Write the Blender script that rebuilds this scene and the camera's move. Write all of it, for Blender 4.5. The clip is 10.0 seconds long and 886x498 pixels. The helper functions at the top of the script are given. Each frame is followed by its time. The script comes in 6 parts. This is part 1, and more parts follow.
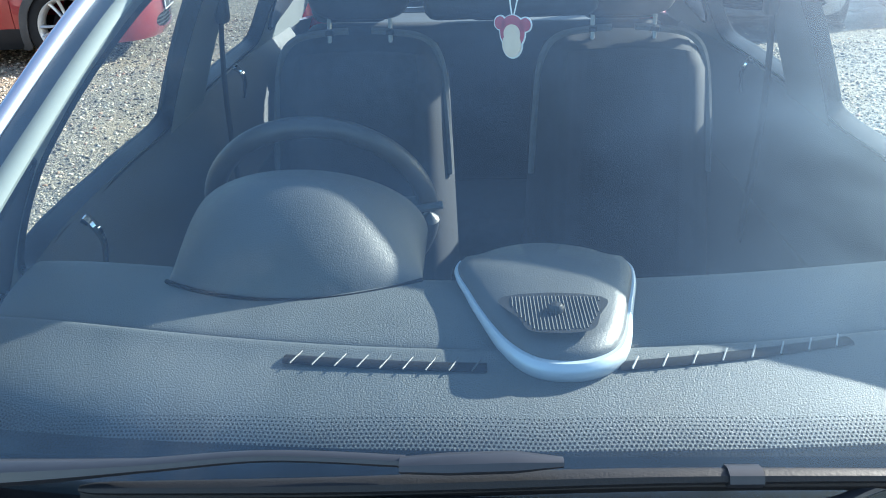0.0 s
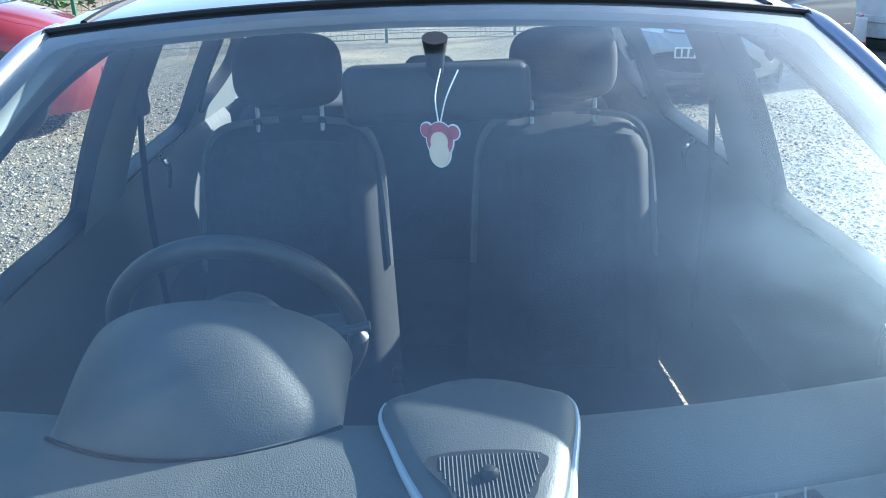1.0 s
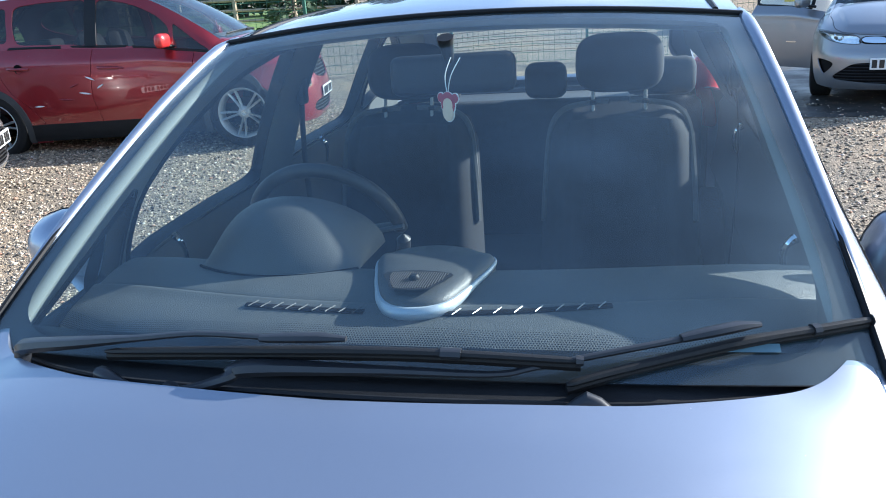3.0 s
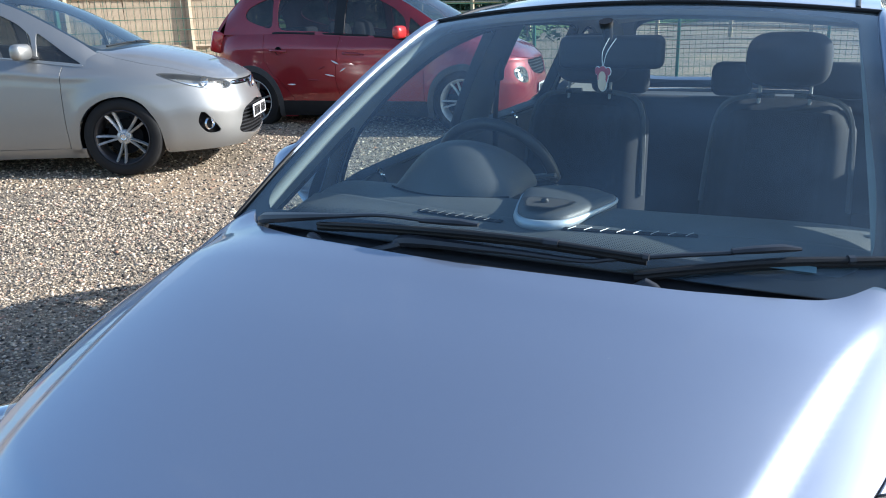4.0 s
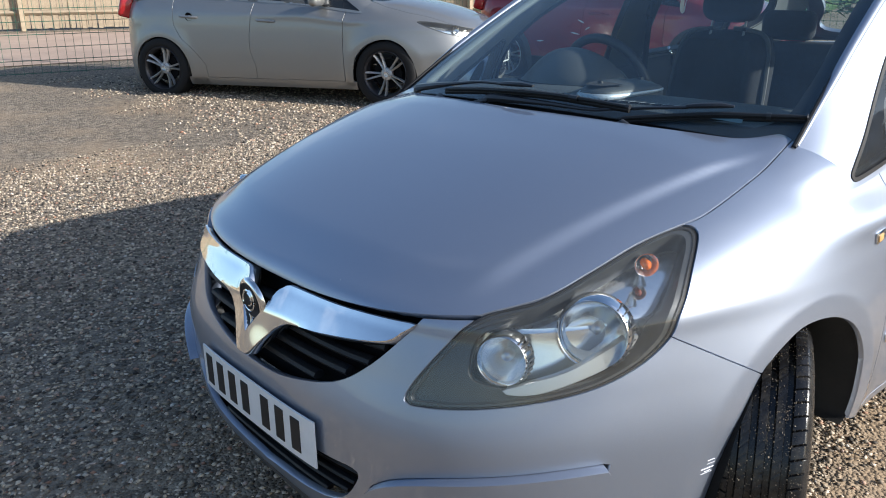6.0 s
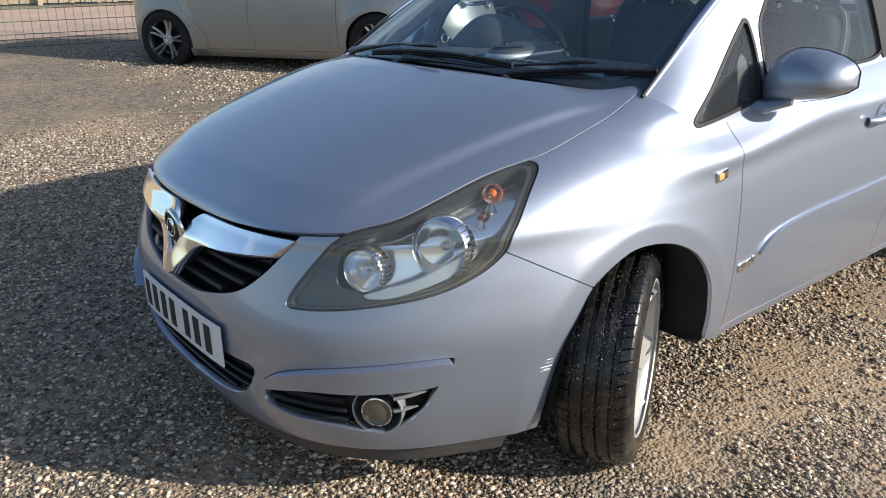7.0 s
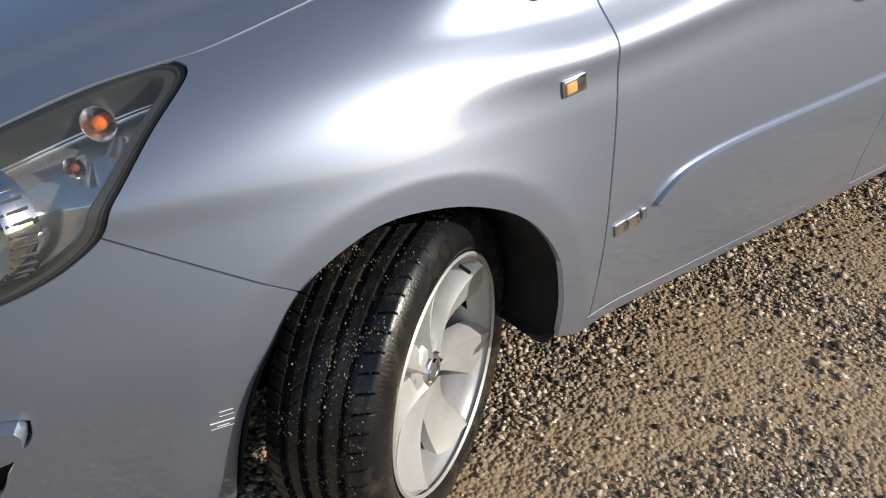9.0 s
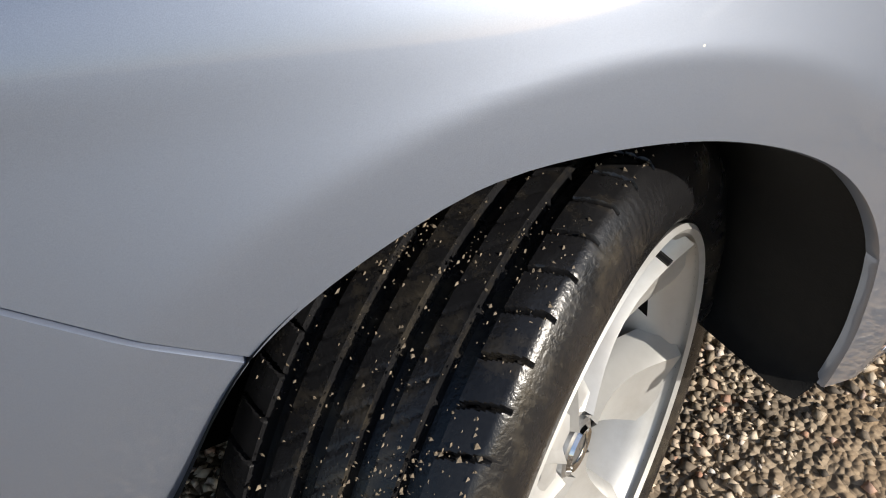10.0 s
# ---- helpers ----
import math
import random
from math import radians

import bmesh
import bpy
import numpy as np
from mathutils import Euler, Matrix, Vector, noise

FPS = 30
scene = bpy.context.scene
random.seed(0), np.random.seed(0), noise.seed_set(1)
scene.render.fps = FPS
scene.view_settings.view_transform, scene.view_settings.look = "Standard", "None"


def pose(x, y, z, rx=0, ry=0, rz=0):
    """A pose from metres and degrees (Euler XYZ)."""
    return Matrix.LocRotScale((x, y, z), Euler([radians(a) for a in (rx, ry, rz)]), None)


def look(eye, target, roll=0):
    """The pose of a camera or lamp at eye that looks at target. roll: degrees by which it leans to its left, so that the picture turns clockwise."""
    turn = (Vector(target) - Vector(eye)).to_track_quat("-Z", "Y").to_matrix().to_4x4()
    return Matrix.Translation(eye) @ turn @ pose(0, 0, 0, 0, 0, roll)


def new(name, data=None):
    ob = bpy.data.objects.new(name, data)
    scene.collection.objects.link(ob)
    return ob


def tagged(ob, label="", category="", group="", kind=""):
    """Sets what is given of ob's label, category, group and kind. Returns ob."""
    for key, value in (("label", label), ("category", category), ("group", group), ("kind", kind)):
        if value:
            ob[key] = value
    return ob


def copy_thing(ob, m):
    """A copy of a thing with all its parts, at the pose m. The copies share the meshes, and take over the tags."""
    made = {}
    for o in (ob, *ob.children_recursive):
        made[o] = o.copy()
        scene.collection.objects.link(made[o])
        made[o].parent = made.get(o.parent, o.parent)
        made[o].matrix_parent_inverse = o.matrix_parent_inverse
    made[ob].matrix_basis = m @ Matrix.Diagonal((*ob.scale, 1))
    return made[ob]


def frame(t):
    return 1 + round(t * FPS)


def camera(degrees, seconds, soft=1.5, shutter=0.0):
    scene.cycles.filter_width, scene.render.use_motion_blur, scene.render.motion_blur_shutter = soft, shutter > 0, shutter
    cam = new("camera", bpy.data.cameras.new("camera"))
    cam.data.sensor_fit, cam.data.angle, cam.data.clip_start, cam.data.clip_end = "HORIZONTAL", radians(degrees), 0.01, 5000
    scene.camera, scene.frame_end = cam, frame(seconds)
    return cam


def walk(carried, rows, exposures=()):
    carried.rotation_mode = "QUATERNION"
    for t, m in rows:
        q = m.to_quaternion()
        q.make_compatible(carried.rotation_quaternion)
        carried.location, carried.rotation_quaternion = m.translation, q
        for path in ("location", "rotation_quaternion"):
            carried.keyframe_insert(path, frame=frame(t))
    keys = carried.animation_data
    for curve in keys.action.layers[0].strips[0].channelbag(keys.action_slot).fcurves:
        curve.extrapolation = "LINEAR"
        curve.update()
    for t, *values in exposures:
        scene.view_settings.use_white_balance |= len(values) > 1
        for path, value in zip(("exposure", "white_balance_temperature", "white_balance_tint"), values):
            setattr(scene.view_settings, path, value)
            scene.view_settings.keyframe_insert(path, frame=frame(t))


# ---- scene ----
cam = camera(58.0, 10.0, 1.0)
PATH = [
    (0, (-0.064, -0.459, 1.455), (-0.127, 1.366, 0.639), -1.2),
    (0.5, (-0.124, -0.345, 1.481), (-0.195, 1.515, 0.749), -1.4),
    (1, (-0.026, -0.327, 1.5), (0.026, 1.55, 0.811), -1.4),
    (1.5, (0.111, -0.359, 1.51), (0.241, 1.524, 0.85), -2.5),
    (2, (0.253, -0.447, 1.488), (0.284, 1.449, 0.85), -3.7),
    (2.5, (0.316, -0.631, 1.503), (0.127, 1.259, 0.88), -4.1),
    (3, (0.388, -0.887, 1.49), (-0.085, 0.957, 0.875), -4.0),
    (3.2, (0.428, -0.973, 1.492), (-0.162, 0.838, 0.881), -4.0),
    (4.3, (0.78, -1.335, 1.417), (-0.28, 0.259, 0.838), -1.4),
    (4.5, (0.865, -1.408, 1.41), (-0.262, 0.136, 0.82), -1.8),
    (5, (1.059, -1.552, 1.402), (-0.208, -0.123, 0.807), -1.2),
    (5.5, (1.302, -1.593, 1.337), (-0.079, -0.276, 0.737), -0.7),
    (5.7, (1.404, -1.614, 1.322), (-0.008, -0.335, 0.715), -0.6),
    (6.8, (1.9, -1.625, 1.319), (0.438, -0.436, 0.65), -0.5),
    (7, (2.0, -1.571, 1.309), (0.54, -0.386, 0.627), -0.7),
    (7.5, (2.189, -1.396, 1.275), (0.762, -0.198, 0.547), -0.6),
    (8, (2.128, -1.174, 1.223), (0.736, 0.029, 0.439), -0.5),
    (8.5, (1.948, -0.903, 1.216), (0.569, 0.261, 0.353), -0.7),
    (9, (1.708, -0.583, 1.148), (0.317, 0.468, 0.168), -0.5),
    (9.5, (1.42, -0.364, 1.046), (0.016, 0.525, -0.066), -0.8),
    (10, (1.161, -0.226, 0.853), (-0.259, 0.479, -0.366), -2.3),
]
walk(cam, [(t, look(eye, target, roll)) for t, eye, target, roll in PATH],
     exposures=[(0, 1.86, 6200, 6), (.5, 1.65, 5950, 6), (1, 1.80, 5850, 7), (1.5, 1.58, 5800, 8), (2, 1.45, 5800, 8), (2.5, 1.34, 5850, 8), (3.2, 1.26, 5850, 8), (4.5, .80, 6000, 8), (5.5, .57, 6100, 9), (7, .37, 6500, 10), (8, .12, 6650, 10), (9, -.15, 6650, 10), (9.5, -.24, 6650, 10), (10, .08, 6650, 10)])

# ---- world and light ----
SUN_EL, SUN_AZ = radians(24.0), math.atan2(0.84, 0.54)
sun_way = Vector((math.cos(SUN_EL) * math.sin(SUN_AZ), math.cos(SUN_EL) * math.cos(SUN_AZ), math.sin(SUN_EL)))
world = bpy.data.worlds.new("sky")
scene.world = world
world.use_nodes = True
wn = world.node_tree.nodes
sky = wn.new("ShaderNodeTexSky")
sky.sky_type, sky.sun_disc = "NISHITA", False
sky.sun_elevation, sky.sun_rotation = SUN_EL, SUN_AZ
sky.dust_density, sky.ozone_density = 1.0, 2.0
# thin broken cloud over the whole sky
wl = world.node_tree.links
wco, wnz, wrp, wmx = (wn.new("ShaderNode" + k) for k in ("TexCoord", "TexNoise", "ValToRGB", "Mix"))
wnz.inputs["Scale"].default_value, wnz.inputs["Detail"].default_value, wnz.inputs["Roughness"].default_value, wnz.inputs["Distortion"].default_value = 1.7, 9, .62, .5
wrp.color_ramp.elements[0].position, wrp.color_ramp.elements[1].position = .57, .92
wmx.data_type = "RGBA"
wmx.inputs[7].default_value = (7.6, 8.0, 8.8, 1)
wl.new(wco.outputs["Generated"], wnz.inputs["Vector"])
wl.new(wnz.outputs[0], wrp.inputs[0])
wl.new(wrp.outputs[0], wmx.inputs[0])
wl.new(sky.outputs[0], wmx.inputs[6])
wl.new(wmx.outputs[2], wn["Background"].inputs[0])
wn["Background"].inputs[1].default_value = 0.13
sun = bpy.data.lights.new("sun", "SUN")
sun.energy, sun.angle, sun.color = 5.0, radians(0.53), (1.0, 0.94, 0.85)
sun_ob = new("sun", sun)
sun_ob.matrix_world = look(sun_way * 40, (0, 0, 0))


# ---- materials ----
def nodes_of(name):
    m = bpy.data.materials.new(name)
    m.use_nodes = True
    nt = m.node_tree
    return m, nt, nt.nodes["Principled BSDF"]


def noise_node(nt, scale, detail=4.0, rough=0.6):
    co = nt.nodes.new("ShaderNodeTexCoord")
    n = nt.nodes.new("ShaderNodeTexNoise")
    n.inputs["Scale"].default_value, n.inputs["Detail"].default_value, n.inputs["Roughness"].default_value = scale, detail, rough
    nt.links.new(co.outputs["Object"], n.inputs["Vector"])
    return n


def ramp_node(nt, src, stops):
    r = nt.nodes.new("ShaderNodeValToRGB")
    els = r.color_ramp.elements
    for i, (p, c) in enumerate(stops):
        e = els[i] if i < 2 else els.new(p)
        e.position, e.color = p, (*c, 1) if len(c) == 3 else c
    nt.links.new(src, r.inputs[0])
    return r


def scaled(c, k):
    return tuple(min(1.0, v * k) for v in c)


def mat(name, col, rough=0.5, metal=0.0, var=0.12, scale=6.0, grain=0.0, gscale=400.0, coat=0.0, spec=0.5, rvar=0.08, dirt=None, dscale=3.0, damt=0.5):
    """A surface with colour variation at two scales, uneven gloss, fine relief and, if given, dirt of its own colour."""
    m, nt, b = nodes_of(name)
    n1, n2 = noise_node(nt, scale), noise_node(nt, scale * 14, 2)
    mix = nt.nodes.new("ShaderNodeMath")
    mix.operation = "MULTIPLY_ADD"
    nt.links.new(n2.outputs[0], mix.inputs[0])
    mix.inputs[1].default_value = 0.45
    nt.links.new(n1.outputs[0], mix.inputs[2])
    r = ramp_node(nt, mix.outputs[0], [(0.35, scaled(col, 1 - var)), (0.95, scaled(col, 1 + var))])
    out = r.outputs[0]
    if dirt:
        nd = noise_node(nt, dscale, 8, 0.7)
        f = ramp_node(nt, nd.outputs[0], [(0.5, (0, 0, 0)), (0.72, (damt, damt, damt))])
        mx = nt.nodes.new("ShaderNodeMix")
        mx.data_type = "RGBA"
        nt.links.new(f.outputs[0], mx.inputs[0])
        nt.links.new(out, mx.inputs[6])
        mx.inputs[7].default_value = (*dirt, 1)
        out = mx.outputs[2]
    nt.links.new(out, b.inputs["Base Color"])
    rr = nt.nodes.new("ShaderNodeMapRange")
    rr.inputs[3].default_value, rr.inputs[4].default_value = max(0.01, rough - rvar), min(1, rough + rvar)
    nt.links.new(n1.outputs[0], rr.inputs[0])
    nt.links.new(rr.outputs[0], b.inputs["Roughness"])
    b.inputs["Metallic"].default_value = metal
    b.inputs["Specular IOR Level"].default_value = spec
    b.inputs["Coat Weight"].default_value = coat
    b.inputs["Coat Roughness"].default_value = 0.04
    if grain:
        ng = noise_node(nt, gscale, 3)
        bp = nt.nodes.new("ShaderNodeBump")
        bp.inputs["Strength"].default_value, bp.inputs["Distance"].default_value = grain, 0.002
        nt.links.new(ng.outputs[0], bp.inputs["Height"])
        nt.links.new(bp.outputs[0], b.inputs["Normal"])
    return m


def specks(nt, scale, size):
    """A mask of sparse dried splashes of uneven size."""
    co, v = nt.nodes.new("ShaderNodeTexCoord"), nt.nodes.new("ShaderNodeTexVoronoi")
    v.inputs["Scale"].default_value = scale
    nt.links.new(co.outputs["Object"], v.inputs["Vector"])
    sep, lim, cut = nt.nodes.new("ShaderNodeSeparateColor"), nt.nodes.new("ShaderNodeMath"), nt.nodes.new("ShaderNodeMath")
    nt.links.new(v.outputs["Color"], sep.inputs[0])
    lim.operation, lim.inputs[1].default_value = "MULTIPLY", size * 2
    nt.links.new(sep.outputs[0], lim.inputs[0])
    cut.operation = "LESS_THAN"
    nt.links.new(v.outputs["Distance"], cut.inputs[0])
    nt.links.new(lim.outputs[0], cut.inputs[1])
    return cut.outputs[0]


def paint(name, col, metal=0.75, rough=0.38, dust=0.10):
    """Metallic car paint: flakes under a clear coat, with a film of road dust."""
    m, nt, b = nodes_of(name)
    fl = noise_node(nt, 2600, 1)
    big = noise_node(nt, 2.2, 5)
    r = ramp_node(nt, fl.outputs[0], [(0.3, scaled(col, 0.86)), (0.7, scaled(col, 1.12))])
    f = ramp_node(nt, big.outputs[0], [(0.4, (0, 0, 0)), (0.8, (dust, dust, dust))])
    mx = nt.nodes.new("ShaderNodeMix")
    mx.data_type = "RGBA"
    nt.links.new(f.outputs[0], mx.inputs[0])
    nt.links.new(r.outputs[0], mx.inputs[6])
    mx.inputs[7].default_value = (0.36, 0.34, 0.31, 1)
    sp_ = specks(nt, 17.0, .011)
    m3 = nt.nodes.new("ShaderNodeMix")
    m3.data_type = "RGBA"
    nt.links.new(sp_, m3.inputs[0])
    nt.links.new(mx.outputs[2], m3.inputs[6])
    m3.inputs[7].default_value = (0.72, 0.71, 0.68, 1)
    nt.links.new(m3.outputs[2], b.inputs["Base Color"])
    b.inputs["Metallic"].default_value, b.inputs["Roughness"].default_value = metal, rough
    b.inputs["Coat Weight"].default_value, b.inputs["Coat IOR"].default_value = 1.0, 1.55
    rr = nt.nodes.new("ShaderNodeMapRange")
    rr.inputs[3].default_value, rr.inputs[4].default_value = 0.012, 0.045
    nt.links.new(big.outputs[0], rr.inputs[0])
    nt.links.new(rr.outputs[0], b.inputs["Coat Roughness"])
    bp = nt.nodes.new("ShaderNodeBump")
    bp.inputs["Strength"].default_value, bp.inputs["Distance"].default_value = 0.05, 0.0005
    nt.links.new(fl.outputs[0], bp.inputs["Height"])
    nt.links.new(bp.outputs[0], b.inputs["Normal"])
    return m


def pane(name, tint, dust=0.03, dustcol=(0.75, 0.8, 0.85), gloss=0.02, film=0.0):
    """Thin glass: clear with a mirror gloss that grows at grazing angles, and a film of dust."""
    m, nt, b = nodes_of(name)
    nt.nodes.remove(b)
    tr, gl, df = (nt.nodes.new("ShaderNodeBsdf" + k) for k in ("Transparent", "Glossy", "Diffuse"))
    tr.inputs[0].default_value = (*tint, 1)
    gl.inputs["Roughness"].default_value = gloss
    df.inputs[0].default_value = (*dustcol, 1)
    lw = nt.nodes.new("ShaderNodeLayerWeight")
    pw, fr = nt.nodes.new("ShaderNodeMath"), nt.nodes.new("ShaderNodeMath")
    pw.operation, pw.inputs[1].default_value = "POWER", 5.0
    fr.operation, fr.inputs[1].default_value, fr.inputs[2].default_value = "MULTIPLY_ADD", .90, .060
    nt.links.new(lw.outputs["Facing"], pw.inputs[0])
    nt.links.new(pw.outputs[0], fr.inputs[0])
    a, c = nt.nodes.new("ShaderNodeMixShader"), nt.nodes.new("ShaderNodeMixShader")
    nt.links.new(fr.outputs[0], a.inputs[0])
    nt.links.new(tr.outputs[0], a.inputs[1])
    nt.links.new(gl.outputs[0], a.inputs[2])
    n = noise_node(nt, 2.5, 9, 0.7)
    f = ramp_node(nt, n.outputs[0], [(0.3, (dust * 0.35,) * 3), (0.75, (dust * 1.6,) * 3)])
    nt.links.new(f.outputs[0], c.inputs[0])
    nt.links.new(a.outputs[0], c.inputs[1])
    nt.links.new(df.outputs[0], c.inputs[2])
    last = c
    if film:
        # a smear that spreads light; its blue tint and patches paint in haze
        haze_gloss, e = nt.nodes.new("ShaderNodeBsdfGlossy"), nt.nodes.new("ShaderNodeMixShader")
        haze_gloss.inputs[0].default_value, haze_gloss.inputs["Roughness"].default_value = (.60, .85, 1.0, 1), .36
        n2 = noise_node(nt, 3.2, 8, 0.62)
        f2 = ramp_node(nt, n2.outputs[0], [(0.32, (film * 0.3,) * 3), (0.70, (film * 2.0,) * 3)])
        nt.links.new(f2.outputs[0], e.inputs[0])
        nt.links.new(c.outputs[0], e.inputs[1])
        nt.links.new(haze_gloss.outputs[0], e.inputs[2])
        d2, g2 = nt.nodes.new("ShaderNodeBsdfDiffuse"), nt.nodes.new("ShaderNodeMixShader")
        d2.inputs[0].default_value = (.7, .74, .78, 1)
        half = nt.nodes.new("ShaderNodeMath")
        half.operation, half.inputs[1].default_value = "MULTIPLY", .6
        nt.links.new(specks(nt, 13.0, .010), half.inputs[0])
        nt.links.new(half.outputs[0], g2.inputs[0])
        nt.links.new(e.outputs[0], g2.inputs[1])
        nt.links.new(d2.outputs[0], g2.inputs[2])
        last = g2
    nt.links.new(last.outputs[0], nt.nodes["Material Output"].inputs[0])
    return m


silver = paint("silver_lilac_paint", (0.295, 0.337, 0.425), .76, .44, .05)
# near-black for seams; elsewhere it paints shade into recesses and openings
black_gap_shade = mat("black_seam_shade", (0.007, 0.007, 0.008), 0.8, spec=.1)
black_plastic = mat("black_plastic", (0.013, 0.014, 0.016), 0.5, spec=.3, grain=0.25, var=0.25)
grey_plastic = mat("weathered_grey_plastic", (0.045, 0.046, 0.048), 0.6, grain=0.3, var=0.2, dirt=(0.15, 0.14, 0.125), damt=0.25)
wiper_grey = mat("wiper_arm_grey", (0.022, 0.024, 0.029), 0.33, var=0.2, spec=.5)
rubber = mat("black_rubber", (0.011, 0.011, 0.012), 0.5, var=0.3, grain=0.2, spec=.25)
chrome = mat("chrome", (0.78, 0.79, 0.80), 0.06, 1.0, var=0.03, rvar=0.04)
satin = mat("satin_silver", (0.55, 0.57, 0.6), 0.3, 0.9, var=0.05)
blue_trim = mat("pale_silver_trim", (0.50, 0.55, 0.60), 0.42, 0.35, var=0.06)
alloy = mat("silver_alloy", (0.52, 0.52, 0.51), 0.33, 0.40, var=0.08, dirt=(0.25, 0.22, 0.18), dscale=9, damt=0.35)
alloy_dark = mat("dark_machined_alloy", (0.05, 0.05, 0.055), 0.35, 0.6)
tyre_rubber = mat("wet_tyre_rubber", (0.011, 0.011, 0.012), 0.25, var=0.35, scale=30, grain=0.25, gscale=300, rvar=0.16, dirt=(0.085, 0.07, 0.048), dscale=13, damt=0.7)
dry_tyre = mat("dry_tyre_rubber", (0.013, 0.013, 0.014), 0.7, var=0.25, grain=0.3, spec=.25)
# bluish dust and smear put the haze of reflected sky into the glass
clear_glass = pane("windscreen_glass", (0.86, 0.96, 0.96), 0.012, (.50, .76, .95), film=.044)
side_glass = pane("side_glass", (0.86, 0.93, 0.92), 0.03)
lamp_glass = pane("lamp_cover", (0.96, 0.97, 0.96), 0.03, (0.7, 0.7, 0.65), 0.04)
dark_glass = pane("dark_side_glass", (0.16, 0.18, 0.19), 0.03)
smoke_glass = pane("smoky_side_glass", (0.45, 0.49, 0.50), 0.03)
reflector = mat("lamp_reflector", (0.92, 0.93, 0.94), 0.17, 0.85, var=0.04, rvar=.07)
lamp_grey = mat("lamp_bezel_grey", (0.06, 0.063, 0.067), 0.30, 0.4)
orange_lens = mat("orange_lens", (0.75, 0.16, 0.02), 0.25, coat=0.6)
red_lens = mat("red_lens", (0.45, 0.012, 0.015), 0.15, coat=0.8)
white_plate = mat("plate_white", (0.78, 0.79, 0.80), 0.35, coat=0.4, var=0.05, dirt=(0.4, 0.36, 0.3), damt=0.25)
satin_grey = mat("dull_silver_plastic", (0.30, 0.31, 0.32), 0.38, 0.5, var=0.08)
fog_lens = mat("olive_lamp_lens", (0.11, 0.105, 0.075), 0.18, 0.3, var=0.2, coat=0.8)
ink = mat("plate_black", (0.015, 0.015, 0.016), 0.4)


# ---- mesh helpers ----
def mk(name, v, f, m, parent=None, label="", smooth=True):
    """One mesh object from vertices and faces."""
    me = bpy.data.meshes.new(name)
    me.from_pydata([tuple(map(float, p[:3])) for p in v], [], [tuple(map(int, p)) for p in f])
    if smooth:
        me.shade_smooth()
        me.set_sharp_from_angle(angle=radians(40))
    if m:
        me.materials.append(m)
    ob = new(name, me)
    ob.parent = parent
    if label:
        ob["label"] = label
    return ob


def part(name, bm, m, parent, label="", smooth=False):
    me = bpy.data.meshes.new(name)
    bm.to_mesh(me)
    bm.free()
    if smooth:
        me.shade_smooth()
    me.materials.append(m)
    ob = new(name, me)
    ob.parent = parent
    if label:
        ob["label"] = label
    return ob


def empty(name, label, category, m=None, group=""):
    ob = new(name)
    ob.empty_display_size = 0.1
    if m is not None:
        ob.matrix_world = m
    return tagged(ob, label, category, group)


def spline(pts, closed=True, per=10):
    """A smooth curve through control points (Catmull-Rom)."""
    p = np.array(pts, float)
    n = len(p)
    out = []
    for i in range(n if closed else n - 1):
        a, b, c, d = (p[(i + k) % n] if closed else p[min(max(i + k, 0), n - 1)] for k in (-1, 0, 1, 2))
        for f in np.arange(per) / per:
            out.append(b + 0.5 * f * (c - a + f * (2 * a - 5 * b + 4 * c - d + f * (3 * (b - c) + d - a))))
    if not closed:
        out.append(p[-1])
    return np.array(out)


def sdf(poly):
    """Signed distance to a closed outline (negative inside)."""
    a = np.array(poly, float)
    b = np.roll(a, -1, 0)

    def g(q):
        q = np.asarray(q, float)
        best = np.full(len(q), 1e9)
        odd = np.zeros(len(q), bool)
        for s, e in zip(a, b):
            d = e - s
            k = np.clip(((q - s) @ d) / max(d @ d, 1e-12), 0, 1)
            best = np.minimum(best, ((q - s - k[:, None] * d) ** 2).sum(1))
            if s[1] != e[1]:
                hit = ((s[1] > q[:, 1]) != (e[1] > q[:, 1])) & (q[:, 0] < (e[0] - s[0]) * (q[:, 1] - s[1]) / (e[1] - s[1]) + s[0])
                odd ^= hit
        return np.where(odd, -1, 1) * np.sqrt(best)

    return g


FRONT, SIDE, PLAN = (0, 2), (1, 2), (0, 1)


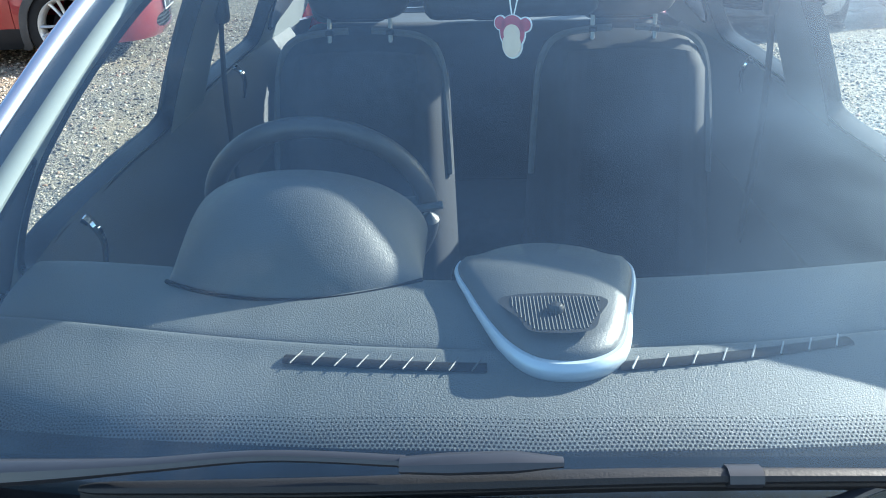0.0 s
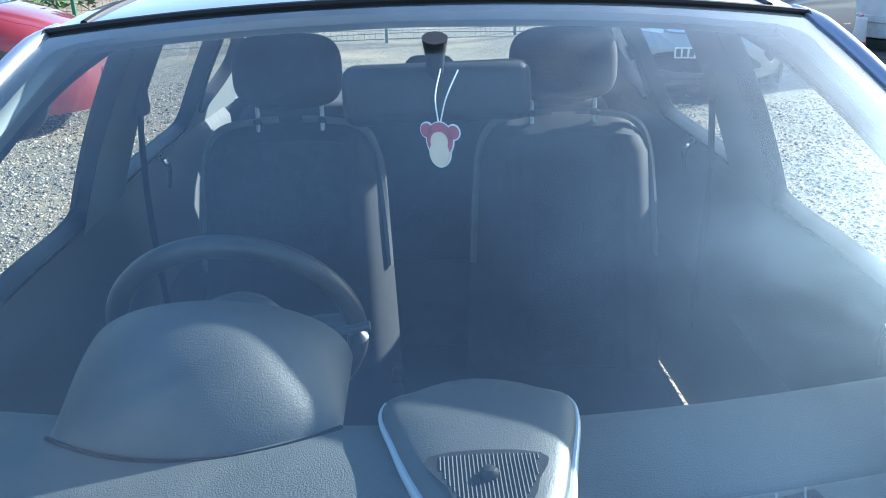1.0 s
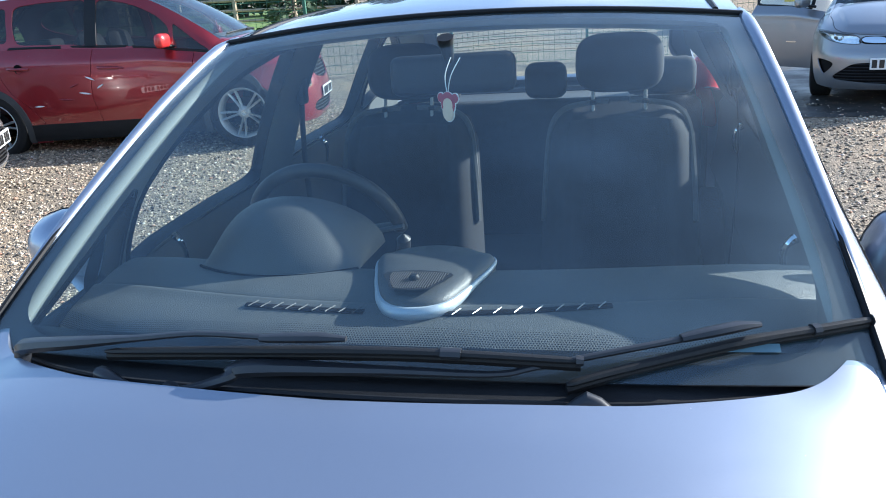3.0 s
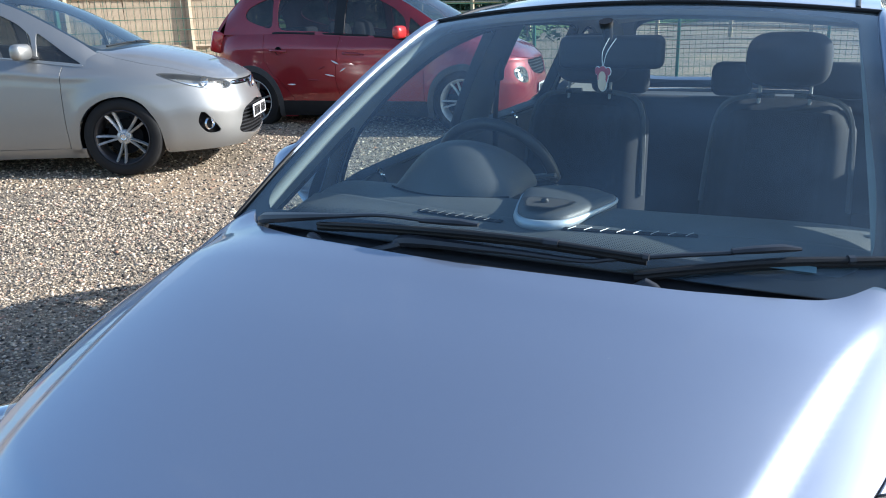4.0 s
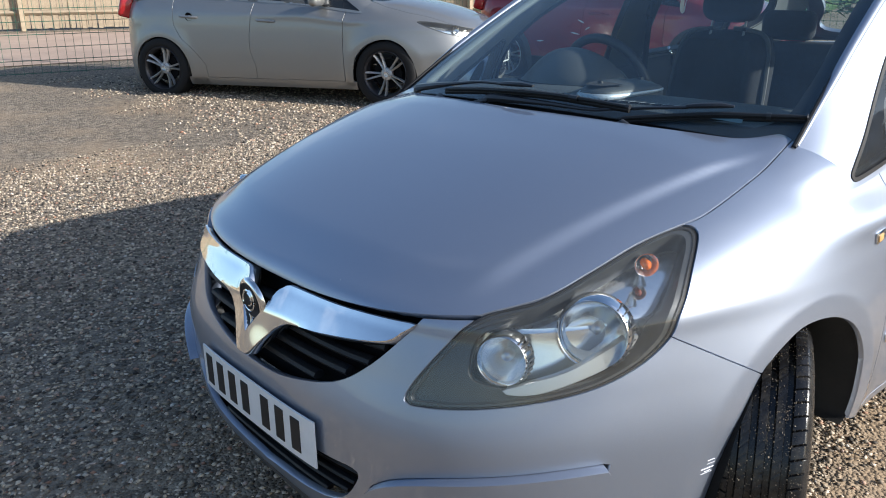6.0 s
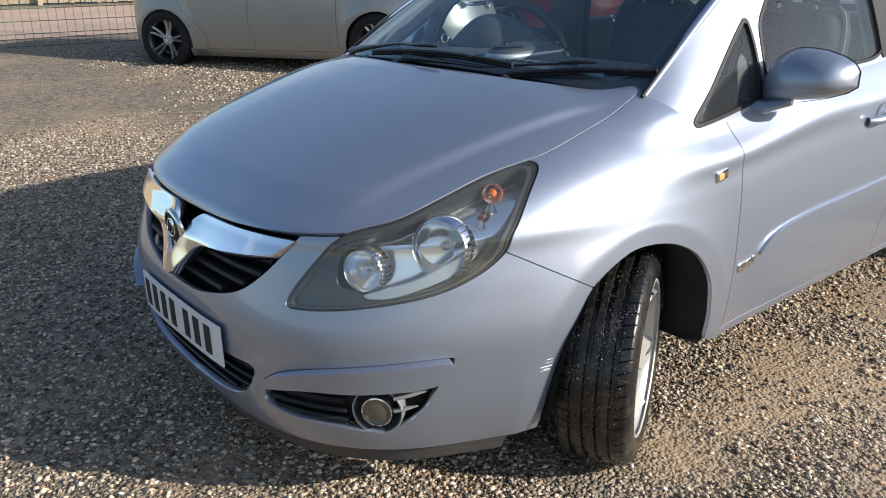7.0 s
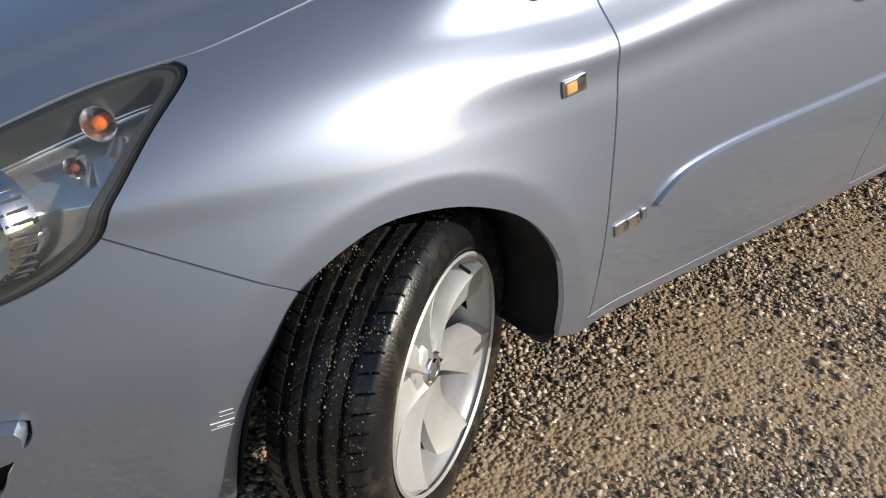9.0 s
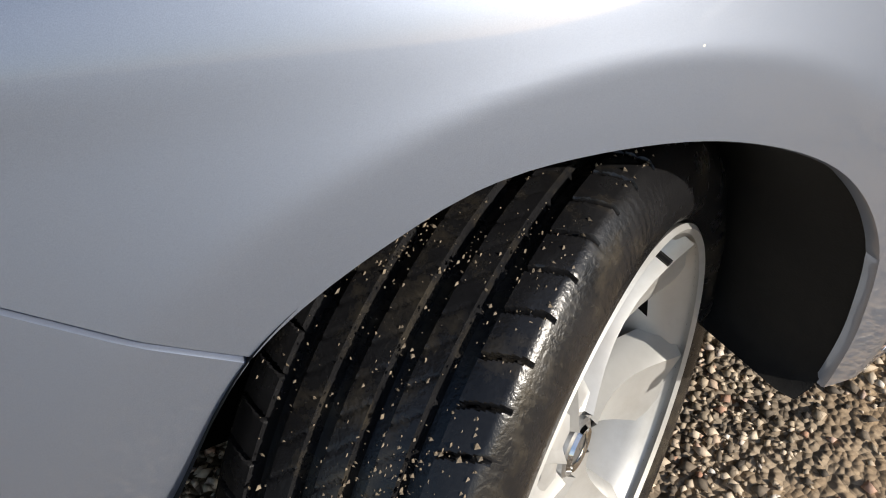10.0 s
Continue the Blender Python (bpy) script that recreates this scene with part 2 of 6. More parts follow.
def clip(mesh, vals):
    """The part of a mesh where the value is negative, cut cleanly along the zero line; corners close to the line are drawn onto it."""
    v, faces = mesh[0].copy(), mesh[1]
    vals = np.asarray(vals, float).tolist()
    crossing = [f for f in faces if min(k := [vals[i] for i in f]) < 0 <= max(k)]
    for f in crossing:
        for i, j in zip(f, list(f[1:]) + [f[0]]):
            if vals[i] * vals[j] < 0:
                t = vals[i] / (vals[i] - vals[j])
                if t < .22:
                    v[i] = v[i] + t * (v[j] - v[i])
                    vals[i] = 0
                elif t > .78:
                    v[j] = v[i] + t * (v[j] - v[i])
                    vals[j] = 0
    new_v, index, cuts, out = [], {}, {}, []

    def vert(i):
        if i not in index:
            index[i] = len(new_v)
            new_v.append(v[i])
        return index[i]

    for f in faces:
        k = [vals[i] for i in f]
        if max(k) <= 0:
            if min(k) < 0:
                out.append([vert(i) for i in f])
        elif min(k) < 0:
            loop = []
            for i, j in zip(f, list(f[1:]) + [f[0]]):
                if vals[i] <= 0:
                    loop.append(vert(i))
                if vals[i] * vals[j] < 0:
                    key = (min(i, j), max(i, j))
                    if key not in cuts:
                        t = vals[key[0]] / (vals[key[0]] - vals[key[1]])
                        cuts[key] = len(new_v)
                        new_v.append(v[key[0]] + t * (v[key[1]] - v[key[0]]))
                    loop.append(cuts[key])
            if len(loop) > 2:
                out.append(loop)
    return np.array(new_v).reshape(-1, v.shape[1]), out


def keep(mesh, outline, axes, off=0.0):
    return clip(mesh, sdf(outline)(mesh[0][:, axes]) - off)


def lose(mesh, outline, axes, off=0.0):
    return clip(mesh, off - sdf(outline)(mesh[0][:, axes]))


def normals(v, faces):
    n = np.zeros((len(v), 3))
    v = np.asarray(v)[:, :3]
    by = {}
    for f in faces:
        by.setdefault(len(f), []).append(f)
    for k, fs in by.items():
        fs = np.array(fs)
        p = v[fs]
        c = sum(np.cross(p[:, i] - p[:, 0], p[:, i + 1] - p[:, 0]) for i in range(1, k - 1))
        for i in range(k):
            np.add.at(n, fs[:, i], c)
    return n / np.maximum(np.linalg.norm(n, axis=1), 1e-12)[:, None]


def solid(mesh, thick=0.012, out=0.0, roll=0.0015):
    """Gives a sheet thickness: the skin, a small rolled edge and a returned rim."""
    v, faces = mesh
    v = v[:, :3]
    n = normals(v, faces)
    skin = v + n * out
    edges = {}
    for f in faces:
        for i, j in zip(f, list(f[1:]) + [f[0]]):
            edges[(i, j)] = edges.get((i, j), 0) + 1
    rim = [(i, j) for (i, j) in edges if (j, i) not in edges]
    rim = [(i, j) for i, j in rim if not (abs(v[i, 0]) < 1e-6 and abs(v[j, 0]) < 1e-6)]
    vs, fs = list(skin), [list(f) for f in faces]
    a, b = {}, {}
    inward = {}
    for i, j in rim:
        t = v[j] - v[i]
        for k in (i, j):
            inward[k] = inward.get(k, 0) + np.cross(n[k], t)
    for i, j in rim:
        for k in (i, j):
            if k not in a:
                a[k] = len(vs)
                vs.append(skin[k] - n[k] * roll * 1.5 - inward[k] / max(np.linalg.norm(inward[k]), 1e-9) * roll)
                b[k] = len(vs)
                vs.append(skin[k] - n[k] * thick - inward[k] / max(np.linalg.norm(inward[k]), 1e-9) * roll)
        fs += [[j, i, a[i], a[j]], [a[j], a[i], b[i], b[j]]]
    return np.array(vs), fs


def mirrored(mesh):
    v = mesh[0].copy()
    v[:, 0] *= -1
    return v, [list(f)[::-1] for f in mesh[1]]


def joined(*meshes):
    vs, fs, k = [], [], 0
    for v, f in meshes:
        vs.append(np.asarray(v)[:, :3])
        fs += [[i + k for i in q] for q in f]
        k += len(v)
    return np.concatenate(vs), fs


def welded(mesh, dist=1e-5):
    """Both halves of a symmetric sheet as one, closed along the middle."""
    v, f = joined(mesh, mirrored(mesh))
    bm = bmesh.new()
    bv = [bm.verts.new(p) for p in v]
    for q in f:
        if len(set(q)) > 2:
            try:
                bm.faces.new([bv[i] for i in q])
            except ValueError:
                pass
    bmesh.ops.remove_doubles(bm, verts=[x for x in bm.verts if abs(x.co.x) < 1e-4], dist=dist)
    bm.verts.index_update()
    out = np.array([x.co for x in bm.verts]), [[x.index for x in q.verts] for q in bm.faces]
    bm.free()
    return out


def sewn(*meshes):
    """Sheets that share an edge, as one."""
    v, f = joined(*meshes)
    key = {}
    idx = [key.setdefault(tuple(np.round(p, 5)), i) for i, p in enumerate(v)]
    return v, [q for q in ([idx[i] for i in g] for g in f) if len(set(q)) == len(q)]


def grid(fn, us, vs, closed_u=False):
    """A quad mesh of the surface fn(u, v)."""
    u, v = np.meshgrid(us, vs, indexing="ij")
    p = np.asarray(fn(u, v)).reshape(-1, 3)
    nu, nv = len(us), len(vs)
    f = [[i * nv + j, ((i + 1) % nu) * nv + j, ((i + 1) % nu) * nv + j + 1, i * nv + j + 1] for i in range(nu if closed_u else nu - 1) for j in range(nv - 1)]
    return p, f


def flipped(mesh):
    return mesh[0], [list(f)[::-1] for f in mesh[1]]


def tube(pts, r, n=8, flat=1.0, cap=True, closed=False):
    """A round or flattened bar along a path; r may be one radius or one per point."""
    p = np.array(pts, float)
    rr = np.full(len(p), r, float) if np.isscalar(r) else np.array(r, float)
    t = np.gradient(p, axis=0)
    if closed:
        t = np.roll(p, -1, 0) - np.roll(p, 1, 0)
    t /= np.maximum(np.linalg.norm(t, axis=1), 1e-9)[:, None]
    ref = np.array((0, 0, 1.0)) if abs(t[:, 2]).mean() < 0.8 else np.array((1.0, 0, 0))
    s = np.cross(t, ref)
    s /= np.maximum(np.linalg.norm(s, axis=1), 1e-9)[:, None]
    w = np.cross(s, t)
    a = np.arange(n) * 2 * np.pi / n
    v = p[:, None] + rr[:, None, None] * (np.cos(a)[None, :, None] * s[:, None] + flat * np.sin(a)[None, :, None] * w[:, None])
    k = len(p)
    f = [[i % k * n + j, i % k * n + (j + 1) % n, (i + 1) % k * n + (j + 1) % n, (i + 1) % k * n + j] for i in range(k if closed else k - 1) for j in range(n)]
    if cap and not closed:
        f += [list(range(n))[::-1], [(k - 1) * n + j for j in range(n)]]
    return v.reshape(-1, 3), f


def lathe(profile, n=48, spread=None):
    """A body of revolution about x; profile rows are (x, radius)."""
    q = np.array(profile, float)
    a = np.arange(n) * 2 * np.pi / n
    v = np.stack([np.repeat(q[None, :, 0], n, 0), q[None, :, 1] * np.cos(a)[:, None], q[None, :, 1] * np.sin(a)[:, None]], -1)
    m = len(q)
    f = [[i * m + j, i * m + j + 1, (i + 1) % n * m + j + 1, (i + 1) % n * m + j] for i in range(n) for j in range(m - 1)]
    return v.reshape(-1, 3), f


def moved(mesh, m):
    v = np.asarray(mesh[0])[:, :3]
    r = np.array(m.to_3x3())
    return v @ r.T + np.array(m.translation), mesh[1]


def rbox(sx, sy, sz, bevel=0.005, seg=2, at=(0, 0, 0), taper=None):
    """A box with rounded edges."""
    bm = bmesh.new()
    bmesh.ops.create_cube(bm, size=1)
    for v in bm.verts:
        k = taper if taper and v.co.z > 0 else 1.0
        v.co = Vector((v.co.x * sx * k, v.co.y * sy * k, v.co.z * sz))
    if bevel:
        bmesh.ops.bevel(bm, geom=bm.edges[:], offset=bevel, segments=seg, affect="EDGES", profile=0.5)
    bm.verts.index_update()
    out = np.array([v.co for v in bm.verts]) + np.array(at), [[v.index for v in f.verts] for f in bm.faces]
    bm.free()
    return out


def slab(outline, depth, base=None):
    """A closed outline in x-z, extruded along y by depth."""
    p = np.array(outline, float)
    n = len(p)
    v = np.concatenate([np.stack([p[:, 0], np.zeros(n), p[:, 1]], 1), np.stack([p[:, 0], np.full(n, depth), p[:, 1]], 1)])
    f = [list(range(n))[::-1], [n + i for i in range(n)]] + [[i, (i + 1) % n, n + (i + 1) % n, n + i] for i in range(n)]
    return v, f


def lerp_table(tab, w):
    """Smooth rows of a table at the row number w."""
    tab = np.asarray(tab, float)
    w = np.clip(np.asarray(w, float), 0, len(tab) - 1)
    i = np.clip(w.astype(int), 0, len(tab) - 2)
    f = (w - i)[..., None]
    p0, p1, p2, p3 = (tab[np.clip(i + k, 0, len(tab) - 1)] for k in (-1, 0, 1, 2))
    return p1 + 0.5 * f * (p2 - p0 + f * (2 * p0 - 5 * p1 + 4 * p2 - p3 + f * (3 * (p1 - p2) + p3 - p0)))


def smooth01(t):
    t = np.clip(t, 0, 1)
    return t * t * (3 - 2 * t)


def text_mesh(body, size, m, name, parent, at, depth=0.001):
    cu = bpy.data.curves.new(name, "FONT")
    cu.body, cu.size, cu.extrude, cu.align_x, cu.align_y = body, size, depth, "CENTER", "CENTER"
    tmp = new(name, cu)
    me = bpy.data.meshes.new_from_object(tmp)
    bpy.data.objects.remove(tmp)
    me.materials.append(m)
    ob = new(name, me)
    ob.parent, ob.matrix_local = parent, at
    return ob


# ---- the silver hatchback: skin ----
Y0, Y1, TAIL = 0.30, 2.62, 3.12
# rows of the skin from the sill up: height, half width, front end, squareness of the corner
SKIN = np.array([(.15, .795, -.80, 3.3), (.22, .828, -.846, 3.2), (.30, .846, -.864, 3.2), (.40, .858, -.868, 3.2), (.50, .866, -.864, 3.2), (.60, .868, -.833, 3.1), (.68, .866, -.808, 3.),
                 (.73, .863, -.785, 3.), (.78, .855, -.70, 2.9), (.83, .834, -.59, 2.8), (.88, .796, -.455, 2.7), (.93, .740, -.29, 2.6), (.97, .666, -.12, 2.5), (1.0, .56, .02, 2.4), (1.02, .40, .14, 2.3), (1.028, .0, .30, 2.2)])
ARCH = spline([(-.300, .10), (-.305, .20), (-.297, .327), (-.27, .433), (-.235, .50), (-.185, .572), (-.11, .618), (-.03, .638), (.094, .62), (.21, .562), (.29, .468), (.322, .37), (.330, .30), (.330, .25), (.325, .20), (.30, .10)])
ARCH_REAR = [(2.51 + .345 * math.cos(a * .1), .29 + .345 * math.sin(a * .1)) for a in range(-3, 35)] + [(2.17, .0), (2.85, .0)]


def rise(y, z):
    return (.08 * smooth01((y - .30) / .65) + .04 * smooth01((y - 1.0) / 1.4)) * np.clip((z - .55) / .35, 0, 1)


def flare(p):
    """The pressed flange round the wheel openings."""
    r1 = np.hypot(p[..., 1] - .005, (p[..., 2] - .29) * .98)
    r2 = np.hypot(p[..., 1] - 2.51, p[..., 2] - .29)
    k = np.clip((.53 - r1) / .145, 0, 1) ** 2 + np.clip((.53 - r2) / .14, 0, 1) ** 2
    p[..., 0] += np.where(p[..., 0] > .7, .015 * k, 0)
    return p


def skin(w, q):
    """The body's skin: q runs from the nose (0) round the corner (1), along the side (2) to the tail (3)."""
    z, a, yn, n = np.moveaxis(lerp_table(SKIN, w), -1, 0)
    th = np.where(q < 1, q, 3 - q) * np.pi / 2
    s, c = np.sin(np.clip(th, 0, np.pi / 2)), np.cos(np.clip(th, 0, np.pi / 2))
    r = (s ** n + np.abs(c) ** n) ** (-1 / n)
    y = np.where(q < 1, Y0 - (Y0 - yn) * c * r, np.where(q <= 2, Y0 + (Y1 - Y0) * (q - 1), Y1 + (TAIL - Y1) * c * r))
    x = np.where((q >= 1) & (q <= 2), a, a * s * r)
    x = x * (1 - .035 * smooth01((y - 1.7) / 1.3))
    x = x + .012 * np.exp(-((z - .80) / .03) ** 2) * smooth01((y + .1) / .5) * (1 - smooth01((y - .5) / 2.2))
    # the pressed step along the bonnet
    line = .478 + (y + .691) * .242
    wide = np.clip(.052 - (y + .69) * .045, .022, .06)
    step = .013 * (1 - smooth01((x - line) / wide)) * smooth01((z - .745) / .05) * (1 - smooth01((y + .10) / .22)) * (q < 1)
    # the cowl corners sweep up into the pillars
    lift = .030 * smooth01((x - .56) / .14) * smooth01(y / .22) * smooth01((z - .85) / .05) * (1 - smooth01((y - .30) / .25))
    return flare(np.stack([x, y, z + rise(y, z) + step + lift], -1))


nose_mesh = flipped(grid(skin, np.linspace(0, 15, 181), np.linspace(0, 1, 130)))
side_mesh = flipped(grid(skin, np.linspace(0, 11, 133), np.linspace(1, 2, 210)))
tail_mesh = flipped(grid(skin, np.linspace(0, 11, 133), np.linspace(2, 3, 40)))


def belt_z(y):
    return .868 + .085 * smooth01((y - .2) / .8) + .05 * smooth01((y - 1.0) / 1.1)


def belt_x(y):
    ws = np.linspace(0, 11, 200)
    return np.array([np.interp(belt_z(k), (p := skin(ws, np.full(200, 1 + (max(k, Y0) - Y0) / (Y1 - Y0) if k <= Y1 else 2.0)))[:, 2], p[:, 0]) for k in np.ravel(y)]).reshape(np.shape(y))


RAIL = np.array([(.722, -.05, .850), (.715, .10, .935), (.690, .30, 1.065), (.66, .50, 1.185), (.625, .75, 1.315), (.597, 1.0, 1.405), (.58, 1.35, 1.44), (.572, 1.8, 1.45), (.57, 2.3, 1.43), (.575, 2.65, 1.385), (.61, 2.9, 1.19), (.66, 3.02, 1.03)])


def rail(y):
    """The line from the foot of the pillar, along the roof's edge, to the tailgate."""
    return lerp_table(RAIL, np.interp(y, RAIL[:, 1], np.arange(len(RAIL))))


def green(y, v):
    """The glazed side between waist and roof."""
    r = rail(y)
    x = belt_x(y[:, :1]) + 0 * y
    x = x * (1 - (np.clip(Y0 - y, 0, .7) / .75) ** 2.7) ** (1 / 2.7) - .014 * smooth01((.20 - y) / .15)
    z = belt_z(y)
    bulge = .018 * np.sin(np.pi * v) * smooth01((y - .05) / .25)
    return np.stack([x + (r[..., 0] - x) * v + bulge, y, z + (np.maximum(r[..., 2], z + .01) - z) * v], -1)


def screen(u, v):
    """The windscreen, from its foot (v = 0) to the roof."""
    e = rail(.15 + .83 * v)
    k = 1 - u * u
    return np.stack([u * e[..., 0], e[..., 1] - k * (.105 - .04 * v), e[..., 2] + k * (.032 + .006 * v)], -1)


def roof(u, v):
    y = .98 + v * (2.66 - .98)
    e = rail(y)
    k = 1 - u * u
    return np.stack([u * e[..., 0], y - k * .065 * (1 - v) + k * .05 * v, e[..., 2] + k * (.038 + .02 * np.sin(np.pi * v))], -1)


def tailgate(u, v):
    e = rail(2.66 + .36 * v)
    k = 1 - u * u
    return np.stack([u * e[..., 0], e[..., 1] + k * .05, e[..., 2] + k * .038 * (1 - v)], -1)


BONNET_SIDE = spline([(.551, -.673), (.614, -.581), (.645, -.475), (.667, -.357), (.692, -.262), (.706, -.20), (.709, -.10), (.706, .0), (.70, .10), (.693, .19)], False)
BONNET_REAR = spline([(.70, .235), (.625, .125), (.54, .065), (.44, .022), (.346, -.002), (.155, -.024), (0, -.032)], False)
BONNET = np.concatenate([[(-.05, -.95), (.40, -.95), (.50, -.80)], BONNET_SIDE, BONNET_REAR, [(-.05, -.032)]])
HEADLIGHT = spline([(.463, .57), (.491, .64), (.551, .733), (.614, .762), (.644, .798), (.666, .834), (.688, .857), (.716, .852), (.743, .823), (.770, .775), (.783, .735), (.782, .690), (.760, .640), (.713, .605), (.616, .579), (.51, .564)])
GRILLE = spline([(-.1, .502), (.05, .504), (.15, .517), (.29, .555), (.37, .61), (.435, .685), (.462, .725)], False).tolist() + [(.47, .80), (-.1, .80)]
LOWER_GRILLE = spline([(-.1, .248), (.05, .25), (.2, .262), (.29, .283), (.338, .318), (.370, .372), (.35, .388), (.25, .386), (-.1, .385)])
FOG_HOLE = spline([(.392, .305), (.42, .350), (.534, .376), (.656, .386), (.733, .401), (.728, .36), (.708, .312), (.66, .268), (.57, .274), (.45, .285)])
FOG_BLADE = spline([(.400, .356), (.438, .387), (.49, .410), (.56, .43), (.674, .451), (.745, .459), (.756, .452), (.737, .404), (.656, .388), (.534, .378), (.44, .358)])
CHROME = spline([(.452, .708), (.430, .690), (.395, .664), (.25, .642), (.135, .628), (.085, .600)], False).tolist() + [(.02, .528), (-.02, .528), (-.02, .570), (.0, .570), (.042, .630), (.066, .682), (.088, .700), (.25, .702)]


def edge_z(x):
    return .702 + .11 * x * x


def seam_line(v):
    return v[:, 2] - (.694 - .56 * (v[:, 1] + .409))


GAP = .0022
car = empty("hatchback_car", "silver-lilac five-door hatchback parked on gravel, front wheels steered", "car")


def panel(name, mesh, m=None, parent=None, thick=.012, out=0.0, label=""):
    v, f = solid(mesh, thick, out)
    return mk(name, v, f, m or silver, parent or car, label)


def pair(name, mesh, m=None, parent=None, thick=.012, out=0.0, label=""):
    """The same panel on the car's left and right."""
    panel(name, mesh, m, parent, thick, out, label)
    panel(name, mirrored(mesh), m, parent, thick, out, label)


# bonnet
up = clip(nose_mesh, edge_z(nose_mesh[0][:, 0]) + GAP - nose_mesh[0][:, 2])
bonnet = welded(keep(up, BONNET, PLAN, -GAP))
panel("bonnet", bonnet, thick=.02)
# fender
rest = clip(nose_mesh, GAP - seam_line(nose_mesh[0]))
rest = lose(rest, HEADLIGHT, FRONT, GAP)
rest = lose(rest, BONNET, PLAN, GAP)
COWL = np.concatenate([[(-.1, -.04)], BONNET_REAR[::-1], [(.70, .6), (-.1, .6)]])
rest = lose(rest, COWL, PLAN, .002)
rest = lose(rest, ARCH, SIDE)
rest = clip(rest, -.44 - rest[0][:, 1])
rest = clip(rest, np.where(rest[0][:, 1] > .10, .275, -1.0) - rest[0][:, 2])
rest = clip(rest, rest[0][:, 2] - np.where(rest[0][:, 1] > .25, belt_z(rest[0][:, 1]), 1.2))
DOOR_A = spline([(.30, 1.02), (.385, .915), (.41, .85), (.420, .70), (.422, .43), (.418, .30), (.425, .15)], False)


def door_a(v, z=None):
    return v[:, 1] - np.interp(v[:, 2], DOOR_A[::-1, 1], DOOR_A[::-1, 0])


def below_belt(mesh):
    return clip(mesh, mesh[0][:, 2] - belt_z(mesh[0][:, 1]))


side_low = below_belt(side_mesh)
wing = lose(clip(side_low, door_a(side_low[0]) + GAP), ARCH, SIDE)
wing = clip(wing, np.interp(wing[0][:, 1], [.30, .40], [.275, .240]) - wing[0][:, 2])
pair("fender", sewn(rest, wing))
# doors, sill, rear quarter
SEAM_B = [(.15, 1.40), (.35, 1.392), (.44, 1.42), (.535, 1.443), (.65, 1.437), (.75, 1.424), (.95, 1.395), (1.1, 1.38)]


def door_b(v):
    k = np.array(SEAM_B)
    return v[:, 1] - np.interp(v[:, 2], k[:, 0], k[:, 1])


SEAM_C = [(.15, 1.97), (.36, 1.98), (.50, 2.10), (.62, 2.24), (.75, 2.32), (1.1, 2.34)]


def door_c(v):
    k = np.array(SEAM_C)
    return v[:, 1] - np.interp(v[:, 2], k[:, 0], k[:, 1])


front_door = clip(side_low, GAP - door_a(side_low[0]))
front_door = clip(front_door, door_b(front_door[0]) + GAP)
front_door = clip(front_door, .272 - front_door[0][:, 2])
rear_door = clip(side_low, GAP - door_b(side_low[0]))
rear_door = clip(rear_door, door_c(rear_door[0]) + GAP)
rear_door = lose(rear_door, ARCH_REAR, SIDE, .004)
rear_door = clip(rear_door, .280 - rear_door[0][:, 2])
sill = clip(side_low, side_low[0][:, 2] - np.interp(side_low[0][:, 1], [.4, 2.0], [.268, .276]))
sill = clip(sill, np.interp(sill[0][:, 1], [.4, 1.4], [.238, .252]) - sill[0][:, 2])
sill = clip(sill, .405 - sill[0][:, 1])
sill = clip(sill, sill[0][:, 1] - 2.12)
quarter = lose(clip(side_low, GAP - door_c(side_low[0])), ARCH_REAR, SIDE)
quarter = clip(quarter, np.where(quarter[0][:, 1] < 2.4, .262, -1.0) - quarter[0][:, 2])
tail = clip(tail_mesh, tail_mesh[0][:, 2] - belt_z(tail_mesh[0][:, 1]))
tail = lose(tail, ARCH_REAR, SIDE)
pair("sill", sill)
pair("rear_quarter", sewn(quarter, tail))
# bumper
low = clip(nose_mesh, nose_mesh[0][:, 2] - edge_z(nose_mesh[0][:, 0]) + .006)
low = clip(low, seam_line(low[0]) + GAP)
low = lose(low, HEADLIGHT, FRONT, GAP)
low = lose(low, ARCH, SIDE)
low = clip(low, .205 - low[0][:, 2])
low = clip(low, low[0][:, 1] - .1)
bumper = low
for hole in (GRILLE, LOWER_GRILLE, FOG_HOLE):
    bumper = lose(bumper, hole, FRONT)
bumper = lose(bumper, FOG_BLADE, FRONT, .003)
bumper_ob = panel("front_bumper", welded(bumper), thick=.016)
for side in (1, -1):
    blade = keep(nose_mesh, FOG_BLADE, FRONT, -.0005)
    panel("bumper_blade", blade if side > 0 else mirrored(blade), parent=bumper_ob, thick=.045, out=.022)
lip_row = float(np.interp(.212, SKIN[:, 0], np.arange(len(SKIN))))


def lip_fn(v, q):
    """The plastic skirt under the bumper, leaning in a little towards its lower edge."""
    p = skin(np.full_like(q, lip_row), q)
    k = .990 - .030 * (1 - v)
    return np.stack([p[..., 0] * k, p[..., 1] * k, .152 + .062 * v], -1)


lip = flipped(grid(lip_fn, np.linspace(0, 1, 7), np.linspace(0, 1, 130)))
lip = clip(lip, lip[0][:, 1] + .375)
panel("bumper_lip", welded(lip), grey_plastic, bumper_ob, .03, label="unpainted grey plastic lip, scuffed")
# flat near-black sheet, added under the car to block light
under = grid(lambda u, v: np.stack([u * .58, -.50 + v * 3.4, .205 + 0 * u], -1), np.linspace(-1, 1, 2), np.linspace(0, 1, 2))
mk("underbody", *under, black_gap_shade, car)


def behind(mesh, d):
    """A sheet set back into the car, for backings and recesses."""
    v = mesh[0][:, :3].copy()
    n = normals(v, mesh[1])
    return v - n * d, mesh[1]


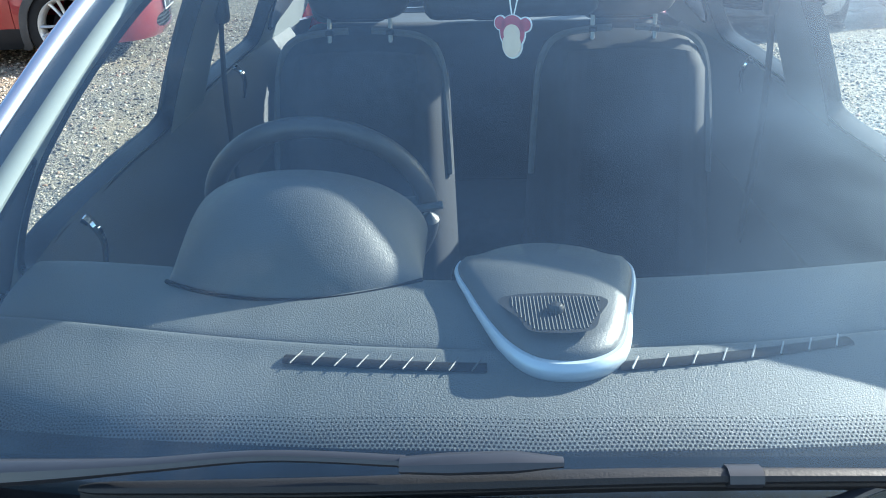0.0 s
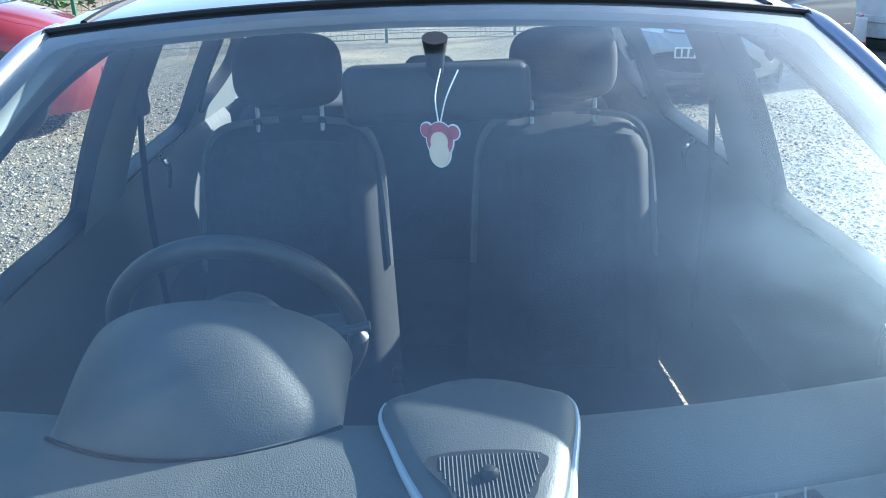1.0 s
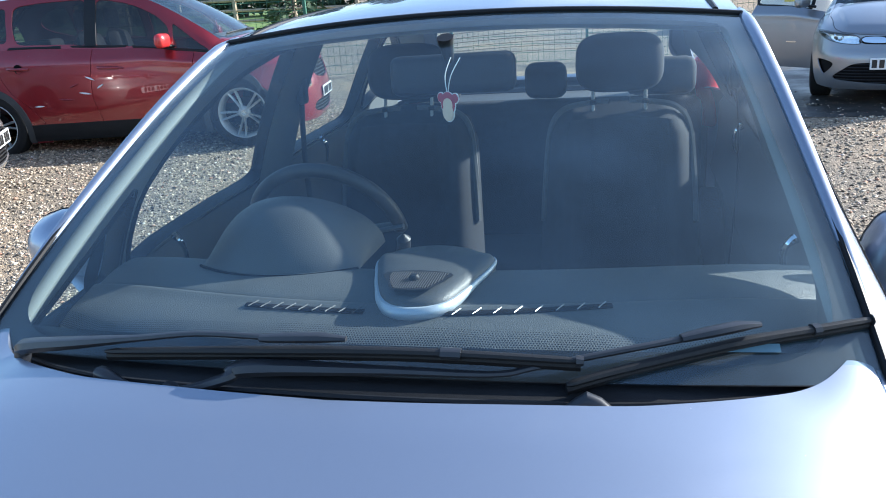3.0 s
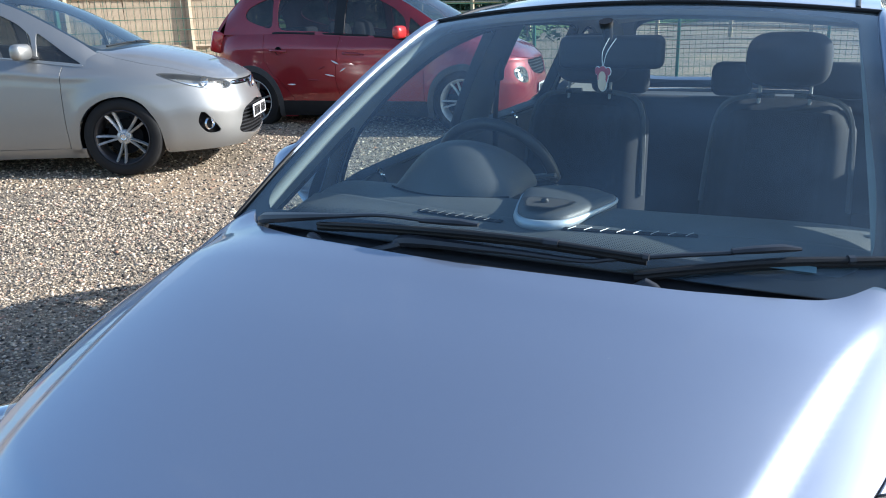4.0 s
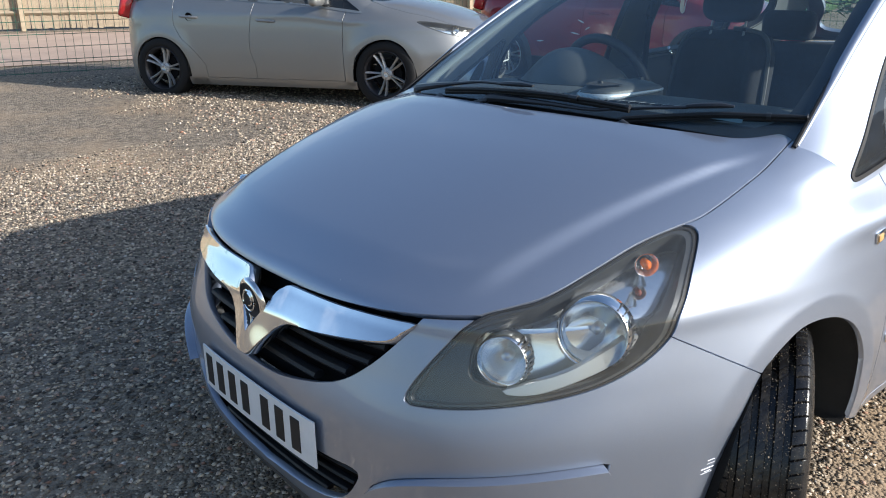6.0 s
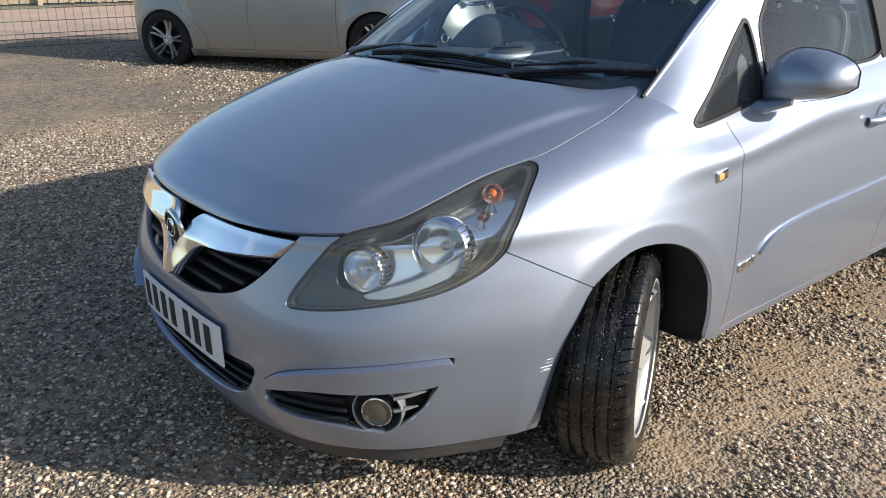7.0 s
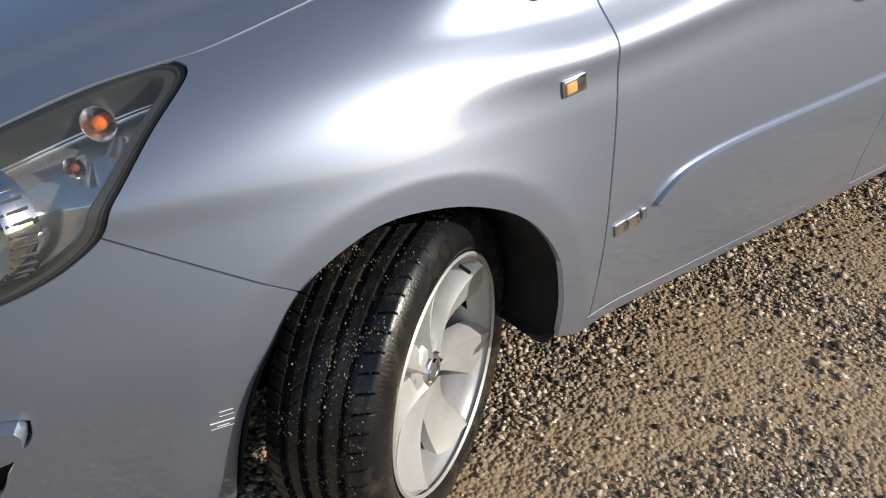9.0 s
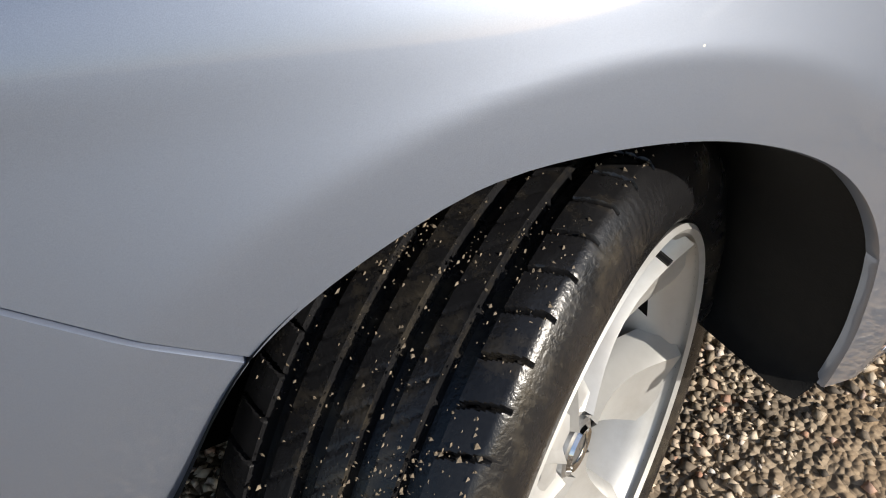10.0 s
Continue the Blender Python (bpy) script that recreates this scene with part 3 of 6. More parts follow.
# openings: dark backings and recess walls
for name, hole, d in (("grille_backing", GRILLE, .055), ("lower_backing", LOWER_GRILLE, .05)):
    b = keep(nose_mesh, hole, FRONT, .03)
    b = clip(b, b[0][:, 2] - edge_z(b[0][:, 0]) - .02)
    mk(name, *behind(welded(b), d), black_gap_shade, bumper_ob)
for z in (.538, .572, .606, .640):
    w = np.interp(z, SKIN[:, 0], np.arange(len(SKIN)))
    half = np.interp(z, [.50, .56, .61, .70], [.10, .29, .365, .44])
    q = np.linspace(0, 1, 200)
    p = skin(np.full(200, w), q)
    p = p[p[:, 0] < half]
    p = np.concatenate([p[::-1] * (-1, 1, 1), p[1:]])
    p[:, 1] += .024
    mk("grille_slat", *tube(p, .015, 8, .62), black_plastic, bumper_ob)
for z in (.275, .305, .335, .365):
    w = np.interp(z, SKIN[:, 0], np.arange(len(SKIN)))
    half = np.interp(z, [.26, .30, .34, .37], [.20, .31, .345, .36])
    p = skin(np.full(200, w), np.linspace(0, 1, 200))
    p = p[p[:, 0] < half]
    p = np.concatenate([p[::-1] * (-1, 1, 1), p[1:]])
    p[:, 1] += .026
    mk("lower_slat", *tube(p, .010, 8, .6), black_plastic, bumper_ob)
# chrome bar with its V
chrome_sheet = welded(keep(nose_mesh, CHROME, FRONT))
cv, cf = chrome_sheet
cn = normals(cv, cf)
cv = cv + cn * (.006 + .016 * np.exp(-(cv[:, :1] / .07) ** 2)) + cn * .28 * np.clip(.708 - cv[:, 2:3], 0, .07)
chrome_ob = mk("chrome_bar", *solid((cv, cf), .03, 0, .003), chrome, bumper_ob, "chrome grille bar with a V in the middle")
dome = lathe([(0, .052), (.006, .0515), (.010, .048), (.012, .043)], 48)
mk("badge_surround", *moved(dome, pose(0, -.852, .655, 0, 0, -90) @ pose(0, 0, 0, 0, 8, 0)), chrome, bumper_ob)
disc = lathe([(.004, .043), (.0125, .042), (.0135, .040), (.0125, .037), (.0115, .001)], 40)
mk("badge", *moved(disc, pose(0, -.852, .655, 0, 0, -90) @ pose(0, 0, 0, 0, 8, 0)), black_plastic, bumper_ob, "black roundel with plain chrome shapes")
for k, (a0, a1, r) in enumerate(((-2.4, 1.2, .026), (-1.6, 1.5, .015), (.2, 2.4, .021), (2.6, 3.6, .024))):
    a = np.linspace(a0, a1, 14)
    p = np.stack([r * np.cos(a), np.full(14, -.866) - .008 * 0 * a, .657 + r * np.sin(a)], 1)
    mk("badge_shape", *tube(p, np.linspace(.002, .0042, 14), 6), chrome, bumper_ob)
# plate with plain bars


def on_plate(half, z0, z1, out, m, name, parent, x0=0.0, n=14):
    """A strip bent along the bumper between two heights."""
    xs = np.linspace(x0 - half, x0 + half, n)
    qs = np.linspace(0, .5, 400)
    z = np.linspace(z0, z1, 5)
    v = []
    for k in z:
        c = skin(np.full(400, np.interp(k, SKIN[:, 0], np.arange(len(SKIN)))), qs)
        y = np.interp(np.abs(xs), c[:, 0], c[:, 1])
        y0 = np.interp(0, c[:, 0], c[:, 1])
        v.append(np.stack([xs, y0 + (y - y0) * .9 - out, np.full(n, k)], 1))
    v = np.array(v).reshape(-1, 3)
    f = [[i * n + j, i * n + j + 1, (i + 1) * n + j + 1, (i + 1) * n + j] for i in range(4) for j in range(n - 1)]
    return mk(name, *solid((v, f), .004, 0, .0008), m, parent)


plate = on_plate(.26, .350, .460, .014, white_plate, "number_plate", car)
plate["label"] = "white number plate with plain black bars"
for k in range(7):
    x = (-.222 + .064 * k) + (.03 if k > 3 else 0)
    on_plate(.0165, .366, .444, .0158, ink, "plate_bar", plate, x, 4)
# front fog lamps in their recesses
for side in (1, -1):
    hole = keep(nose_mesh, FOG_HOLE, FRONT, .008)
    hv, hf = behind(hole, .035)
    rec = (hv, hf) if side > 0 else mirrored((hv, hf))
    mk("fog_recess", *rec, black_plastic, bumper_ob)
    for z, o in ((.345, 0), (.318, .004), (.292, .01)):
        w = np.interp(z, SKIN[:, 0], np.arange(len(SKIN)))
        p = skin(np.full(300, w), np.linspace(.2, .9, 300))
        p = p[(p[:, 0] > .405 + o) & (p[:, 0] < .598)] + (-.012, .014, 0)
        p[:, 0] *= side
        mk("fog_louvre", *tube(p, .010, 6, .7), black_plastic, bumper_ob)
    fm = pose(.636 * side, -.664, .322, 0, 0, 0) @ pose(0, 0, 0, 0, 0, -90 + 40 * side)
    lamp = mk("fog_lamp", *moved(lathe([(-.012, .040), (.010, .039), (.016, .037), (.017, .034), (.012, .033)], 40), fm), chrome, bumper_ob, "round fog lamp sunk in a dull silver bowl")
    mk("lamp_ring", *moved(lathe([(-.03, .062), (.008, .062), (.013, .060), (.012, .057), (.008, .056)], 44), fm), satin_grey, lamp)
    mk("lamp_bowl", *moved(lathe([(.008, .056), (-.006, .050), (-.018, .043), (-.022, .036)], 44), fm), lamp_grey, lamp)
    mk("lamp_lens", *moved(lathe([(.012, .034), (.015, .024), (.017, .012), (.0175, .0005)], 36), fm), fog_lens, lamp, "dull olive-grey lens")
    for dz, ln, rr in ((.030, .085, .011), (-.004, .06, .009)):
        a = np.array((.672 * side, -.645, .330 + dz))
        b = a + np.array((.040 * side, .070, .010)) * (ln / .085)
        mk("lamp_ring_wing", *tube([a, a * .5 + b * .5 + (0.004 * side, -.004, .003), b], [rr, rr * .9, .002], 8, .55), satin_grey, lamp)
# scuff on the bumper's edge beside the wheel
for k in range(5):
    p = skin(np.interp(.382 + .0065 * k + .003 * math.sin(k * 5.1) + np.zeros(6), SKIN[:, 0], np.arange(len(SKIN))), np.interp(np.linspace(-.330 + .003 * k + .007 * math.sin(k * 2.3), -.303 + .002 * k + .004 * math.cos(k * 3.7), 6), skin(np.full(300, 3.0), np.linspace(0, 1, 300))[:, 1], np.linspace(0, 1, 300)))
    mk("scuff", *tube(p + (.0004, 0, 0), .0005 + .0004 * (k % 3), 5, .6), white_plate, bumper_ob)


# ---- headlights ----
def headlight(side):
    cover_sheet = keep(nose_mesh, HEADLIGHT, FRONT, -.0005)
    flip = (lambda q: q) if side > 0 else mirrored
    hl = empty("headlight", "clear-lensed headlight with a dulled grey edge", "")
    hl.parent = car
    mk("lamp_cover", *flip((cover_sheet[0][:, :3] - normals(*cover_sheet) * .001, cover_sheet[1])), lamp_glass, hl)
    rim = keep(nose_mesh, HEADLIGHT, FRONT, .0012)
    rim = lose(rim, HEADLIGHT, FRONT, -.0018)
    mk("lamp_seal", *flip(solid((rim[0][:, :3] - normals(*rim) * .003, rim[1]), .012)), rubber, hl, "dull grey sealing edge")
    back = behind(cover_sheet, .070)
    wall = solid((cover_sheet[0][:, :3] - normals(*cover_sheet) * .004, cover_sheet[1]), .068)
    wall = (wall[0], wall[1][len(cover_sheet[1]):])
    mk("lamp_reflector", *flip(joined(back, wall)), reflector, hl)
    bez = keep(cover_sheet, spline([(.44, .54), (.50, .70), (.575, .757), (.605, .765), (.585, .728), (.560, .700), (.552, .672), (.562, .626), (.60, .612), (.66, .612), (.72, .622), (.76, .64), (.74, .60), (.55, .545)]), FRONT)
    mk("lamp_bezel", *flip(solid(behind(bez, .018), .02)), lamp_grey, hl, "smoky grey bezel")
    # dark strips under the top edge and round the rim
    top_edge = keep(cover_sheet, spline([(.48, .655), (.52, .70), (.56, .745), (.614, .768), (.644, .802), (.668, .842), (.682, .85), (.672, .832), (.648, .794), (.616, .758), (.572, .730), (.52, .685)]), FRONT)
    mk("lamp_bezel", *flip(solid(behind(top_edge, .010), .02)), lamp_grey, hl)
    out_edge = lose(cover_sheet, HEADLIGHT, FRONT, -.007)
    mk("lamp_bezel", *flip(solid(behind(out_edge, .006), .05)), lamp_grey, hl)
    for nm, (px, py, pz), r, d in (("dipped_beam", (.690, -.515, .700), .064, .055), ("main_beam", (.592, -.655, .655), .046, .045)):
        m = pose(px * side, py, pz, 0, 0, 0) @ pose(0, 0, 0, 0, 0, -90 + 27 * side) @ pose(0, 0, 0, 0, -6, 0)
        bowl = mk(nm, *moved(lathe([(-d, .008), (-d * .9, r * .45), (-d * .6, r * .75), (-.004, r * .96)], 40), m), reflector, hl)
        mk("beam_ring", *moved(lathe([(-.006, r * .95), (.008, r * .97), (.012, r * 1.03), (.006, r * 1.10), (-.03, r * 1.14)], 44), m), chrome, bowl)
        mk("bulb", *moved(lathe([(-d, .011), (-d * .5, .011), (-d * .42, .008), (-d * .38, .0005)], 20), m), satin, bowl)
        for k in range(10):
            a = -.9 + .2 * k
            q = [(.010, r * 1.05 * math.cos(a), r * 1.05 * math.sin(a)), (-.022, r * 1.16 * math.cos(a), r * 1.16 * math.sin(a))]
            mk("ring_notch", *moved(tube(q, .0022, 5), m), lamp_grey, bowl)
    for (px, py, pz), mm, nm, r in (((.684, -.352, .795), orange_lens, "indicator_bulb", .010), ((.700, -.395, .752), mat("dull_red_bulb", (.22, .07, .05), .3), "side_bulb", .006)):
        m = pose(px * side, py, pz, 0, 0, -90 + 50 * side)
        mk(nm, *moved(lathe([(-.02, r * .9), (.0, r), (r * .8, r * .7), (r * 1.1, .0005)], 24), m), mm, hl)
        mk("bulb_cup", *moved(lathe([(-.03, r), (-.012, r * 1.7), (-.002, r * 2.2), (.0, r * 2.4)], 28), m), reflector, hl)
    shelf = keep(cover_sheet, spline([(.615, .604), (.65, .622), (.70, .646), (.755, .70), (.745, .655), (.705, .622), (.66, .602)]), FRONT)
    mk("lamp_shelf", *flip(solid(behind(shelf, .012), .02)), satin, hl)


headlight(1)
headlight(-1)


# ---- wheels ----
def tyre_mesh(radius=.297, n=600, deep=True):
    half = .083
    tread = np.linspace(half, -half, 61)
    rows = [(.080, .212), (.0915, .2215), (.0990, .234), (.1005, .252), (.097, .270), (.092, .281), (.087, .2875)]
    prof = [(x, r) for x, r in rows] + [(x, None) for x in tread] + [(-x, r) for x, r in rows[::-1]]
    a = np.arange(n) * 2 * np.pi / n
    xs = np.array([p[0] for p in prof])
    r = np.zeros((n, len(prof)))
    for j, (x, rr) in enumerate(prof):
        if rr:
            r[:, j] = rr
            continue
        base = radius - .35 * max(0, abs(x) - .03) ** 2 - .9 * max(0, abs(x) - .066) ** 1.4
        cut = np.zeros(n)
        if deep:
            for gx in (-.049, -.017, .017, .049):
                cut = np.maximum(cut, .0115 * (abs(x - gx) < .0064))
            if abs(x) > .055:
                ph = (a * 62 / (2 * np.pi) + .45 * math.sin((abs(x) - .055) * 26)) % 1
                cut = np.maximum(cut, .0062 * np.clip(ph / .03, 0, 1) * np.clip((.11 - ph) / .03, 0, 1))
            else:
                ph = (a * 80 / (2 * np.pi) + x * 42) % 1
                cut = np.maximum(cut, .0012 * np.clip(ph / .04, 0, 1) * np.clip((.12 - ph) / .04, 0, 1) * (abs((x + .1) % .032 - .016) > .003))
        r[:, j] = base - cut
    if deep:
        rib = 1 + .0035 * np.sin(a * 240)[:, None] * ((xs > .093) & (xs < .0985))[None]
        r = r * rib
    v = np.stack([np.repeat(xs[None], n, 0), r * np.cos(a)[:, None], r * np.sin(a)[:, None]], -1).reshape(-1, 3)
    m = len(prof)
    f = [[i * m + j, i * m + j + 1, (i + 1) % n * m + j + 1, (i + 1) % n * m + j] for i in range(n) for j in range(m - 1)]
    return v, f


def spoke(a, r0, r1, w0, w1, face, deep=.03):
    """One cast spoke from hub to rim, crowned across its face."""
    ts = np.linspace(0, 1, 9)
    rings = []
    for t in ts:
        r = r0 + (r1 - r0) * t
        w = w0 + (w1 - w0) * t ** 1.5
        x = face(t)
        rings.append([(x - deep, r, -w * 1.2), (x - .010, r, -w * 1.12), (x - .005, r, -w * .72), (x - .001, r, w * .12), (x + .008, r, w * .70), (x - .010, r, w * 1.12), (x - deep, r, w * 1.2)])
    p = np.array(rings)
    c, s = math.cos(a), math.sin(a)
    y, z = p[..., 1] * c - p[..., 2] * s, p[..., 1] * s + p[..., 2] * c
    v = np.stack([p[..., 0], y, z], -1).reshape(-1, 3)
    f = [[i * 7 + j, i * 7 + j + 1, (i + 1) * 7 + j + 1, (i + 1) * 7 + j] for i in range(len(ts) - 1) for j in range(6)]
    return v, [q[::-1] for q in f]


def wheel(parent, m, radius=.297, spokes=7, rubber_mat=None, rim_mat=None, deep=True, twin=False, hole_shade_mat=None, n=600, rim_k=1.0, back_mat=None):
    w = empty("wheel", "", "")
    w.parent, w.matrix_local = parent, m
    k = radius / .297
    tv, tf = tyre_mesh(.297, n if deep else 96, deep)
    if rim_k != 1:
        tv = np.stack([tv[:, 0], *(tv[:, 1:] * np.interp(np.hypot(tv[:, 1], tv[:, 2]), [.2, .27], [rim_k, 1])[:, None]).T], 1)
    mk("tyre", tv * (1, k, k), tf, rubber_mat or tyre_rubber, w)
    rm = rim_mat or alloy
    k *= rim_k
    barrel = [(.092, .210), (.096, .215), (.093, .219), (.086, .217), (.076, .206), (.060, .199), (.02, .190), (-.05, .190), (-.088, .205), (-.092, .215)]
    bv, bf = lathe(barrel, 96)
    rim = mk("rim", bv * (1, k, k), bf, back_mat or rm, w)
    face = (lambda t: .058 + .004 * t - .012 * math.sin(math.pi * t) + .020 * t ** 3)
    for i in range(spokes):
        a = 2 * math.pi * i / spokes + .3
        for da in ((-.16, .16) if twin else (0,)):
            sv, sf = spoke(a + da, .03, .207, .008 if twin else .019, .0085 if twin else .050, face)
            mk("spoke", sv * (1, k, k), sf, rm, rim)
    hub = lathe([(.02, .062), (.046, .060), (.056, .050), (.058, .034), (.054, .031), (.054, .0005)], 48)
    mk("hub", *hub, rm, rim)
    cap = lathe([(.054, .030), (.061, .029), (.063, .026), (.062, .022), (.064, .001)], 36)
    mk("centre_cap", *cap, satin, rim)
    mk("cap_ring", *lathe([(.0625, .023), (.066, .021), (.0655, .017), (.0635, .015)], 36), chrome, rim)
    for i in range(5):
        a = 2 * math.pi * i / 5 + .2
        mk("wheel_nut", *moved(lathe([(.02, .010), (.052, .009), (.053, .006), (.048, .0005)], 6), pose(0, .047 * math.cos(a), .047 * math.sin(a))), satin, rim, smooth=False)
    # near-black in place of steel: shade behind the spokes put into the colour
    mk("brake_disc", *lathe([(.0, .145), (.006, .145), (.006, .07), (.02, .065), (.02, .001)], 48), hole_shade_mat or black_gap_shade, w)
    mk("valve", *moved(tube([(.062, .19, .0), (.085, .181, .0)], .0035, 6), pose(0, 0, 0, 40, 0, 0)), rubber, w)
    return w


wheel(car, pose(.752, .045, .277, 12, 0, 29), n=1440)
wheel(car, pose(-.752, -.02, .292, 30, 0, 180 + 26), n=240)
wheel(car, pose(.742, 2.511, .292, 50, 0, 0), n=360)
wheel(car, pose(-.742, 2.511, .292, 20, 0, 180), n=240)
# liners
liner_mat = mat("black_liner", (.010, .010, .010), .75, var=.3, grain=.3, dirt=(.03, .027, .021), damt=.4, spec=.2)
for side in (1, -1):
    edge_f = np.array([p for p in ARCH if p[1] > .225])
    k0 = int(np.argmin(np.abs(edge_f[:, 0] + .30) + np.abs(edge_f[:, 1] - .23)))
    edge_f = np.roll(edge_f, -k0, 0)
    edge_f = edge_f[(edge_f[:, 0] < .1) | (edge_f[:, 1] > .30)]
    # the liner turns in behind the wheel, below the wing
    edge_f = np.concatenate([edge_f, [(.331, .288), (.328, .272), (.318, .260), (.300, .256)]])
    edge_r = np.array([p for p in ARCH_REAR if p[1] > .2])[::-1]
    for yc, prof in ((.01, edge_f), (2.51, edge_r)):
        n = len(prof)
        inset = (prof - (yc, .30)) * .985 + (yc, .30)
        rings = [(np.interp(prof[:, 1], [.2, .3, .4, .6], [.842, .851, .862, .866]) if yc < 1 else .845, (prof - (yc, .30)) * 1.006 + (yc, .30)), (.83, inset), (.50, inset)]
        v = np.concatenate([np.stack([side * (x + 0 * q[:, 0]), q[:, 0], q[:, 1]], 1) for x, q in rings])
        f = [[k * n + i, k * n + i + 1, (k + 1) * n + i + 1, (k + 1) * n + i] for k in range(2) for i in range(n - 1)]
        mk("arch_liner", v, f, liner_mat, car, "black plastic wheel-arch liner")
        mk("inner_wall", [(side * .50, yc - .36, .14), (side * .50, yc + .36, .14), (side * .50, yc + .36, .66), (side * .50, yc - .36, .66)], [[0, 1, 2, 3]], black_gap_shade, car)

# ---- doors, glass, roof ----
WIN_A = spline([(.262, .893), (.29, .888), (.43, .902), (.565, .921), (.590, .935), (.600, 1.0), (.607, 1.115), (.598, 1.135), (.575, 1.121), (.48, 1.052), (.367, .968), (.275, .908)])
WIN_B = spline([(.645, .938), (.80, .952), (1.08, .972), (1.34, .992), (1.355, 1.10), (1.352, 1.30), (1.325, 1.378), (1.15, 1.358), (.98, 1.315), (.80, 1.235), (.70, 1.165), (.645, 1.09)])
WIN_C = spline([(1.465, 1.008), (1.65, 1.018), (1.95, 1.03), (2.12, 1.045), (2.17, 1.12), (2.185, 1.28), (2.15, 1.36), (1.95, 1.385), (1.70, 1.392), (1.49, 1.388), (1.462, 1.32), (1.458, 1.10)])
WIN_D = spline([(2.25, 1.07), (2.40, 1.09), (2.55, 1.14), (2.60, 1.20), (2.55, 1.27), (2.40, 1.335), (2.27, 1.355), (2.25, 1.25)])
green_mesh = grid(green, np.linspace(.05, 2.86, 250), np.linspace(0, 1, 44))
frame_sheet = green_mesh
for wdw in (WIN_A, WIN_B, WIN_C, WIN_D):
    frame_sheet = lose(frame_sheet, wdw, SIDE)
for side in (1, -1):
    # which way the sheet's faces look
    n0 = normals(*frame_sheet)[:, 0].mean()
    outw = (lambda q: q if n0 > 0 else flipped(q)) if side > 0 else (lambda q: mirrored(q if n0 > 0 else flipped(q)))
    panel("side_frame", outw(frame_sheet), thick=.03)
    for nm, wdw in (("quarter_glass", WIN_A), ("front_door_glass", WIN_B), ("rear_door_glass", WIN_C), ("rear_quarter_glass", WIN_D)):
        g = outw(behind(keep(green_mesh, wdw, SIDE, .006), .006 if n0 > 0 else -.006))
        gl = mk(nm, *g, side_glass, car)
        gl.visible_shadow = False
        rim = lose(keep(green_mesh, wdw, SIDE, .005), wdw, SIDE, -.004)
        panel("window_seal", outw(rim), rubber, car, .042, .0025)
    bp = keep(green_mesh, [(1.352, .975), (1.466, .985), (1.464, 1.395), (1.350, 1.385)], SIDE)
    panel("pillar_trim", outw(bp), black_plastic, car, .01, .004)
    dm = front_door if side > 0 else mirrored(front_door)
    d = panel("front_door", dm, thick=.03)
    dr_ = panel("rear_door", rear_door if side > 0 else mirrored(rear_door), thick=.03)
    STRIP_A = spline([(.556, .476), (.575, .497), (.62, .522), (.70, .540), (.84, .553), (1.15, .563), (1.428, .570), (1.440, .545), (1.436, .518), (1.15, .508), (.85, .500), (.66, .486)])
    STRIP_C = spline([(1.452, .572), (1.75, .590), (2.06, .606), (2.065, .585), (2.03, .566), (1.75, .545), (1.455, .520)])
    for strip, dd in ((STRIP_A, d), (STRIP_C, dr_)):
        s = keep(side_mesh, strip, SIDE)
        panel("rub_strip", s if side > 0 else mirrored(s), silver, dd, .03, .011)
    for yc, zc, dd in ((1.245, .80, d), (2.13, .835, dr_)):
        hx = float(skin(np.array(np.interp(zc - .07, SKIN[:, 0], np.arange(16))), np.array(1 + (yc - Y0) / (Y1 - Y0)))[0]) + .004
        t = np.linspace(-1, 1, 13)
        p = np.stack([(hx + .024 * (1 - t ** 4)) * side, yc + .098 * t, zc + .006 * t], 1)
        mk("door_handle", *tube(p, .0125, 10, 1.15), silver, dd, "body-coloured bar handle")
        dish = lathe([(-.012, .001), (-.010, .022), (-.003, .036), (.0, .043)], 28)
        mk("handle_dish", *moved((dish[0] * (1, 1.0, .9), dish[1]), pose((hx - .004) * side, yc + .01, zc + .004, 0, 0, 0 if side > 0 else 180)), silver, dd)
        mk("lock", *moved(lathe([(.0, .009), (.003, .009), (.004, .0005)], 16), pose(hx * side, yc + .062, zc + .03, 0, 0, 0 if side > 0 else 180)), satin, dd)
    for k, (yy, zz, ln) in enumerate(((.452, .458, .03), (.487, .462, .032), (.515, .468, .012))):
        mk("badge_shape", *moved(rbox(.006, ln, .024, .002), pose(side * .868, yy + .01, zz, 12, 0, 0)), chrome, d)
    # side repeater
    rp = mk("side_repeater", *moved(rbox(.008, .050, .029, .003), pose(side * .864, .315, .757, 8, 0, 0)), chrome, car, "small clear indicator with an orange bulb")
    mk("repeater_bulb", *moved(rbox(.006, .024, .018, .003), pose(side * .868, .305, .756, 8, 0, 0)), mat("faded_amber", (.62, .36, .14), .3, coat=.5), rp)
    # mirror
    def shell(u, w, side=side):
        """Front of the housing: u from the door outwards, w from the bottom edge to the top."""
        top = np.interp(u, [0, .06, .15, .28, .42, .62, .82, .94, 1], [.960, 1.012, 1.048, 1.062, 1.066, 1.062, 1.048, 1.032, 1.010])
        low = np.interp(u, [0, .04, .10, .40, .70, .90, 1], [.930, .912, .907, .914, .932, .950, .968])
        k = np.clip(1 - np.abs(2 * u - 1) ** 3.2, 0, 1) ** .5
        belly = np.clip(1 - np.abs((w - .36) / np.where(w > .36, .64, .36)) ** np.where(w > .36, 2.2, 3.0), 0, 1) ** .5
        return np.stack([side * (.776 + .240 * u), .655 + .035 * u - .105 * k * belly, low + (top - low) * w], -1)

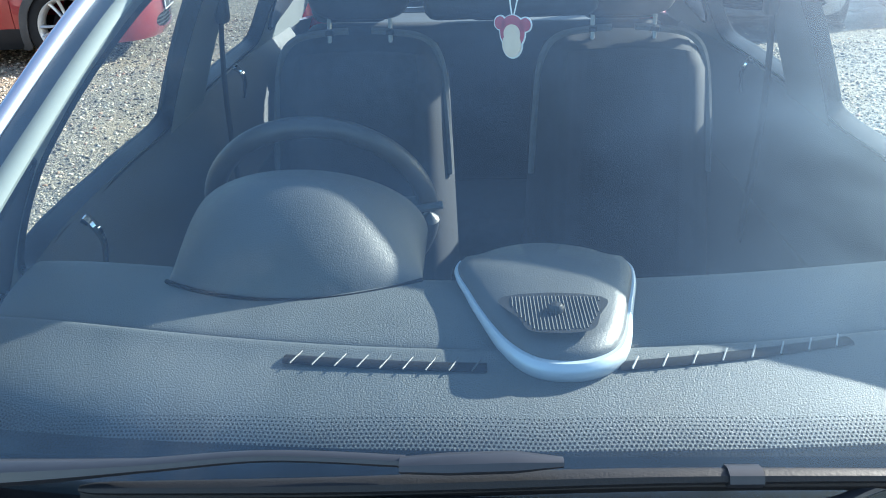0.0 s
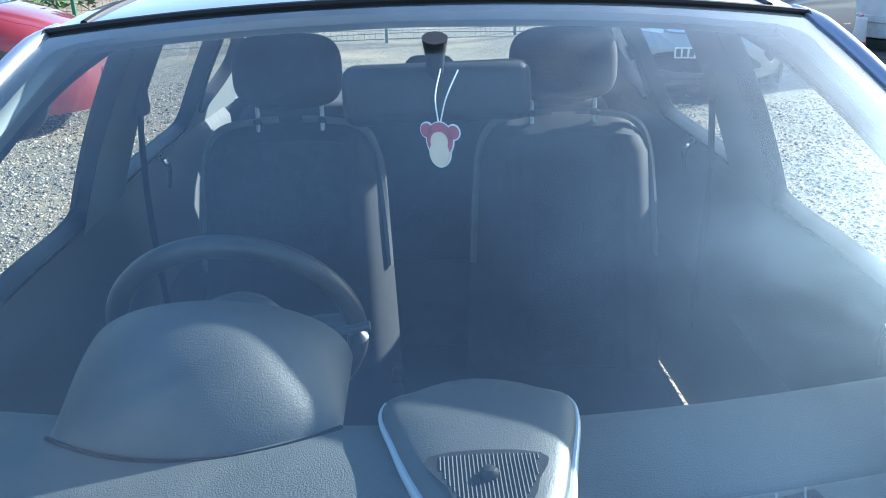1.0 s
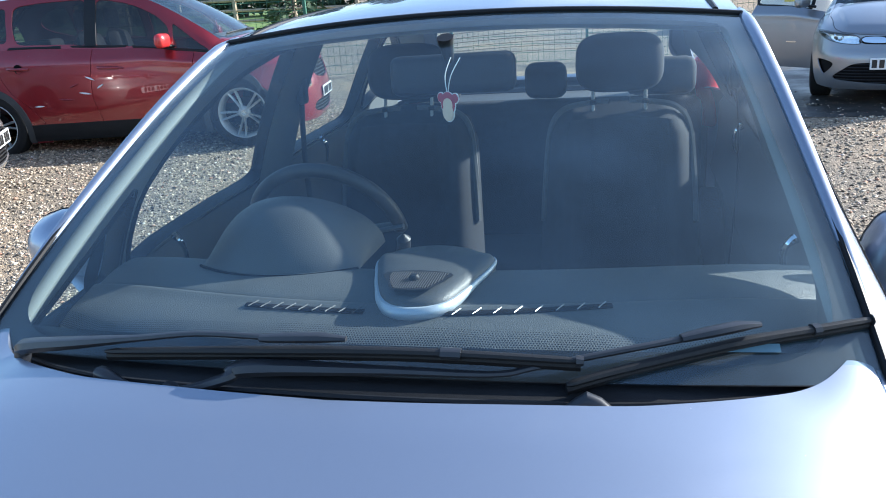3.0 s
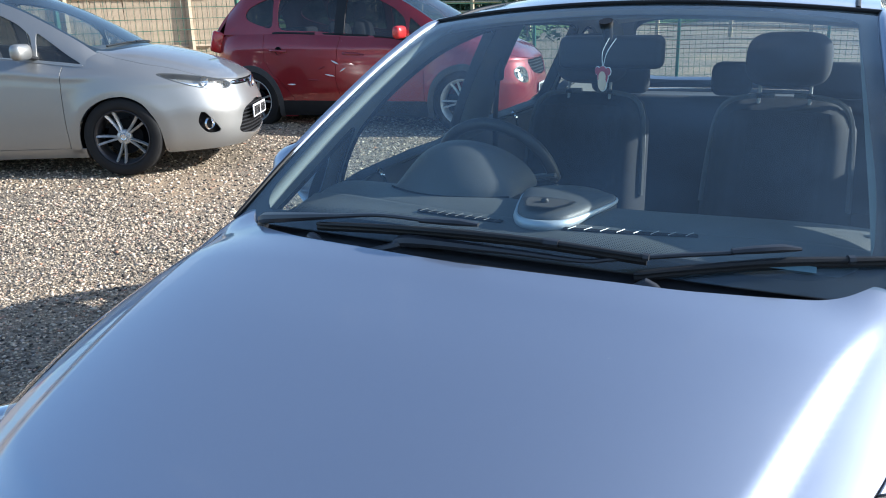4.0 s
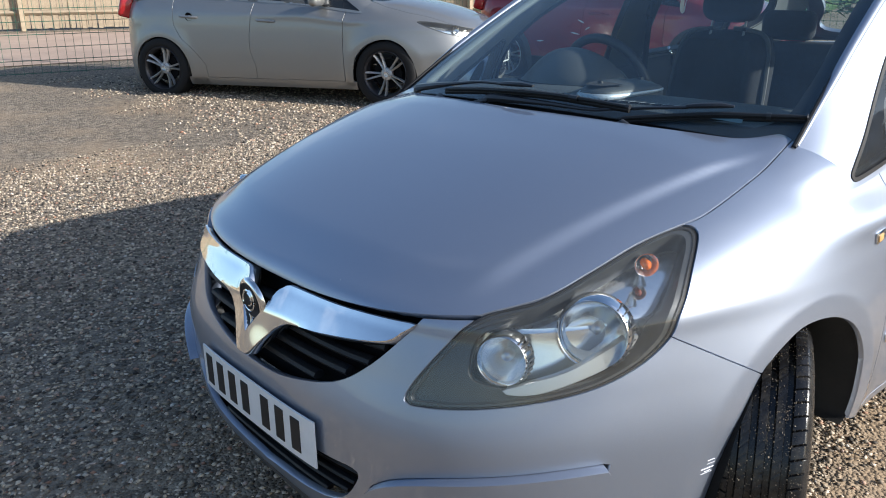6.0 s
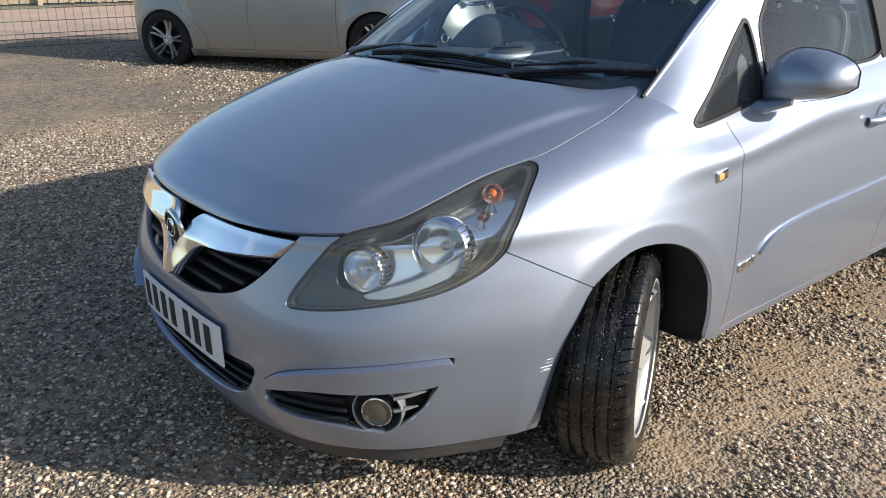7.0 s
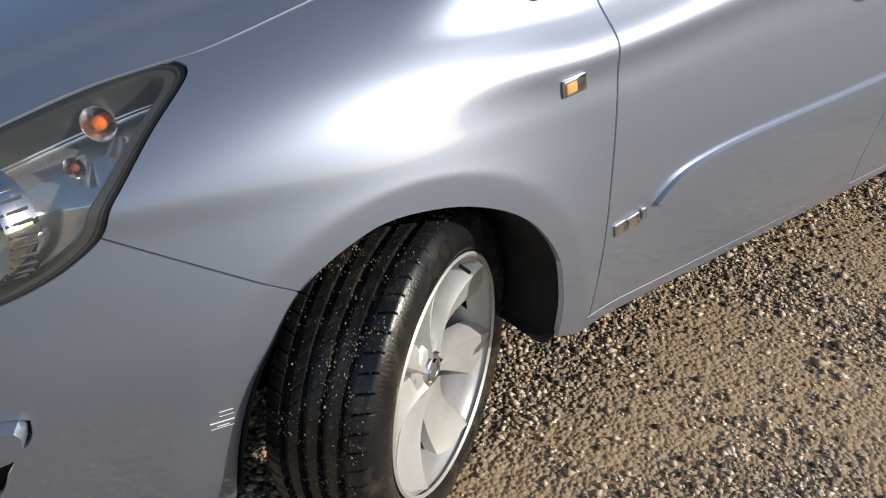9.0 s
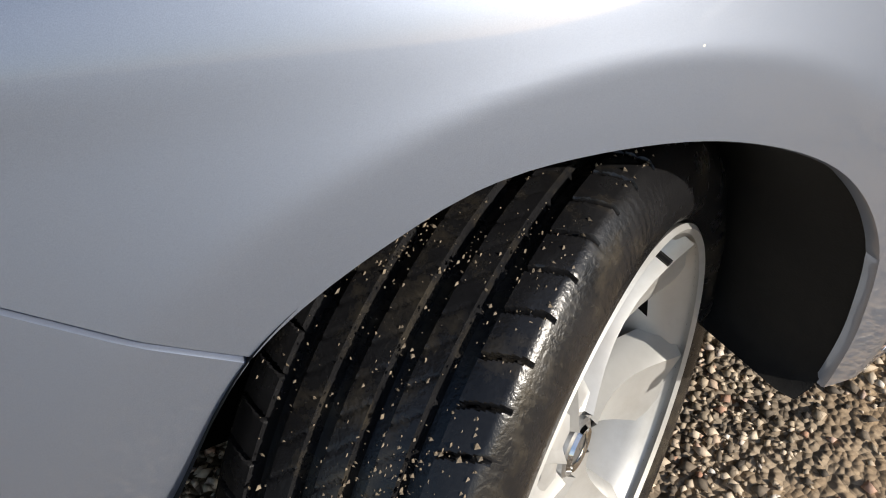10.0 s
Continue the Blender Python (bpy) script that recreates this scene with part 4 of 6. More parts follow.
    e_ = .5 - .5 * np.cos(np.linspace(0, np.pi, 30))
    sh = grid(shell, e_, e_)
    sh = sh if normals(*sh)[:, 1].mean() < 0 else flipped(sh)
    mir = mk("door_mirror", *solid(sh, .012), silver, car, "body-coloured door mirror")
    bk_ = (np.asarray(sh[0])[:, :3] * (1, 0, 1) + np.stack([0 * sh[0][:, 0], .656 + .035 * (np.abs(sh[0][:, 0]) - .776) / .240, 0 * sh[0][:, 0]], 1), sh[1])
    mk("mirror_back", *solid(flipped(bk_), .006), black_plastic, mir)
    mk("mirror_glass", *moved(lathe([(0, .085), (.004, .084), (.005, .0005)], 40), pose(side * .896, .682, .988, 0, 0, 90 + 8 * side) @ Matrix.Diagonal((1, 1.25, .72, 1))), chrome, mir)
    foot = tube([(side * .765, .57, .900), (side * .81, .595, .902), (side * .87, .62, .924)], [.05, .048, .036], 12, .45)
    mk("mirror_foot", *foot, silver, mir)
    sailv = keep(green_mesh, spline([(.515, .918), (.545, .925), (.568, 1.0), (.560, 1.05), (.53, 1.03), (.505, .96)]), SIDE)
    mk("mirror_sail", *outw(behind(sailv, .012 if n0 > 0 else -.012)), black_plastic, car)
# windscreen, roof, tailgate
sm = flipped(grid(screen, np.linspace(-1, 1, 60), np.linspace(0, 1, 50)))
if normals(*sm)[:, 2].mean() < 0:
    sm = flipped(sm)
FRIT = spline([(-.632, .185), (-.47, .116), (0, .084), (.47, .116), (.632, .185), (.648, .31), (.610, .55), (.568, .80), (.545, .90), (.40, .893), (0, .872), (-.40, .893), (-.545, .90), (-.568, .80), (-.610, .55), (-.648, .31)])
glass = mk("windscreen", *sm, clear_glass, car, "raked windscreen with a dusty film")
glass.visible_shadow = False
frit_sheet = lose((behind(sm, .003)), FRIT, PLAN)
frit_mat = mat("black_frit", (.008, .009, .011), .35, spec=.2)
mk("windscreen_border", *frit_sheet, frit_mat, glass, "black printed border")
dots_v, dots_f = [], []
for row in range(9):
    for k in range(270):
        x = -.56 + (k + .5 * (row % 2)) * .00415
        y = float(np.interp(abs(x), [0, .2, .45, .58], [.084, .091, .116, .165])) + .003 + row * .0030
        u_ = x / .69
        vv = np.linspace(0, .3, 40)
        pp = screen(np.full(40, u_), vv)
        z = float(np.interp(y, pp[:, 1], pp[:, 2]))
        r_ = .0015 - .00008 * row
        b0 = len(dots_v)
        dots_v += [(x + r_ * c_, y + r_ * s_ * .9, z - .003 + r_ * s_ * .45) for c_, s_ in ((1, 0), (.5, .87), (-.5, .87), (-1, 0), (-.5, -.87), (.5, -.87))]
        dots_f.append(list(range(b0, b0 + 6)))
tagged(mk("border_dots", dots_v, dots_f, frit_mat, glass, smooth=False), kind="stuff")
edge = np.concatenate([screen(np.full(40, -1.0), np.linspace(0, 1, 40)), screen(np.linspace(-1, 1, 40), np.ones(40)), screen(np.full(40, 1.0), np.linspace(1, 0, 40))])
mk("windscreen_seal", *tube(edge + (0, 0, .002), .006, 8), rubber, car)
rm_ = grid(roof, np.linspace(-1, 1, 40), np.linspace(0, 1, 60))
if normals(*rm_)[:, 2].mean() < 0:
    rm_ = flipped(rm_)
panel("roof", rm_, thick=.03)
for side in (1, -1):
    p = rail(np.linspace(1.0, 2.6, 40)) * (side, 1, 1) + (-.05 * side, 0, .006)
    mk("roof_gutter", *tube(p, .007, 8), rubber, car)
    p = rail(np.linspace(.16, 1.03, 30)) * (side, 1, 1) + (.004 * side, 0, -.002)
    mk("pillar_cover", *tube(p, np.interp(np.linspace(0, 1, 30), [0, .25, .9, 1], [.004, .012, .015, .005]), 10, .9), silver, car)
tg = grid(tailgate, np.linspace(-1, 1, 40), np.linspace(0, 1, 30))
if normals(*tg)[:, 1].mean() < 0:
    tg = flipped(tg)
REAR_WIN = spline([(-.46, 1.37), (0, 1.385), (.46, 1.37), (.52, 1.20), (.53, 1.08), (0, 1.07), (-.53, 1.08), (-.52, 1.20)])
panel("tailgate", lose(tg, REAR_WIN, FRONT), thick=.03)
rg = mk("rear_window", *behind(keep(tg, REAR_WIN, FRONT, .01), .006), side_glass, car)
rg.visible_shadow = False
for k in range(9):
    q = tailgate(np.linspace(-.78, .78, 24), np.full(24, .16 + .065 * k)) + (0, -.006, 0)
    mk("heater_line", *tube(q, .0012, 4), mat("heater_brown", (.12, .07, .05), .6) if k == 0 else bpy.data.materials["heater_brown"], rg)
for side in (1, -1):
    mk("rear_lamp", *moved(rbox(.10, .12, .34, .03, 3), pose(side * .70, 2.98, .98, 16, 0, -30 * side)), red_lens, car)


# ---- scuttle, wipers, washer jets ----
def scuttle_fn(u, v):
    a = np.stack([u * .69, np.interp(np.abs(u * .70), BONNET_REAR[::-1, 0], BONNET_REAR[::-1, 1]) + .006, .972 - .03 * u * u], -1)
    b = screen(u, np.full_like(u, .06)) + np.array((0, 0, -.012))
    m = a + (b - a) * v[..., None]
    m[..., 2] -= .012 * np.sin(np.pi * v)
    return m


sc = grid(scuttle_fn, np.linspace(-1, 1, 50), np.linspace(0, 1, 8))
mk("scuttle_panel", *(sc if normals(*sc)[:, 2].mean() > 0 else flipped(sc)), black_plastic, car, "black plastic scuttle panel")
for k in range(2):
    p = scuttle_fn(np.linspace(-.92, .92, 60), np.full(60, .30 + .35 * k)) + (0, 0, .004)
    mk("scuttle_rib", *tube(p, .004, 6), black_plastic, car)


def wiper(pts_arm, radii, blade, head):
    wp = empty("wiper", "dark grey windscreen wiper with a worn black blade", "")
    wp.parent = car
    arm = spline(pts_arm, False, 8)
    k = len(arm)
    rr = np.interp(np.arange(k), np.arange(len(radii)) * (k - 1) / (len(radii) - 1), radii)
    mk("wiper_arm", *tube(arm, rr, 8, .8), wiper_grey, wp)
    piv = arm[0]
    mk("wiper_pivot", *moved(lathe([(-.03, .012), (.006, .013), (.012, .010), (.013, .0005)], 24), pose(*piv, 0, -70, 0)), wiper_grey, wp)
    h = np.array(head)
    mk("arm_head", *tube(h, np.interp(np.linspace(0, 1, len(h)), [0, .3, .9, 1], [.008, .0105, .0105, .005]), 8, .7), wiper_grey, wp)
    b = spline(blade, False, 10)
    mk("blade_frame", *tube(b, np.interp(np.linspace(0, 1, len(b)), [0, .04, .5, .96, 1], [.003, .006, .0085, .006, .004]), 8, .8), black_plastic, wp)
    mk("blade_rubber", *tube(b - (0, -.003, .009), .005, 6, 1.4), rubber, wp)
    mk("blade_end", *tube([b[-1] + (b[-2] - b[-1]) * .4, b[-1] + (b[-1] - b[-2]) * .3], [.009, .007], 8, .9), wiper_grey, wp)
    i = int(len(b) * .73)
    mk("blade_clip", *tube([b[i], b[i + 1]], .010, 8, .8), wiper_grey, wp)


wiper([(-.567, .089, .984), (-.555, .087, .996), (-.44, .070, 1.015), (-.335, .060, 1.030), (-.226, .055, 1.044), (-.115, .044, 1.048)], [.009, .0165, .0125, .007, .0055, .0055],
      [(-.388, .058, 1.008), (-.174, .040, 1.027), (.084, .042, 1.035), (.318, .056, 1.025)], [(-.118, .038, 1.049), (-.08, .036, 1.052), (-.03, .036, 1.054), (.008, .037, 1.053)])
wiper([(-.255, .006, .975), (-.213, .006, .984), (-.167, .014, .997), (-.135, .027, 1.008), (.06, .032, 1.011), (.204, .039, 1.009), (.261, .056, 1.014), (.369, .092, 1.025), (.448, .122, 1.031)], [.008, .0085, .011, .0165, .0085, .0055, .0055, .0055, .0055],
      [(.30, .046, .995), (.369, .078, 1.004), (.514, .14, 1.019), (.627, .188, 1.023), (.70, .22, 1.025)], [(.445, .117, 1.034), (.48, .130, 1.038), (.52, .147, 1.041), (.548, .158, 1.040)])
mk("washer_jet", *tube([(-.388, .034, .982), (-.378, .026, .988), (-.362, .019, .987), (-.335, .012, .982), (-.305, .007, .970)], [.006, .0125, .012, .007, .006], 10, .9), wiper_grey, car, "grey washer jet")
mk("washer_jet", *tube([(.293, .012, .968), (.315, .017, .982), (.329, .020, .989), (.342, .020, .985), (.368, .015, .968)], [.006, .010, .0125, .010, .006], 10, .9), wiper_grey, car, "grey washer jet")


# ---- inside the hatchback ----
dash_mat = mat("dashboard_plastic", (.07, .077, .077), .55, var=.12, scale=14, grain=.7, gscale=520)
pod_mat = mat("pod_plastic", (.06, .064, .066), .45, var=.12, grain=.35, gscale=500)
cloth = mat("dark_seat_cloth", (.026, .028, .033), .9, var=.3, scale=40, grain=.3, gscale=300)
cloth_edge = mat("grey_seat_cloth", (.10, .105, .11), .9, var=.2, scale=40, grain=.3, gscale=300)
trim_grey = mat("pale_grey_trim", (.13, .145, .15), .7, var=.08)
# slightly paler and greener than trim_grey: sun on the lining painted in
pillar_sunlit = mat("sunlit_pillar_trim", (.16, .185, .178), .7, var=.08)
card_mat = mat("door_card_plastic", (.06, .065, .07), .6, var=.15, grain=.5)
headlining = mat("headlining_cloth", (.45, .45, .43), .95, var=.06, scale=30, grain=.4)
leather = mat("worn_wheel_leather", (.03, .031, .034), .42, var=.3, scale=25, grain=.3)

DASH = spline([(.075, .925), (.13, .968), (.18, .990), (.25, 1.000), (.283, 1.004), (.291, .984), (.30, .998), (.37, 1.006), (.44, 1.004), (.468, .993), (.478, .965), (.49, .85), (.55, .70), (.58, .42)], False, 5)


def dash_fn(u, v):
    p = lerp_table(DASH, v * (len(DASH) - 1))
    x = u * (.64 + .05 * smooth01(p[..., 0] / .5))
    return np.stack([x, p[..., 0] + .13 * u * u, p[..., 1] - .008 * u ** 2 - .02 * np.abs(u) ** 6], -1)


dm_ = grid(dash_fn, np.linspace(-1, 1, 70), np.linspace(0, 1, len(DASH)))
dash = mk("dashboard", *(dm_ if normals(*dm_)[:, 2].mean() > 0 else flipped(dm_)), dash_mat, car, "textured dark grey dashboard")
# demister slots
for x0, x1 in ((-.262, -.045), (.092, .350)):
    n = 9 if x0 < 0 else 8
    xs = np.linspace(x0, x1, 20)
    yc = .252 + .13 * (xs / .69) ** 2 + (0 if x0 < 0 else .02 * (xs - .09) / .26)
    p = np.stack([xs, yc, np.full(20, 1.001)], 1)
    mk("demister_slot", *tube(p, .0085, 8, .35), black_gap_shade, dash)
    for k in range(n):
        i = (k + .5) / n * 19
        c = np.array([np.interp(i, range(20), p[:, j]) for j in range(3)])
        mk("slot_rib", *tube([c + (-.004, -.010, .002), c + (.006, .011, .004)], .0010, 5), satin_grey if x0 > 0 else pod_mat, dash)
# centre pod
POD = spline([(-.078, .455), (-.062, .385), (-.042, .325), (-.022, .278), (.002, .248), (.030, .238), (.062, .242), (.088, .260), (.104, .292), (.120, .355), (.138, .43), (.134, .472), (.094, .508), (.022, .524), (-.046, .500)])
pc = np.array((.028, .37))
zs = [(1.0, .985), (1.0, 1.008), (.985, 1.019), (.94, 1.026), (.80, 1.031), (.5, 1.035), (.2, 1.036), (.001, 1.036)]
pv = np.concatenate([np.stack([pc[0] + (POD[:, 0] - pc[0]) * k, pc[1] + (POD[:, 1] - pc[1]) * k, np.full(len(POD), z) + (.03 if z > 1 else 0) * (pc[1] + (POD[:, 1] - pc[1]) * k - .29) - (.02 * np.clip((POD[:, 1] - .47) / .06, 0, 1) if k > .9 else 0)], 1) for k, z in zs])
pn = len(POD)
pf = [[i * pn + j, i * pn + (j + 1) % pn, (i + 1) * pn + (j + 1) % pn, (i + 1) * pn + j] for i in range(len(zs) - 1) for j in range(pn)]
pod = mk("display_pod", *((pv, pf) if normals(pv, pf)[:, 2].mean() > 0 else flipped((pv, pf))), pod_mat, dash, "smooth dark pod in the middle of the dashboard")
u_path = POD[(POD[:, 1] < .475)]
order = np.argsort(np.arctan2(u_path[:, 0] - .028, -(u_path[:, 1] - .47)))
u_path = u_path[order]
u3 = np.stack([u_path[:, 0], u_path[:, 1] - .001, 1.004 + .06 * np.clip(u_path[:, 1] - .21, 0, .3)], 1)
mk("pod_trim", *tube(u3, np.interp(u_path[:, 1], [.2, .25, .33, .46], [.0110, .0095, .0055, .003]), 10, 1.2), blue_trim, pod, "pale silver-blue U-shaped trim")
SPK = [(-.027, .340), (.084, .340), (.077, .298), (.060, .263), (.004, .262), (-.010, .290)]
sp = spline(SPK, True, 4)
spk_z = lambda x, y: 1.0395 + .02 * (y - .29) - .002 * ((x - .03) / .056) ** 2
sv = [(x, y, spk_z(x, y)) for x, y in sp]
mk("speaker_grille", sv + [(.03, .30, 1.0390)], [[i, (i + 1) % len(sv), len(sv)] for i in range(len(sv))], black_plastic, pod)
for k in range(26):
    x = -.016 + .1 * k / 25
    ys = [y for y in np.linspace(.262, .340, 30) if sdf(SPK)(np.array([(x, y)]))[0] < -.002]
    if len(ys) > 2:
        mk("grille_rib", *tube([(x, ys[0], spk_z(x, ys[0])), (x, ys[-1], spk_z(x, ys[-1]))], .0010, 4), black_plastic, pod)
mk("sensor_knob", *moved(lathe([(0, .009), (.006, .009), (.010, .006), (.011, .0005)], 20), pose(.030, .305, 1.038, 0, -90, 0)), black_plastic, pod)


# instrument hood
def hood(u, v):
    k = np.sqrt(np.clip(1 - u * u, 0, 1))
    y = .402 + .055 * u * u + .17 * v
    z = 1.0 + (.118 - .004 * v) * k ** 1.15 * np.sin(np.clip(v * 1.15, 0, 1) * np.pi / 2) ** .75
    return np.stack([-.288 + .165 * u * (1 + .06 * v) - .01 * v, y, z], -1)


hm = grid(hood, np.sin(np.linspace(-np.pi / 2, np.pi / 2, 50)), np.linspace(0, 1, 24))
mk("instrument_hood", *solid(hm if normals(*hm)[:, 2].mean() > 0 else flipped(hm), .012), pod_mat, dash, "smooth domed hood over the instruments")
hb = hood(np.sin(np.linspace(-np.pi / 2, np.pi / 2, 50)), np.zeros(50)) + (0, -.003, .004)
mk("hood_seam", *tube(hb, .003, 5), black_gap_shade, dash)
mk("instruments", *moved(rbox(.21, .02, .06, .01), pose(-.29, .56, 1.025, 20, 0, 0)), black_plastic, dash)
# steering wheel
sw_m = pose(-.303, .765, .975, 22, 0, 0)
a = np.linspace(0, 2 * np.pi, 73)[:-1]
wheel_ob = mk("steering_wheel", *moved(tube(np.stack([.176 * np.cos(a), 0 * a, .176 * np.sin(a)], 1), .0165, 12, 1.0, False, True), sw_m), leather, car, "black leather-rimmed steering wheel")
hubv = lathe([(-.02, .001), (-.025, .05), (-.012, .072), (.03, .075), (.06, .05)], 32)
mk("wheel_hub", *moved(hubv, sw_m @ pose(0, 0, -.02, 0, 0, 90)), pod_mat, wheel_ob)
for ang, w in ((8, .022), (172, .022), (270, .03)):
    c, s = math.cos(radians(ang)), math.sin(radians(ang))
    mk("wheel_spoke", *moved(tube([(.05 * c, .012, .05 * s - .02), (.12 * c, .008, .12 * s - .008), (.172 * c, 0, .172 * s)], [w, w * .8, w * .7], 8, .4), sw_m), pod_mat, wheel_ob)
mk("column_shroud", *tube([(-.303, .52, .93), (-.303, .72, .95)], [.06, .05], 12), pod_mat, car)
for s in (-1, 1):
    mk("column_stalk", *tube([(-.303 + .05 * s, .70, .985), (-.303 + .20 * s, .70, 1.0 + (.012 if s > 0 else -.02))], [.006, .009], 8, .7), pod_mat, car)


# seats
def cushion_mesh(w0, w1, h, t, bulge=.03, n=14):
    """A padded back: narrower at the top, bolstered at the sides."""
    us, vs = np.linspace(-1, 1, 25), np.linspace(0, 1, n)

    def face(u, v, s):
        w = w0 + (w1 - w0) * v
        e = np.clip(1 - np.abs(u) ** 5, 0, 1) ** .5
        top = np.clip(1 - ((v - .86) / .14) ** 2, 0, 1) ** .5 * (v > .86) + (v <= .86)
        k = e * np.where(v > .86, top, 1)
        bol = .035 * np.exp(-((np.abs(u) - .72) / .16) ** 2) * (s < 0)
        return np.stack([u * w / 2 * (1 - .10 * np.clip((v - .8) / .2, 0, 1) ** 2), s * (t / 2 * k + bol * k) , v * h - .03 * np.abs(u) ** 3 * (v > .9)], -1)

    f = grid(lambda u, v: face(u, v, -1), us, vs)
    b = grid(lambda u, v: face(u, v, 1), us, vs)
    return sewn(f, flipped(b))


def pillow(w, d, h):
    """A headrest's rounded pad."""
    sg = lambda c, e: np.sign(c) * np.abs(c) ** e
    q = grid(lambda a, b: np.stack([w / 2 * sg(np.cos(a), .5) * sg(np.cos(b), .55), d / 2 * sg(np.cos(a), .5) * sg(np.sin(b), .8), h / 2 * sg(np.sin(a), .65)], -1), np.linspace(-np.pi / 2, np.pi / 2, 22), np.linspace(0, 2 * np.pi, 40))
    return q if (normals(*q) * q[0][:, :3]).sum() > 0 else flipped(q)


def seat(x, label):
    st = empty("car_seat", label, "seat", group="front seats")
    st.matrix_world = pose(x, 1.50, .46)
    bk = cushion_mesh(.50, .44, .665, .13)
    back = mk("backrest", *moved(bk, pose(0, .0, .02, -12, 0, 0)), cloth, st)
    for s in (-1, 1):
        p = spline([(s * .228, -.03, .30), (s * .220, -.032, .46), (s * .205, -.032, .590), (s * .165, -.030, .645), (s * .085, -.026, .662), (s * .03, -.024, .666)], False, 6)
        mk("side_piping", *moved(tube(p, .0095, 6), pose(0, 0, .02, -12, 0, 0)), cloth_edge, back, "pale grey edge piping")
    mk("seat_base", *rbox(.50, .52, .16, .06, 3, (0, -.22, -.02)), cloth, st)
    hr = pillow(.262, .11, .175)
    mk("headrest", *moved(hr, pose(0, .135, .788, -10, 0, 0)), cloth, st)
    for s in (-1, 1):
        mk("headrest_post", *tube([(s * .0775, .100, .62), (s * .0775, .125, .73)], .0055, 8), satin_grey, st)
        mk("post_collar", *moved(lathe([(0, .013), (.010, .012), (.012, .007)], 12), pose(s * .0775, .110, .668, 0, -90, 0)), black_plastic, st)
    return st


seat(.33, "dark cloth passenger seat with grey edges and a headrest on posts")
seat(-.335, "dark cloth driver's seat with grey edges, behind the steering wheel")
rb = empty("rear_bench", "dark cloth rear bench with three headrests", "seat")
rb.matrix_world = pose(0, 2.32, .46)
mk("bench_back", *rbox(1.26, .13, .60, .05, 3, (0, .09, .28)), cloth, rb)
mk("bench_base", *rbox(1.26, .46, .15, .05, 3, (0, -.2, -.04)), cloth, rb)
for x, w in ((-.47, .27), (.02, .17), (.47, .27)):
    mk("headrest", *rbox(w, .09, .145, .04, 3, (x, .10, .655)), cloth, rb)
mk("load_cover", *rbox(1.2, .50, .02, .006, 2, (0, 2.72, .99)), card_mat, car)
mk("cabin_floor", [(-.72, .45, .26), (.72, .45, .26), (.72, 3.0, .26), (-.72, 3.0, .26)], [[0, 1, 2, 3]], card_mat, car)
mk("tail_lining", [(-.7, 2.98, .26), (.7, 2.98, .26), (.7, 2.98, 1.0), (-.7, 2.98, 1.0)], [[0, 1, 2, 3]], card_mat, car)
mk("bulkhead", [(-.72, .22, .30), (.72, .22, .30), (.66, .20, .93), (-.66, .20, .93)], [[0, 1, 2, 3]], black_gap_shade, car)
console = mk("centre_console", *rbox(.20, .75, .26, .04, 3, (0, .95, .42)), pod_mat, car)
mk("handbrake", *tube([(.02, 1.25, .56), (.02, 1.05, .64)], [.014, .018], 10), leather, console)
mk("gear_knob", *moved(lathe([(-.10, .01), (-.02, .012), (0, .024), (.02, .026), (.035, .016), (.038, .0005)], 20), pose(0, .80, .66, 0, -90, 0)), leather, console)
mk("seat_buckle", *rbox(.03, .05, .02, .006, 2, (-.09, 1.30, .60)), black_plastic, car)
